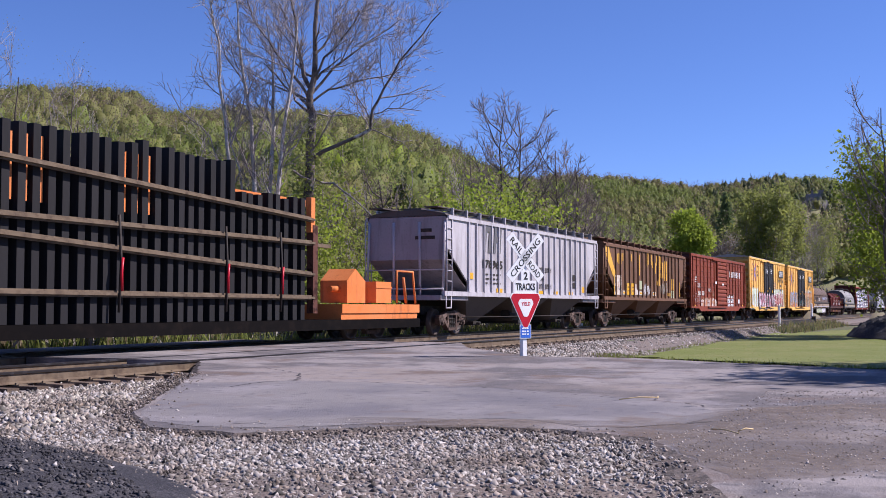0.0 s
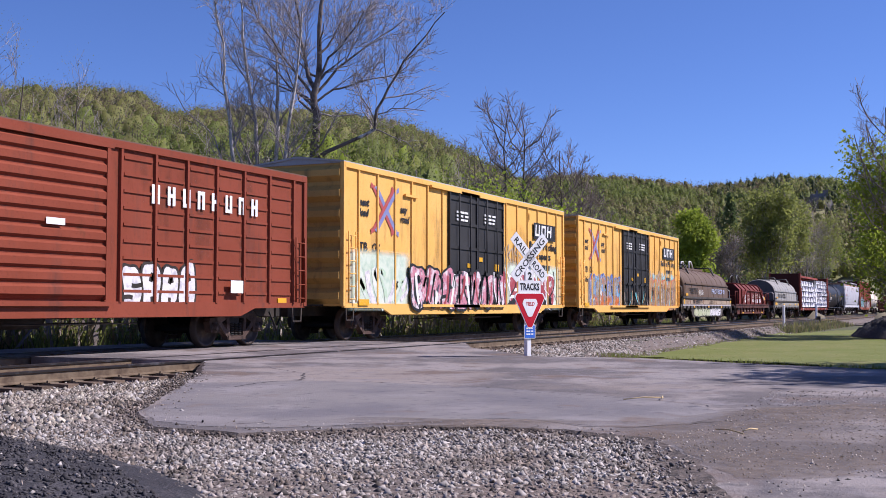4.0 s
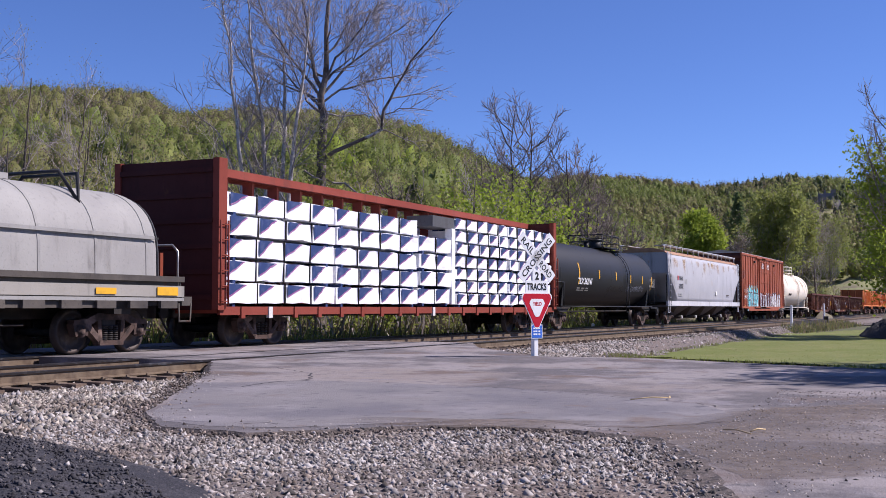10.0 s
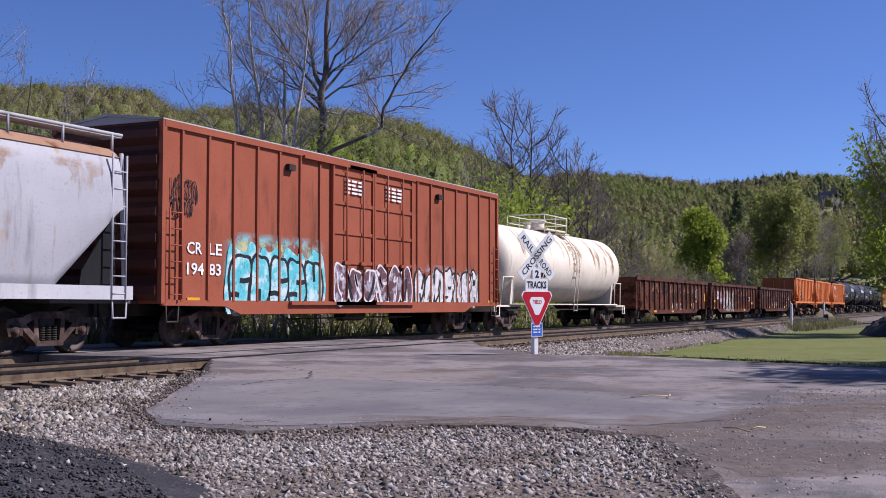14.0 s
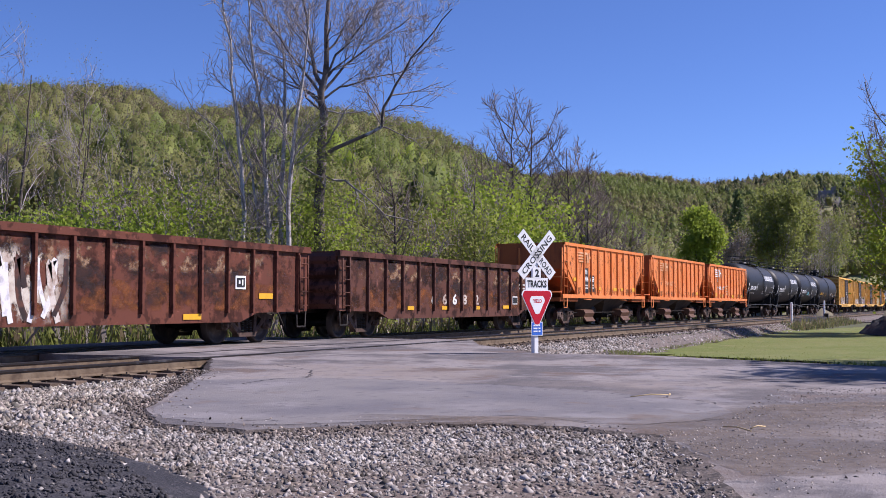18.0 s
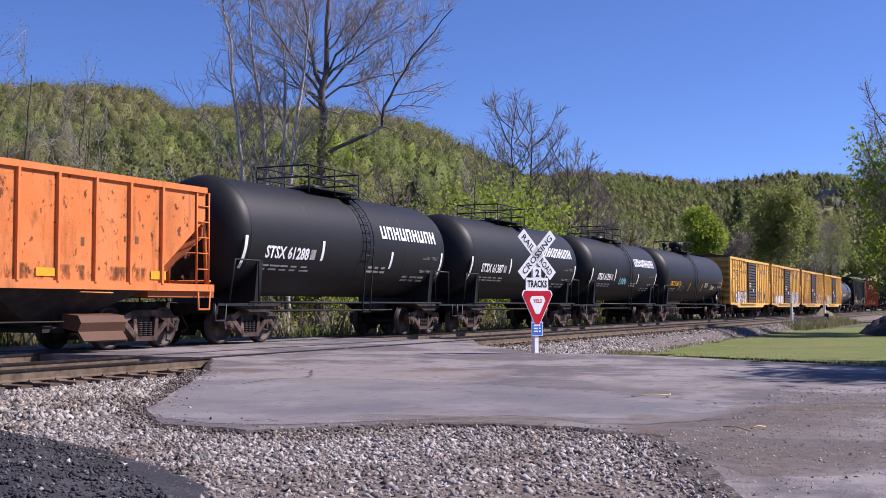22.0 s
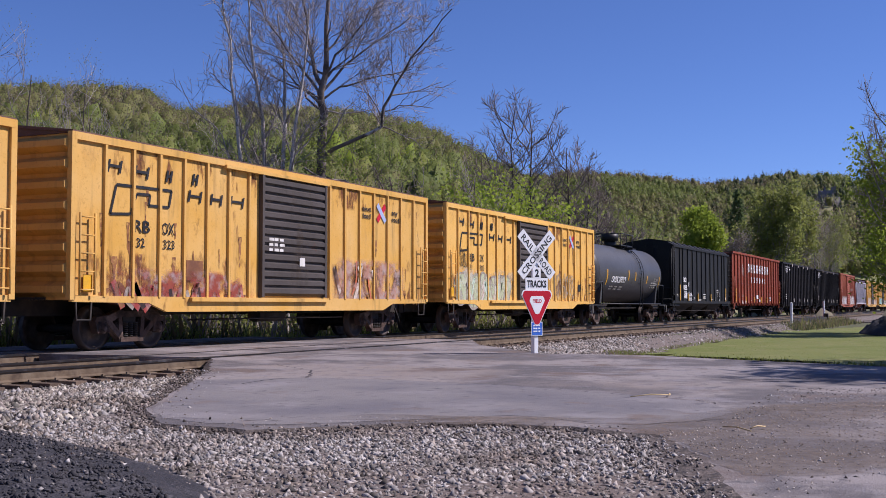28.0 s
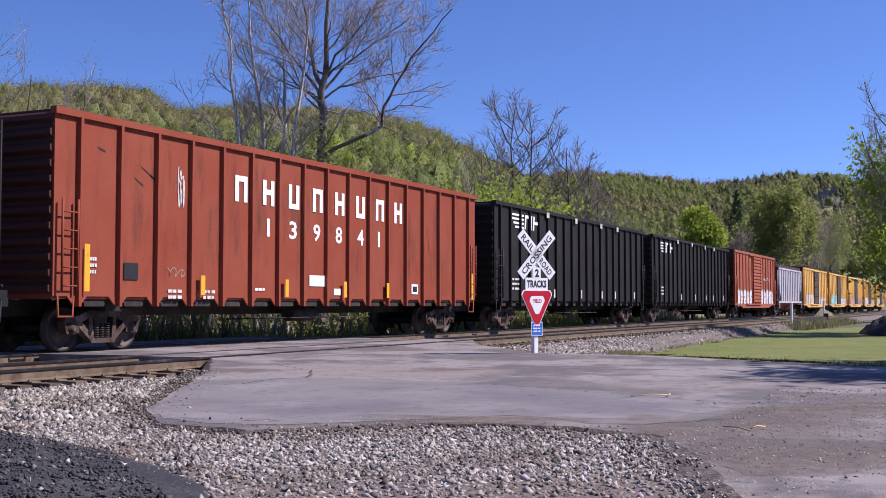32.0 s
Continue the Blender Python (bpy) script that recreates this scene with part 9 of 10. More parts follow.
tag_scrawl(ITC, 2.3, 3.9, 1.75, 2.4, SP_GREY, 32, width=0.10)
# dark red boxcar
lettering(SOU, "SOU", -7.58, 2.3, 0.28, WHITE, y=-1.568, width=0.75)
lettering(SOU, "565 591", -7.5, 1.8, 0.27, WHITE, y=-1.568, width=2.1, bold=0.012)
logo_blocks(SOU, 3.2, 3.2, 4.3, 8, 0.42, M["white"], y=-1.566, fill=0.5, label="white maker's name as plain blocks")
graffiti(SOU, -6.4, -1.8, 0.8, 1.5, SP_PALE, SP_WHITE, SP_PALE, 6, 3, weight=0.14, label="faded cream graffiti")
graffiti(SOU, 2.3, 4.8, 0.85, 2.0, SP_WHITE, M["steel_dark"], None, 4, 4, weight=0.15, label="white sprayed head shape")
bars(SOU, -8.3, 2.9, 0.8, 3, WHITE, 0.08, 0.06, seed=8)
bars(SOU, -4.2, 2.2, 1.2, 2, WHITE, 0.06, 0.06, seed=9)
squares(SOU, [(-8.6, -8.1, 0.98, 1.14), (8.2, 8.6, 1.05, 1.2)], YEL)
squares(SOU, [(-2.9, -2.2, 1.75, 2.1)], RUSTY)
squares(SOU, [(0.0, 0.5, 2.55, 2.68), (-2.4, -1.9, 2.62, 2.78), (6.0, 6.5, 1.3, 1.6)], M["white"], -1.66)
tag_scrawl(SOU, -8.9, -6.6, 1.3, 2.0, SP_WHITE, 5)


def ttx_marks(ob):
    crossed(ob, -6.95, 3.89, 1.3, 1.3, spray("dull_blue", [(0.20, 0.22, 0.42), ((0.26, 0.27, 0.44), 4, 0.5, 0.7)]), spray("dull_crimson", [(0.42, 0.08, 0.07), ((0.48, 0.14, 0.1), 4, 0.5, 0.7)]))
    lettering(ob, "next\nload", -8.56, 3.93, 0.22, BLACK, width=0.62, lean=0.25, bold=0.012)
    lettering(ob, "any\nroad", -5.94, 3.9, 0.22, BLACK, width=0.64, lean=0.25, bold=0.012)
    lettering(ob, "TB", -8.55, 2.6, 0.27, BLACK, width=0.5)
    lettering(ob, "OX", -7.75, 2.6, 0.27, BLACK, width=0.5)
    p = plate(ob, 5.76, 8.32, 3.72, 4.38, BLACK, -1.59, label="black maker's panel with white blocks")
    logo_blocks(ob, 5.9, 3.85, 2.1, 3, 0.46, M["white"], y=-1.603, slant=0.05, fill=0.7, label="white maker's letters as plain blocks")
    lettering(ob, "Railcar Pooling", 5.39, 3.33, 0.3, BLACK, y=-1.552, width=3.25, bold=0.012)
    lettering(ob, "Experts", 6.25, 2.93, 0.28, BLACK, y=-1.552, width=1.62, bold=0.012)
    bars(ob, 6.3, 2.48, 1.5, 1, BLACK, 0.22, y=-1.552, seed=5)
    bars(ob, -1.85, 4.2, 1.05, 3, M["white"], 0.07, 0.06, y=-1.625, seed=6)
    bars(ob, 0.6, 4.25, 1.1, 3, M["white"], 0.07, 0.06, y=-1.625, seed=7)
    squares(ob, [(-8.65, -8.05, 1.02, 1.2), (-0.9, -0.55, 2.35, 2.5), (0.15, 0.45, 2.6, 2.75), (1.6, 2.0, 2.3, 2.55)], YEL, -1.6)
    part("side_bracket", Shape().box(-5.7, -4.8, -1.62, -1.55, 4.42, 4.5).box(5.2, 5.4, -1.62, -1.55, 4.45, 4.7), P["ttx_yellow"], ob)


for ob in (TTX_A, TTX_B):
    ttx_marks(ob)
lettering(TTX_B, "66", -8.55, 2.15, 0.26, BLACK, width=0.5)
lettering(TTX_B, "32", -6.75, 2.15, 0.26, BLACK, width=0.48)
plate(TTX_B, -8.0, -2.6, 1.0, 2.32, SP_GREY, -1.548, 0.003, "graffiti", "brown sprayed background block")
graffiti(TTX_B, -7.8, -2.7, 0.85, 2.5, SP_MULTI, BLUE_INK, None, 8, 21, weight=0.20, label="blue, red and white sprayed letters")
wild(TTX_B, -7.7, -2.8, 1.0, 2.4, [BLUE_INK, M["white"], ORANGE_INK, SP_CYAN, BLUE_INK, SP_GREY, BLACK], 26, 121, weight=0.15)
wild(TTX_B, 2.8, 8.6, 0.95, 2.3, [SP_BROWN, SP_GREY, SP_CYAN, RUSTY, BLACK, SP_PALE], 26, 122, weight=0.14)
wild(TTX_B, -2.2, 2.3, 1.0, 1.9, [SP_GREY, SOOT, SP_CYAN, SP_BROWN], 14, 123, y=-1.632, weight=0.06)
graffiti(TTX_B, 2.6, 8.7, 0.85, 2.6, SP_BROWN, ORANGE_INK, SP_BROWN, 6, 23, weight=0.2, label="brown and cyan sprayed letters")
lettering(TTX_B, "Z", -9.0, 2.95, 0.62, veil("faded_blue", [(0.16, 0.26, 0.55), ((0.30, 0.36, 0.5), 5, 0.45, 0.65)], (4, 4, 4), 0.2, 0.5, 60), width=0.3, bold=0.012)
lettering(TTX_B, "P", -8.4, 2.8, 0.62, SPRAY["faded_blue"], width=0.3, bold=0.012)
SP_CRIMSON = spray("crimson", [(0.34, 0.055, 0.07), ((0.42, 0.12, 0.13), 4.0, 0.5, 0.65)])
SP_LIME = spray("lime", [(0.60, 0.68, 0.56), ((0.70, 0.72, 0.66), 3.1, 0.45, 0.65)])
bloom(TTX_A, -9.3, -5.2, 0.85, 2.7, veil("mint_cloud", [(0.62, 0.70, 0.58), ((0.45, 0.58, 0.46), 3, 0.45, 0.62)], (1.0, 1.0, 1.0), 0.24, 0.42, 9, 0.95), -1.5525, "spray_haze", "pale mint sprayed cloud")
bloom(TTX_A, 2.5, 9.3, 0.85, 2.75, SPRAY["mint_cloud"], -1.5525, "spray_haze", "pale mint sprayed cloud")
graffiti(TTX_A, -5.4, 2.6, 0.85, 2.3, SP_PINK, BLACK, None, 7, 27, y=-1.636, weight=0.2, label="pink, white and black sprayed letters")
wild(TTX_A, -8.8, -5.4, 0.9, 2.1, [SP_LIME, SP_MINT, SP_WHITE], 9, 130, weight=0.22)
wild(TTX_A, -5.2, 2.5, 0.9, 2.3, [BLACK, M["white"], SP_PINK, BLACK, SP_CRIMSON], 30, 124, y=-1.642, weight=0.14)
graffiti(TTX_A, 3.2, 8.3, 1.0, 2.35, SP_CRIMSON, M["white"], None, 5, 28, weight=0.24, label="crimson sprayed letters with white outlines")
wild(TTX_A, 2.9, 8.2, 0.86, 1.35, [BLACK, BLACK, M["white"]], 13, 131, weight=0.26)
wild(TTX_A, 3.0, 8.6, 1.2, 2.5, [M["white"], BLACK, SP_PINK], 12, 132, y=-1.564, weight=0.07)
tag_scrawl(TTX_A, 2.7, 4.4, 2.5, 3.4, SP_GREY, 133, width=0.07, loops=5)


def striped_logo(ob, x, z, w, h, mat, letters_x, letters_w, y=-1.552):
    for i in range(4):
        k = i * 0.12
        part("logo_stripe", Shape().extrude([(x + k * w, z + h * (0.75 - 0.25 * i)), (x + w, z + h * (0.75 - 0.25 * i)), (x + w + 0.03, z + h * (0.88 - 0.25 * i)), (x + k * w, z + h * (0.88 - 0.25 * i))], "y", y - 0.004, y), mat, ob)
    logo_blocks(ob, letters_x, z, letters_w, 2, h * 0.9, mat, y=y, slant=0.08, fill=0.85, label="maker's initials as plain blocks")


# coil cars
striped_logo(COIL_A, -5.6, 1.85, 1.2, 0.42, M["steel_dark"], -4.3, 1.0, -1.475)
tag_scrawl(COIL_A, -3.0, -1.6, 1.75, 2.15, WHITE, 41, -1.477, 0.06)
lettering(COIL_A, "PROTECT III", 1.0, 1.92, 0.32, spray("pale_blue", [(0.35, 0.42, 0.62), ((0.6, 0.6, 0.65), 6, 0.5, 0.7)]), y=-1.476, width=4.2)
lettering(COIL_A, "165975", -4.1, 1.24, 0.24, BLACK, y=-1.526, width=1.1)
logo_blocks(COIL_A, -4.85, 1.24, 0.5, 2, 0.24, BLACK, y=-1.526)
bars(COIL_A, -3.2, 1.42, 1.2, 2, M["steel_dark"], 0.04, 0.05, y=-1.525, seed=40)
lettering(COIL_A, "O|O", 0.3, 1.22, 0.2, BLACK, y=-1.526, width=0.75)
graffiti(COIL_A, -4.0, 0.6, 0.42, 0.93, SP_SAGE, M["steel_dark"], SP_SAGE, 4, 42, y=-1.43, weight=0.09, label="pale green sprayed bubble letters")
graffiti(COIL_A, 0.6, 4.0, 0.42, 0.93, SP_WHITE, M["steel_dark"], SP_WHITE, 4, 43, y=-1.43, weight=0.09, label="white sprayed bubble letters")
squares(COIL_A, [(-7.35, -7.1, 1.22, 1.5), (6.9, 7.25, 1.3, 1.48)], YEL, -1.53)
squares(COIL_A, [(-6.6, -6.0, 1.72, 1.88)], YEL, -1.478)
striped_logo(COIL_C, -5.4, 1.88, 1.1, 0.36, M["steel_dark"], -3.95, 1.35, -1.472)
logo_blocks(COIL_C, -2.4, 2.08, 1.5, 7, 0.17, M["steel_dark"], y=-1.472)
logo_blocks(COIL_C, -2.4, 1.86, 1.7, 8, 0.17, M["steel_dark"], y=-1.472)
logo_blocks(COIL_C, -5.3, 1.22, 0.45, 2, 0.2, BLACK, y=-1.526)
lettering(COIL_C, "165929", -4.7, 1.22, 0.2, BLACK, y=-1.528, width=1.5)
part("hood_band", Shape().box(-6.6, 6.6, -1.466, -1.455, 2.43, 2.47), M["steel_dark"], COIL_C, "dark seam along the hood")
squares(COIL_A, [(-4.6, -4.25, 0.98, 1.1), (-0.3, 0.0, 0.98, 1.1), (3.9, 4.25, 0.98, 1.1)], YEL, -1.505)
squares(COIL_C, [(-6.5, -5.7, 1.82, 1.96), (-7.2, -6.1, 1.22, 1.45), (-2.5, -1.9, 1.23, 1.36), (1.2, 1.7, 1.23, 1.36), (4.6, 5.2, 1.23, 1.36), (6.5, 7.2, 1.22, 1.4)], YEL, -1.53)
# sheets over both hood ends, their grey darkened to stand for shade
for k in (-1, 1):
    part("hood_end", Shape().extrude([(-math.cos(math.pi * i / 24) * 1.42, 1.64 + 1.81 * math.sin(math.pi * i / 24) ** 0.62) for i in range(25)], "x", k * 6.652, k * 6.672), P["hood_grey"], COIL_C, "grey hood end sheet darkened to look shaded")
logo_blocks(SHIELD, 1.66, 1.38, 1.9, 9, 0.3, M["white"], y=-1.43, fill=0.74, label="white maker's name as plain blocks")
logo_blocks(SHIELD, -0.32, 1.55, 1.05, 9, 0.1, M["white"], y=-1.43, fill=0.74)
plate(SHIELD, -0.32, 1.0, 1.44, 1.49, M["white"], -1.43)
logo_blocks(SHIELD, -3.54, 1.87, 0.62, 6, 0.12, M["white"], y=-1.43, fill=0.74)
ring = Shape()
for x, z, rad, w in ((-3.15, 1.62, 0.17, 0.12), (0.98, 1.55, 0.12, 0.07)):
    ribbon(ring, [(x + rad * math.cos(a * math.pi / 6), z + rad * math.sin(a * math.pi / 6)) for a in range(13)], w, -1.432)
for z in (1.42, 1.51):
    ribbon(ring, [(-3.58, z), (-3.2, z), (-2.85, z + 0.02)], 0.06, -1.4325)
part("emblem", ring, M["white"], SHIELD, "white ring and track emblem")
bars(SHIELD, -2.31, 1.92, 0.7, 5, WHITE, 0.035, 0.07, y=-1.43, seed=44)
bars(SHIELD, -1.5, 1.82, 0.62, 4, WHITE, 0.035, 0.07, y=-1.43, seed=47)
squares(SHIELD, [(5.3, 5.72, 1.62, 1.86)], YEL, -1.43)
for x0, x1, z0, z1, seed in ((-4.1, -3.55, 1.6, 2.0, 45), (-0.43, 1.38, 1.72, 2.1, 48), (1.81, 3.32, 1.76, 2.1, 49), (3.95, 5.3, 1.47, 2.0, 50)):
    tag_scrawl(SHIELD, x0, x1, z0, z1, SP_PALE, seed, -1.434, width=0.06, loops=6)
logo_blocks(SHIELD, -3.68, 0.64, 1.4, 8, 0.2, FADED, y=-1.306, fill=0.7)
bars(SHIELD, -1.7, 0.72, 0.8, 1, FADED, 0.06, y=-1.306, seed=46)
bars(SHIELD, -0.4, 0.72, 1.9, 1, FADED, 0.08, y=-1.306, seed=52)
squares(SHIELD, [(-4.6, -4.0, 0.55, 0.65), (-0.2, 0.3, 0.55, 0.65), (3.9, 4.4, 0.55, 0.65)], YEL, -1.43)
# black tank car
lettering(TILX, "TILX 262141", -5.03, 2.02, 0.28, M["white"], width=1.98, bold=0.012)
bars(TILX, -4.9, 1.8, 1.8, 2, WHITE, 0.05, 0.05, seed=51)
plate(TILX, 6.85, 7.95, 2.05, 2.5, SPRAY["stencil"])
tag_scrawl(TILX, -0.6, 2.2, 1.7, 2.05, M["steel_dark"], 52, width=0.06, loops=10)
tag_scrawl(TILX, 2.6, 5.8, 1.75, 2.1, spray("slate", [(0.12, 0.13, 0.16), ((0.2, 0.2, 0.22), 4, 0.5, 0.7)]), 53, width=0.07, loops=11)
wrap(TILX, 2.45, 1.45)
# pellet hopper
plate(PELLET, -8.29, -8.05, 2.58, 2.82, M["sign_red"], -1.60)
lettering(PELLET, "NAHX", -7.87, 2.57, 0.26, BLACK, y=-1.605, width=0.9)
lettering(PELLET, "620082", -7.95, 2.1, 0.27, BLACK, y=-1.594, width=1.05)
bars(PELLET, -8.0, 1.78, 1.0, 2, P["roof_grey"], 0.05, 0.05, y=-1.592, seed=55)
plate(PELLET, -6.28, -6.0, 2.4, 2.66, P["roof_grey"], -1.612)
bars(PELLET, 5.6, 1.9, 0.9, 3, M["steel_dark"], 0.05, 0.05, y=-1.552, seed=56)
plate(PELLET, 2.0, 2.4, 1.8, 2.05, M["white"], -1.60)
rr = random.Random(57)
STAIN = veil("stain", [(0.50, 0.33, 0.18), ((0.40, 0.22, 0.10), 3, 0.46, 0.62)], (2.4, 2.4, 1.2), 0.38, 0.78, 4, 0.62)
streaks(PELLET, [(rr.uniform(-9.3, 9.3), 3.88, rr.uniform(0.2, 0.9), rr.uniform(0.5, 1.8)) for i in range(26)] + [(rr.uniform(-9.0, 9.3), rr.uniform(2.6, 3.7), rr.uniform(0.3, 0.9), rr.uniform(0.12, 0.35)) for i in range(10)] + [(8.0, 2.6, 1.2, 0.12)], STAIN, -1.594, 57, bulge=lambda z: -1.505 - 0.09 * math.sin(math.pi * min(1, max(0, (z - 1.3) / 2.62))))
# red-brown boxcar
lettering(CRLE, "CR", -8.6, 2.13, 0.27, M["white"], width=0.55, bold=0.006)
lettering(CRLE, "LE", -7.8, 2.13, 0.27, M["white"], width=0.5, bold=0.006)
lettering(CRLE, "194", -8.6, 1.66, 0.27, M["white"], width=0.62, bold=0.006)
lettering(CRLE, "83", -7.78, 1.66, 0.27, M["white"], width=0.45, bold=0.006)
graffiti(CRLE, -7.0, -2.8, 0.78, 2.2, SP_CYAN, BLACK, SP_CYAN, 5, 61, weight=0.24, label="cyan sprayed letters with black outlines")
wild(CRLE, 2.8, 7.6, 0.85, 2.1, [SP_WHITE, M["steel_dark"], SP_WHITE, SP_GREY], 16, 125, weight=0.09)
wild(CRLE, -2.2, 2.3, 1.05, 2.05, [SP_WHITE, SP_PLUM, BLACK, SP_PLUM], 16, 126, y=-1.645, weight=0.10)
graffiti(CRLE, -2.3, 2.4, 1.0, 2.1, SP_PLUM, SP_WHITE, None, 6, 62, y=-1.64, weight=0.14, label="grey sprayed letters over the doors")
graffiti(CRLE, 2.75, 7.7, 0.8, 2.15, SP_WHITE, M["steel_dark"], None, 7, 63, weight=0.17, label="white sprayed letters")
bars(CRLE, -1.7, 4.42, 1.1, 4, M["white"], 0.06, 0.05, y=-1.625, seed=64)
bars(CRLE, 0.7, 4.42, 1.1, 4, M["white"], 0.06, 0.05, y=-1.625, seed=65)
squares(CRLE, [(-8.57, -8.12, 0.98, 1.14), (8.6, 9.0, 1.0, 1.15)], YEL)
tag_scrawl(CRLE, -9.2, -8.2, 3.2, 3.9, BLACK, 66)
tag_scrawl(CRLE, -9.2, -8.4, 2.9, 3.4, BLACK, 67)
part("side_bracket", Shape().box(-4.6, -4.3, -1.66, -1.55, 4.42, 4.58).box(4.3, 4.6, -1.66, -1.55, 4.42, 4.58), M["steel_dark"], CRLE)
# white tank car
bars(WTANK, -4.8, 2.1, 1.75, 1, M["steel_dark"], 0.2, seed=68, chunks=6)
rr = random.Random(68)
streaks(WTANK, [(rr.uniform(-6.8, 6.8), rr.uniform(3.6, 4.6), rr.uniform(0.6, 1.9), rr.uniform(0.3, 0.9)) for i in range(16)] + [(0.3, 4.7, 2.9, 0.8), (1.0, 4.7, 2.6, 0.5), (-0.3, 4.6, 2.2, 0.35)], veil("brown_run", [(0.46, 0.28, 0.13), ((0.30, 0.16, 0.08), 3, 0.45, 0.6)], (3.0, 3.0, 1.0), 0.38, 0.66, 4, 0.75), -1.552, 68)
wrap(WTANK, 2.68, 1.53)
# gondolas
lettering(GON_A, "4", -0.85, 0.75, 0.38, FADED, y=-1.512, width=0.3, bold=0.01)
lettering(GON_A, "9", 0.22, 0.75, 0.38, FADED, y=-1.512, width=0.3, bold=0.01)
lettering(GON_A, "2", 1.12, 0.75, 0.38, FADED, y=-1.512, width=0.3, bold=0.01)
squares(GON_A, [(3.55, 4.09, 0.97, 1.1), (7.41, 7.72, 1.25, 1.75), (-0.9, -0.4, 0.6, 0.71), (-4.8, -4.2, 0.62, 0.74)], YEL, -1.512)
squares(GON_A, [(4.44, 4.92, 0.83, 1.12)], M["white"], -1.505)
squares(GON_A, [(4.48, 4.88, 0.87, 1.08)], BLACK, -1.515)
squares(GON_A, [(4.54, 4.6, 0.96, 1.02), (4.68, 4.74, 0.92, 1.02)], M["white"], -1.524)
gs = Shape()
ribbon(gs, [(5.0, 2.0), (4.75, 1.8), (4.8, 1.45), (5.15, 1.2), (5.55, 1.4), (5.7, 1.75), (5.5, 2.0), (5.3, 1.85)], 0.03, -1.514)
ribbon(gs, [(4.9, 1.8), (5.1, 1.85), (5.25, 1.8)], 0.03, -1.514)
ribbon(gs, [(5.08, 1.82), (5.06, 1.6), (5.08, 1.45)], 0.03, -1.514)
ribbon(gs, [(5.38, 1.45), (5.48, 1.8), (5.62, 1.45)], 0.03, -1.514)
part("graffiti", gs, WHITE, GON_A, "thin sprayed heart")
for gon, seed in ((GON_A, 5), (GON_B, 6), (GON_C, 7)):
    rr = random.Random(seed)
    bloom(gon, -8.1, 8.1, 0.85, 2.4, veil("soot_veil", [(0.028, 0.02, 0.02), ((0.06, 0.03, 0.025), 4, 0.45, 0.6)], (0.9, 0.9, 1.3), 0.47, 0.60, 9, 0.85), -1.503, "soot_stain", "dark sooty stain")
    bloom(gon, -8.1, 8.1, 0.8, 1.5, veil("orange_rust", [(0.24, 0.085, 0.03), ((0.15, 0.055, 0.03), 4, 0.45, 0.6)], (1.4, 1.4, 1.8), 0.46, 0.62, 9, 0.8), -1.505, "rust_bloom", "orange rust bloom")
    bloom(gon, -7.8, 7.8, 1.65, 2.25, veil("flaked", [(0.34, 0.22, 0.14), ((0.16, 0.07, 0.04), 5, 0.48, 0.58)], (2.2, 2.2, 2.6), 0.52, 0.60, 6, 0.75), -1.507, "worn_patch", "flaked pale paint")
lettering(GON_B, "SOU", -6.13, 1.72, 0.25, M["white"], y=-1.512, width=0.56, bold=0.012)
lettering(GON_B, "66606", -6.38, 1.42, 0.26, M["white"], y=-1.512, width=0.98, bold=0.012)
bloom(GON_B, -4.3, -0.5, 0.56, 2.1, veil("cream_spray", [(0.60, 0.54, 0.46), ((0.45, 0.36, 0.30), 4, 0.45, 0.62)], (1.6, 1.6, 1.2), 0.46, 0.53, 7, 0.95), -1.512, "spray_haze", "faded cream sprayed haze")
wild(GON_B, -4.1, -0.7, 0.6, 2.0, [SP_WHITE, FADED, SOOT, SP_WHITE, SP_WHITE], 18, 72, y=-1.514, weight=0.13)
tag_scrawl(GON_B, -5.2, -4.6, 1.0, 2.0, SP_PINK, 73, -1.514, 0.07)
squares(GON_B, [(-7.52, -7.02, 0.8, 0.92), (-7.35, -6.83, 1.21, 1.36), (2.95, 3.6, 0.62, 0.75), (5.9, 6.5, 1.1, 1.24)], YEL, -1.512)
squares(GON_B, [(4.92, 5.34, 1.33, 1.65)], M["white"], -1.508)
squares(GON_B, [(4.97, 5.29, 1.38, 1.6)], BLACK, -1.518)
squares(GON_B, [(5.03, 5.09, 1.46, 1.54), (5.16, 5.21, 1.42, 1.56)], M["white"], -1.527)
for ch, x in zip("66682", (-2.35, -1.5, -0.7, 0.12, 1.15)):
    lettering(GON_C, ch, x, 0.98, 0.34, M["white"] if x == -0.7 else FADED, y=-1.512, width=0.34, bold=0.012)
squares(GON_C, [(-1.55, -1.05, 0.8, 0.92), (1.1, 1.57, 0.8, 0.92), (3.72, 4.3, 0.82, 0.94), (-4.04, -3.6, 0.8, 0.92), (7.3, 7.6, 1.2, 1.4)], YEL, -1.512)
squares(GON_C, [(4.70, 5.18, 0.98, 1.28)], M["white"], -1.505)
squares(GON_C, [(4.74, 5.14, 1.02, 1.24)], BLACK, -1.515)
bars(GON_C, 5.4, 1.7, 1.0, 2, WHITE, 0.06, 0.08, y=-1.512, seed=74)
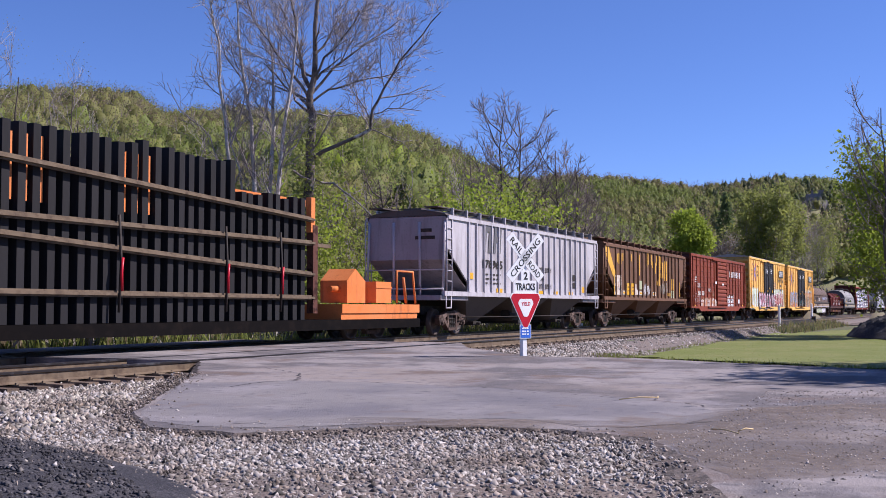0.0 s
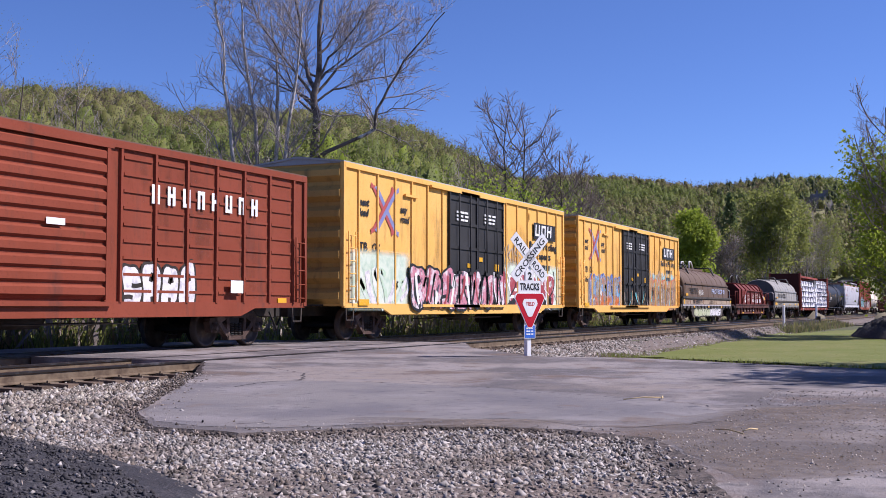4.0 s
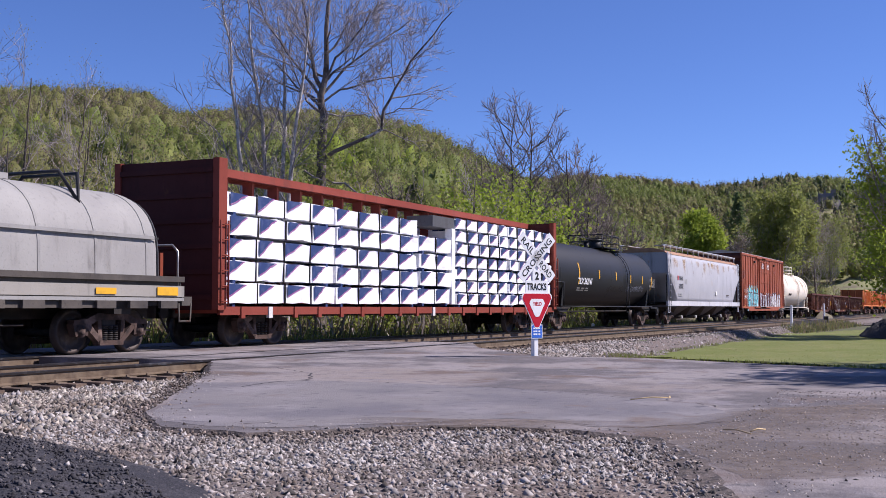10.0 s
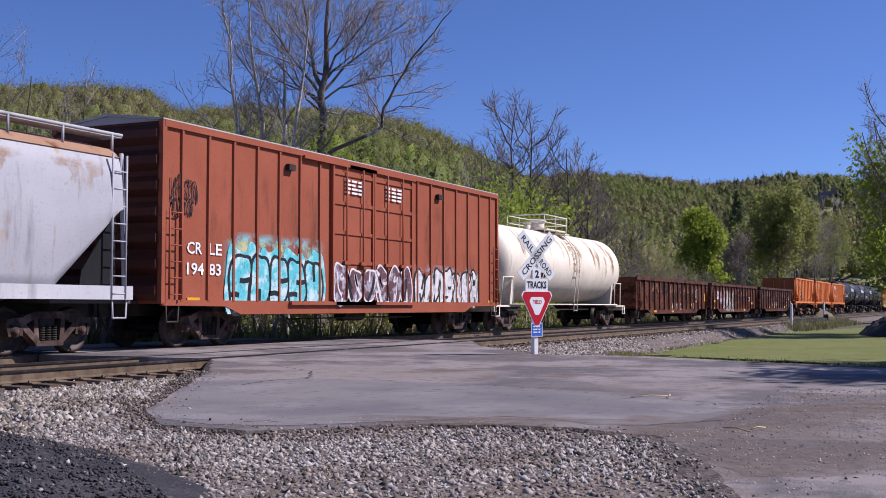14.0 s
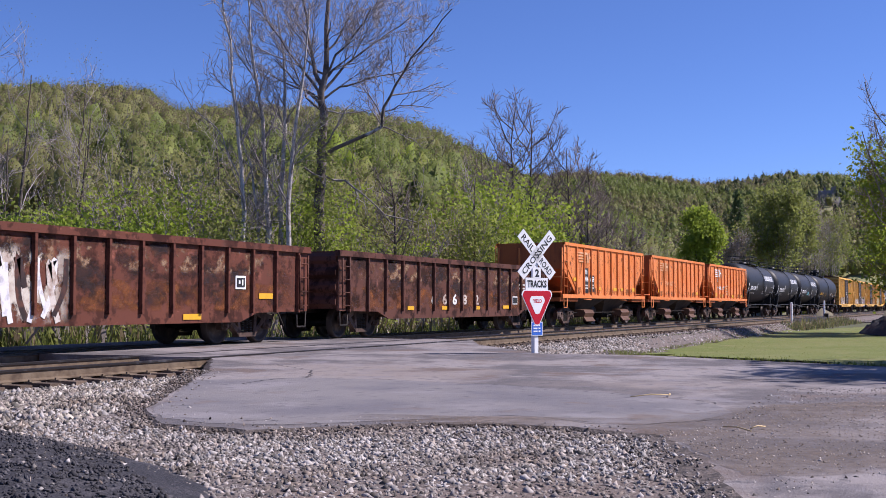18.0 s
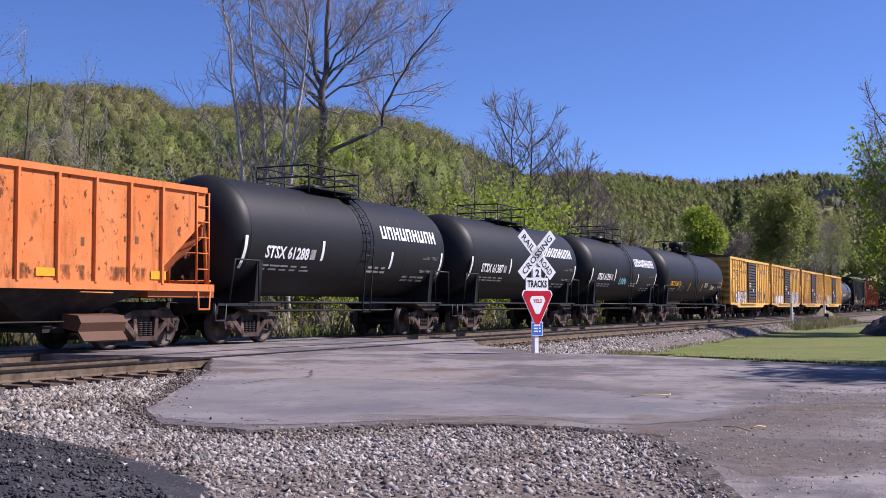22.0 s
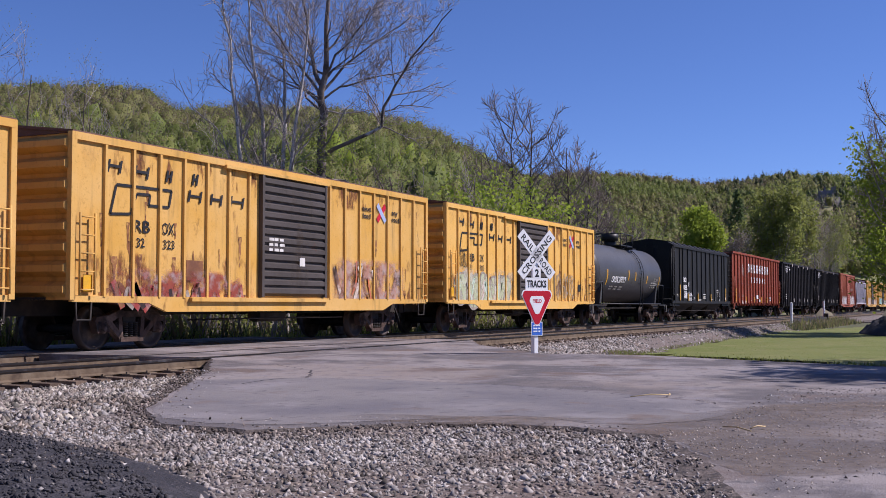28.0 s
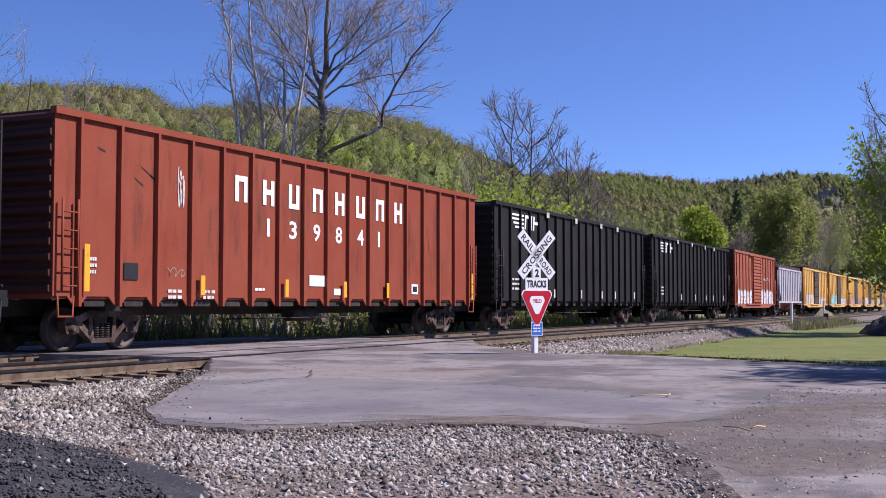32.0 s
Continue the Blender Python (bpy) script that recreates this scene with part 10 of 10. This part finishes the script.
# orange ballast hoppers
for ob, x, w in ((MOW_A, -4.6, 1.0), (MOW_B, -4.9, 0.9)):
    striped_logo(ob, x, 2.85, w, 0.5, spray("ghost", [(0.70, 0.40, 0.22), ((0.72, 0.26, 0.08), 5, 0.45, 0.62)]), x + w + 0.05, 1.2)
squares(MOW_A, [(-3.57, -2.93, 1.5, 2.6), (-2.71, -2.07, 1.55, 2.3)], BLACK)
logo_blocks(MOW_A, -3.45, 2.33, 0.4, 2, 0.2, M["white"], y=-1.556)
lettering(MOW_A, "994", -3.5, 2.0, 0.24, M["white"], y=-1.556, width=0.5)
lettering(MOW_A, "659", -2.66, 2.0, 0.24, M["white"], y=-1.556, width=0.54)
bars(MOW_A, -3.48, 1.8, 0.48, 2, WHITE, 0.06, 0.06, y=-1.556, seed=75)
bars(MOW_A, -2.62, 1.82, 0.5, 2, WHITE, 0.06, 0.06, y=-1.556, seed=76)
squares(MOW_A, [(-1.6, -1.09, 1.64, 1.78), (0.9, 1.45, 1.64, 1.78), (2.15, 2.6, 1.66, 1.78), (4.12, 4.6, 1.64, 1.82), (-5.0, -4.6, 2.0, 2.15)], YEL)
lettering(MOW_B, "994817", -3.5, 2.05, 0.25, SPRAY["ghost"], width=1.9)
squares(MOW_B, [(-5.0, -4.55, 1.65, 1.82), (4.0, 4.5, 1.6, 1.75)], YEL)
striped_logo(MOW_C, -4.74, 2.82, 0.95, 0.56, M["white"], -3.75, 1.25)
logo_blocks(MOW_C, -3.75, 2.5, 0.42, 2, 0.2, M["white"])
lettering(MOW_C, "994802", -3.79, 2.0, 0.22, M["white"], width=1.55)
lettering(MOW_C, "MW", -1.9, 2.02, 0.22, M["white"], width=0.55)
squares(MOW_C, [(-4.63, -4.1, 1.52, 1.76), (-2.79, -2.2, 1.5, 1.68), (1.0, 1.5, 1.5, 1.66), (4.3, 4.8, 1.5, 1.68)], YEL)
bars(MOW_C, -1.0, 2.2, 0.8, 4, spray("pale_orange", [(0.74, 0.42, 0.24), ((0.7, 0.3, 0.1), 5, 0.45, 0.62)]), 0.1, 0.08, seed=77)
for ob in (MOW_A, MOW_B, MOW_C):
    rr = random.Random(int(ob.location.x))
    for i in range(9):
        x, z = rr.uniform(-5, 5), rr.uniform(1.5, 3.4)
        plate(ob, x, x + rr.uniform(0.04, 0.14), z, z + rr.uniform(0.04, 0.2), RUSTY, -1.535, 0.003, "rust_spot")
# last black tank car
lettering(UTLX, "UTLX 213682", -6.57, 2.07, 0.26, YEL, width=1.9, bold=0.014)
plate(UTLX, -4.54, -4.25, 2.02, 2.33, WHITE)
plate(UTLX, -4.5, -4.29, 2.06, 2.29, BLACK, -1.556)
plate(UTLX, -4.45, -4.34, 2.1, 2.2, WHITE, -1.56)
for x, z, w, seed in ((-6.62, 1.85, 1.55, 81), (-6.68, 1.74, 1.55, 85)):
    bars(UTLX, x, z, w, 1, WHITE, 0.05, 0.05, seed=seed)
tag_scrawl(UTLX, -3.9, -3.15, 1.68, 2.22, SP_GREY, 82, width=0.025, loops=3)
plate(UTLX, 2.12, 2.98, 2.06, 2.36, WHITE)
bars(UTLX, 2.2, 2.14, 0.7, 2, SP_GREY, 0.05, 0.05, y=-1.556, seed=86)
plate(UTLX, 6.02, 7.0, 2.08, 2.52, SPRAY["stencil"])
plate(UTLX, 3.95, 5.75, 1.88, 2.33, BLACK)
tag_scrawl(UTLX, 4.1, 4.9, 1.9, 2.22, WHITE, 83, -1.557)
plate(UTLX, 5.2, 5.6, 1.88, 2.12, SP_GREY, -1.557)
card = part("placard", Shape().extrude([(5.46, 1.25), (5.61, 1.45), (5.46, 1.65), (5.31, 1.45)], "y", -1.50, -1.47), M["sign_white"], UTLX, "red and white hazard placard")
part("placard_face", Shape().extrude([(5.46, 1.31), (5.55, 1.42), (5.37, 1.42)], "y", -1.505, -1.50), M["sign_red"], card, "red lower corner")
part("placard_face", Shape().extrude([(5.46, 1.59), (5.55, 1.48), (5.37, 1.48)], "y", -1.505, -1.50), M["sign_red"], card, "red upper corner")
wrap(UTLX, 2.72, 1.53)
tag_scrawl(SYRUP[2], -1.25, 0.05, 1.95, 2.3, SP_CYAN, 84, width=0.09, loops=4)
mark = [o for o in SYRUP[2].children if o.name.startswith("graffiti")][-1]
for vert in mark.data.vertices:
    a = (vert.co.z - 2.70) / 1.50
    vert.co.y, vert.co.z = -1.516 * math.cos(a), 2.70 + 1.516 * math.sin(a)
# yellow boxcars
wild(BOX_A, -6.1, -1.9, 0.95, 2.0, [SP_WHITE, BLACK, SP_WHITE, SP_GREY], 18, 127, weight=0.10)
graffiti(BOX_A, -6.2, -1.8, 0.9, 2.0, SP_WHITE, BLACK, None, 5, 91, weight=0.2, label="white sprayed letters")
tag_scrawl(BOX_A, 2.2, 5.0, 1.3, 2.2, SP_GREY, 92, width=0.05)
graffiti(BOX_B, 1.9, 7.1, 0.85, 2.0, SP_MINT, BLUE_INK, SP_PALE, 5, 93, weight=0.2, label="pale green and purple sprayed letters")
wild(BOX_B, 2.0, 7.0, 0.9, 1.9, [SP_MINT, BLUE_INK, SP_PALE, SP_PINK], 18, 128, weight=0.10)
graffiti(BOX_B, -6.5, -1.9, 0.9, 1.8, SP_WHITE, SP_GREY, None, 6, 94, weight=0.14)
wild(BOX_C, -6.7, -2.0, 0.8, 1.45, [SP_RED, RUSTY, SP_GREY, SP_RED, SOOT], 24, 95, weight=0.13)
wild(BOX_C, 2.3, 5.3, 1.0, 2.2, [SP_PALE, RUSTY, RUN, ORANGE_INK], 12, 96, weight=0.11)
squares(BOX_C, [(-4.3, -3.7, 1.5, 1.95)], RUSTY)
wild(BOX_D, -7.0, -2.4, 0.9, 2.0, [SP_MINT, SP_SAGE, SP_GREY, SP_PALE], 16, 129, weight=0.12)
graffiti(BOX_D, -7.2, -2.2, 0.85, 2.1, SP_SAGE, SP_GREY, None, 5, 97, weight=0.2, label="pale green sprayed letters")
tag_scrawl(BOX_D, 2.6, 5.5, 1.2, 2.3, SP_GREY, 98, width=0.05, loops=9)
squares(BOX_D, [(-3.45, -2.8, 1.6, 2.05)], P["door_grey"])
tag_scrawl(BOX_D, -7.0, -6.2, 2.2, 2.9, M["steel_dark"], 99)
for ob in (BOX_A, BOX_B, BOX_C, BOX_D):
    rr = random.Random(int(ob.location.x))
    for i in range(60):
        x, z = rr.uniform(-7.6, 7.6), rr.choice([rr.uniform(1.05, 1.5), rr.uniform(1.1, 2.4), rr.uniform(1.1, 4.2)])
        if -1.6 < x < 1.7:
            continue
        streaks(ob, [(x, z, min(rr.uniform(0.12, 0.8), z - 0.95), rr.uniform(0.04, 0.24) * (1.6 - 0.28 * z))], RUN, -1.537, i)
# black covered hopper and woodchip hoppers
lettering(GACX, "GACX", -5.38, 2.33, 0.27, M["white"], width=0.72, bold=0.014)
lettering(GACX, "60255", -5.4, 1.88, 0.27, M["white"], width=0.9, bold=0.014)
tag_scrawl(GACX, -5.35, -4.45, 1.35, 1.95, M["white"], 101, width=0.075, loops=3)
tag_scrawl(GACX, -5.2, -4.5, 1.3, 1.7, M["white"], 109, y=-1.559, width=0.06, loops=4)
tag_scrawl(GACX, -4.2, -3.2, 1.45, 1.72, M["white"], 102, width=0.05, loops=6)
tag_scrawl(GACX, -4.2, -3.25, 1.2, 1.45, M["white"], 108, width=0.05, loops=5)
for x, z, w, n, seed in ((-7.0, 1.55, 0.3, 2, 131), (-2.75, 1.4, 0.3, 2, 132), (-1.5, 1.3, 0.8, 2, 133), (-0.2, 1.5, 0.6, 3, 134), (2.2, 1.3, 0.5, 1, 135), (3.1, 1.4, 0.3, 3, 136), (4.3, 1.3, 0.5, 3, 137), (4.1, 1.75, 0.6, 4, 138)):
    bars(GACX, x, z, w, n, WHITE, 0.035, 0.04, seed=seed)
for x, z0, z1 in ((-6.5, 1.25, 2.15), (-4.4, 1.2, 1.65), (-1.95, 1.22, 1.65), (1.75, 1.2, 1.68), (6.4, 1.2, 2.1)):
    plate(GACX, x, x + 0.14, z0, z1, YEL, -1.61, name="reflective_stripe")
squares(GACX, [(-4.25, -3.98, 2.08, 2.32), (-1.8, -1.6, 1.38, 1.76), (6.6, 6.85, 1.3, 1.5)], WHITE)
bars(GACX, -0.2, 1.6, 0.8, 3, WHITE, 0.05, 0.06, seed=103)
bars(GACX, 3.8, 1.9, 0.8, 2, WHITE, 0.05, 0.06, seed=104)
logo_blocks(CHIP_A, -4.2, 3.43, 9.36, 8, 0.63, M["white"], y=-1.512, fill=0.43, label="white maker's name as plain blocks")
for ch, x in zip("139841", (-2.78, -1.64, -0.47, 0.69, 1.91, 3.02)):
    w = 0.12 if ch == "1" else 0.36
    lettering(CHIP_A, ch, x - w / 2, 2.67, 0.45, M["white"], y=-1.512, width=w, bold=0.012)
for x, z0, z1 in ((-9.35, 1.22, 2.16), (-5.6, 1.18, 1.62), (-2.12, 1.16, 1.6), (0.84, 1.16, 1.6), (3.36, 1.16, 1.6), (9.58, 1.14, 2.05)):
    plate(CHIP_A, x, x + 0.15, z0, z1, YEL, -1.595, name="reflective_stripe")
squares(CHIP_A, [(-0.84, -0.02, 1.45, 1.74), (0.42, 0.78, 1.22, 1.4), (5.15, 5.6, 1.29, 1.6)], M["white"], -1.512)
squares(CHIP_A, [(-8.1, -7.66, 1.48, 1.83), (5.23, 5.52, 1.36, 1.53)], BLACK, -1.516)
for x, z, w, n, seed in ((-6.66, 1.22, 0.5, 2, 105), (-5.4, 1.22, 0.46, 2, 141), (-9.1, 1.84, 0.2, 3, 142), (-3.35, 1.3, 0.5, 1, 143)):
    bars(CHIP_A, x, z, w, n, WHITE, 0.07, 0.06, y=-1.512, seed=seed)
tag_scrawl(CHIP_A, -6.7, -6.0, 1.56, 1.8, M["stone_warm"], 107, -1.512, 0.02, 3)
tag_scrawl(CHIP_A, -6.35, -6.1, 3.1, 4.05, WHITE, 106, -1.512, 0.03, 3)
for x, z, dx, dz in ((-7.6, 3.9, 0.5, -0.22), (-7.8, 3.65, 0.3, -0.15), (-8.9, 4.15, 0.22, -0.06), (-7.3, 3.75, 0.2, -0.1), (6.3, 3.4, 0.1, -0.7)):
    part("scratch", Shape().extrude([(x, z), (x + dx, z + dz), (x + dx * 0.9, z + dz - 0.035), (x + dx * 0.1, z - 0.045)], "y", -1.507, -1.504), M["steel_dark"], CHIP_A, "dark scratch in the paint")
for ob in (CHIP_B, CHIP_C):
    striped_logo(ob, -8.6, 3.9, 1.4, 0.62, M["white"], -7.1, 1.8, -1.512)
    bars(ob, -8.4, 1.9, 0.9, 3, WHITE, 0.08, 0.1, y=-1.512, seed=107)
    for x in (-4.0, -0.5, 2.5, 4.6, 7.9):
        plate(ob, x, x + 0.14, 1.25, 1.6, WHITE, -1.6, name="reflective_stripe")
    for x in (-4.8, -1.2, 2.4, 5.0):
        plate(ob, x, x + 0.3, 4.5, 4.72, FADED, -1.59, name="worn_patch")
graffiti(RED_BOX, -7.5, -2.0, 0.9, 2.1, SP_WHITE, SP_GREY, None, 6, 111, weight=0.2)
graffiti(RED_BOX, 2.0, 7.5, 0.9, 2.2, SP_WHITE, SP_GREY, None, 6, 112, weight=0.2)
logo_blocks(RED_BOX, 3.2, 2.9, 3.0, 4, 0.25, WHITE)
for i, ob in enumerate(TAIL):
    graffiti(ob, -8.0, -2.0, 0.9, 2.2, (SP_PALE, SP_CYAN, SP_PINK, SP_WHITE, SP_MINT)[i], SP_GREY, None, 5, 113 + i, weight=0.22)
    graffiti(ob, 2.0, 8.0, 0.9, 1.9, (SP_PALE, SP_WHITE, SP_MULTI, SP_PALE, SP_GREY)[i], SP_GREY, None, 5, 123 + i, weight=0.18)


# broken rust, dirt and sprayed haze over the sides
RUST = veil("rust_veil", [(0.25, 0.10, 0.04), ((0.14, 0.055, 0.03), 5, 0.46, 0.6)], (2.6, 2.6, 0.9), 0.50, 0.62, 7, 0.9)
GRIME = veil("grime_veil", [(0.07, 0.05, 0.04), ((0.12, 0.085, 0.06), 5, 0.46, 0.6)], (2.2, 2.2, 0.45), 0.52, 0.78, 7, 0.5)
for k, ob in enumerate((BOX_A, BOX_B, BOX_C, BOX_D)):
    bloom(ob, -7.8, -1.5, 0.98, 2.1, RUST, -1.5335, "rust_bloom", "brown rust along the lower side")
    bloom(ob, 1.7, 7.8, 0.98, 2.1, RUST, -1.5335, "rust_bloom", "brown rust along the lower side")
    bloom(ob, -7.8, 7.8, 3.6, 4.3, RUST, -1.5335, "rust_bloom", "rust below the eave")
    bloom(ob, -1.4, 1.6, 1.2, 4.1, GRIME, -1.648, "grime_stain", "dirty streaks on the door")
for ob in (TTX_A, TTX_B, CRLE, SOU, RED_BOX):
    bloom(ob, -9.2, 9.2, 1.0, 4.3, GRIME, -1.535, "grime_stain", "dirty streaks down the side")
for ob in (MOW_A, MOW_B, MOW_C):
    bloom(ob, -5.9, 5.9, 1.42, 3.5, GRIME, -1.5335, "grime_stain", "dirty streaks down the side")
    bloom(ob, -5.9, 5.9, 1.42, 1.75, RUST, -1.535, "rust_bloom", "rust along the lower side")
    bloom(ob, -5.9, 5.9, 1.5, 3.55, veil("rust_speck", [(0.20, 0.07, 0.03), ((0.10, 0.04, 0.025), 5, 0.46, 0.6)], (5, 5, 3.5), 0.60, 0.66, 30, 0.85), -1.537, "rust_bloom", "scattered rust specks")
for ob in (NW, ITC):
    bloom(ob, -8.3, 8.3, 1.55, 4.05, GRIME, -1.5335, "grime_stain", "dirty streaks down the side")
bloom(CHIP_A, -10, 10, 1.15, 4.7, GRIME, -1.5035, "grime_stain", "dirty streaks down the side")
bloom(COIL_C, -6.5, 6.5, 1.65, 2.5, GRIME, -1.4625, "grime_stain", "dirty streaks down the hood")
bloom(COIL_A, -7.4, 7.4, 1.19, 1.5, RUST, -1.514, "rust_bloom", "rust runs on the side sill")


def haze(ob, x0, x1, z0, z1, name, col, y=-1.552, low=0.42, high=0.58):
    bloom(ob, x0, x1, z0, z1, veil("haze_" + name, [col, (tuple(0.5 * c + 0.25 for c in col), 3, 0.45, 0.62)], (1.3, 1.3, 1.6), low, high, 7, 0.85), y, "spray_haze", name.replace("_", " ") + " sprayed haze")


haze(TTX_B, -8.0, -2.6, 0.95, 2.5, "tan", (0.36, 0.26, 0.16), -1.562, 0.36, 0.5)
haze(TTX_B, -7.9, -2.6, 0.95, 1.6, "orange", (0.62, 0.16, 0.04), -1.5645, 0.45, 0.58)
haze(TTX_B, -7.6, -2.6, 1.4, 2.6, "sky_blue", (0.16, 0.38, 0.66), -1.5655, 0.50, 0.60)
haze(TTX_B, 2.5, 8.9, 1.2, 3.0, "pale_cyan", (0.35, 0.62, 0.68), -1.5565, 0.48, 0.58)
haze(TTX_B, 2.6, 8.9, 0.95, 2.2, "brown", (0.30, 0.17, 0.09), -1.5645, 0.44, 0.56)
haze(CRLE, -7.3, -2.6, 1.4, 2.75, "light_cyan", (0.25, 0.60, 0.66), -1.5465, 0.42, 0.58)
haze(CRLE, -7.0, -3.0, 1.9, 2.55, "yellow_green", (0.62, 0.62, 0.22), -1.5475, 0.46, 0.58)
haze(CRLE, 2.6, 7.9, 0.9, 2.3, "lilac", (0.55, 0.50, 0.60), -1.5465, 0.46, 0.58)
haze(BOX_C, -6.9, -1.6, 0.95, 1.75, "dull_red", (0.30, 0.07, 0.05), -1.5625, 0.42, 0.56)
haze(BOX_C, 2.0, 6.4, 0.95, 2.3, "dull_rose", (0.45, 0.24, 0.18), -1.5625, 0.42, 0.56)
haze(BOX_D, -7.4, -1.8, 0.95, 2.3, "cream", (0.55, 0.50, 0.36), -1.5605, 0.46, 0.58)
haze(BOX_B, 1.8, 7.4, 0.95, 2.2, "mauve", (0.42, 0.30, 0.45), -1.5605, 0.46, 0.58)
haze(SOU, -6.6, -1.6, 0.95, 1.7, "dull_orange", (0.50, 0.22, 0.12), -1.5625, 0.42, 0.56)
# ---- roadside things ----
def crossbuck(x, y):
    ob = thing("crossing_sign", "white crossbuck railroad crossing sign with yield triangle on a white post", "road sign", "", (x, y, -0.05))
    ob.rotation_euler.z = radians(-28)
    post = part("post", Shape().box(-0.05, 0.05, -0.05, 0.05, -0.4, 2.08), M["sign_white"], ob, "square white post")
    for k, (a, words) in enumerate(((45, "CROSSING"), (-45, ("RAIL", "ROAD")))):
        s = Shape().box(-0.61, 0.61, -0.06 - 0.012 * k, -0.05 - 0.012 * k, -0.114, 0.114)
        blade = part("blade", s, M["sign_white"], ob, "white crossbuck blade", (0, -0.012 if k == 0 else 0.0, 2.02))
        blade.rotation_euler.y = radians(-a)
        yy = -0.0612 - 0.012 * k
        if k == 0:
            lettering(blade, words, -0.53, -0.065, 0.13, M["black"], y=yy - 0.002, width=1.06, label="black letters", bold=0.002)
        else:
            lettering(blade, words[0], -0.53, -0.065, 0.13, M["black"], y=yy - 0.002, width=0.40, label="black letters", bold=0.002)
            lettering(blade, words[1], 0.14, -0.065, 0.13, M["black"], y=yy - 0.002, width=0.40, label="black letters", bold=0.002)
    p = part("number_plate", Shape().box(-0.11, 0.11, -0.07, -0.06, 1.54, 1.76), M["sign_white"], ob, "white plate with the track count")
    lettering(p, "2", -0.045, 1.575, 0.15, M["black"], y=-0.073, bold=0.008)
    p = part("tracks_plate", Shape().box(-0.30, 0.30, -0.07, -0.06, 1.30, 1.55), M["sign_white"], ob, "white plate with black letters")
    lettering(p, "TRACKS", -0.26, 1.36, 0.14, M["black"], y=-0.073, width=0.52, bold=0.006)

    def triangle(r, y0, y1, cz):
        pts = []
        for k in range(3):
            a = radians(90 + 120 * k + 180)
            c = (0.0 + r * math.cos(a), cz + r * math.sin(a))
            for d in (-24, 0, 24):
                b = a + radians(d)
                pts.append((c[0] + 0.045 * (math.cos(b) - math.cos(a)) * 3 - 0.04 * math.cos(a) * (d == 0) * 0, c[1] + 0.045 * (math.sin(b) - math.sin(a)) * 3))
        return Shape().extrude(pts, "y", y0, y1)

    cz = 1.03
    y = part("yield_sign", triangle(0.455, -0.075, -0.065, cz), M["sign_white"], ob, "white-edged yield triangle")
    part("red_border", triangle(0.425, -0.079, -0.075, cz), M["sign_red"], y, "red yield border")
    part("inner_triangle", triangle(0.215, -0.083, -0.079, cz), M["sign_white"], y, "white inner triangle")
    lettering(y, "YIELD", -0.12, 1.045, 0.075, M["sign_red"], y=-0.085, width=0.24, bold=0.003)
    b = part("notice", Shape().box(-0.15, 0.15, -0.07, -0.06, 0.38, 0.66), M["sign_white"], ob, "blue emergency notice plate with a white edge")
    part("notice_face", Shape().box(-0.135, 0.135, -0.074, -0.07, 0.395, 0.645), M["sign_blue"], b, "blue face")
    bars(b, -0.10, 0.57, 0.2, 3, M["sign_white"], 0.028, 0.03, y=-0.0745, seed=9)
    return ob


crossbuck(22.0, 8.3)


def marker_post(x, y, z, h, label):
    ob = thing("marker_post", label, "post", "white marker posts", (x, y, z))
    part("post", Shape().extrude([(0.09 * math.cos(i * math.pi / 5), 0.09 * math.sin(i * math.pi / 5)) for i in range(10)], "z", -0.3, h), M["sign_white"], ob)
    part("cap", Shape().rod((0, 0, h - 0.01), (0, 0, h + 0.05), 0.1, 10, 0.04), M["sign_white"], ob)


marker_post(81.0, 12.0, -0.27, 1.38, "white marker post beside the culvert")
marker_post(100.0, 12.2, -0.27, 1.55, "white marker post beyond the culvert")
x, y = spot((1049 - 784) / 2044 * 62, 62)
marker_post(x, y, -0.9, 1.0, "small white marker post behind the tracks")
wall = thing("culvert_wall", "low dark timber culvert wall beside the tracks", "wall", "", (90.5, 12.0, -0.62))
for i in range(3):
    part("plank", Shape().box(-9.2, 9.0, -0.1, 0.1, 0.21 * i, 0.21 * i + 0.2), M["steel_dark"], wall, at=(0.15 * (i % 2), 0.01 * i, 0))
part("end_post", Shape().box(9.15, 9.45, -0.16, 0.16, 0, 0.9), M["steel_dark"], wall, "dark end post")
tagged(new("dark_mound", cone_sheet("dark_mound", (68.0, 2.6), 7.5, 4.0, 1.15, M["dark_asphalt"], turn=radians(15), seed=7, base=-0.6)), "dark soil mound on the field", "mound")
# dry straw stems and a bottle cap on the asphalt
for (x, y), a, length in (((9.0, 1.75), 0.9, 0.32), ((9.15, 1.62), -0.5, 0.18), ((11.9, 3.2), -0.7, 0.5), ((12.1, 3.05), 0.2, 0.24)):
    c, s = math.cos(a) * length / 2, math.sin(a) * length / 2
    ob = new("straw", Shape().path([(x - c, y - s, -0.004), (x, y, 0.012), (x + c, y + s, 0.0)], 0.006, 5).mesh("straw", M["straw"]))
    tagged(ob, "dry straw stem lying on the asphalt", "straw", "straw stems")
scrap = new("bolt", Shape().rod((8.0, 5.93, -0.01), (8.025, 5.945, -0.006), 0.009, 8).mesh("bolt", M["steel_dark"]))
tagged(scrap, "small rusty bolt on the asphalt edge", "bolt")


# ---- what moves ----
def motions():
    """The whole train rolls by at an even speed."""
    for ob, middle in CARS:
        walk(ob, [(0, pose(middle, FAR_TRACK, 0)), (32, pose(middle - SPEED * 32.0, FAR_TRACK, 0))])


motions()
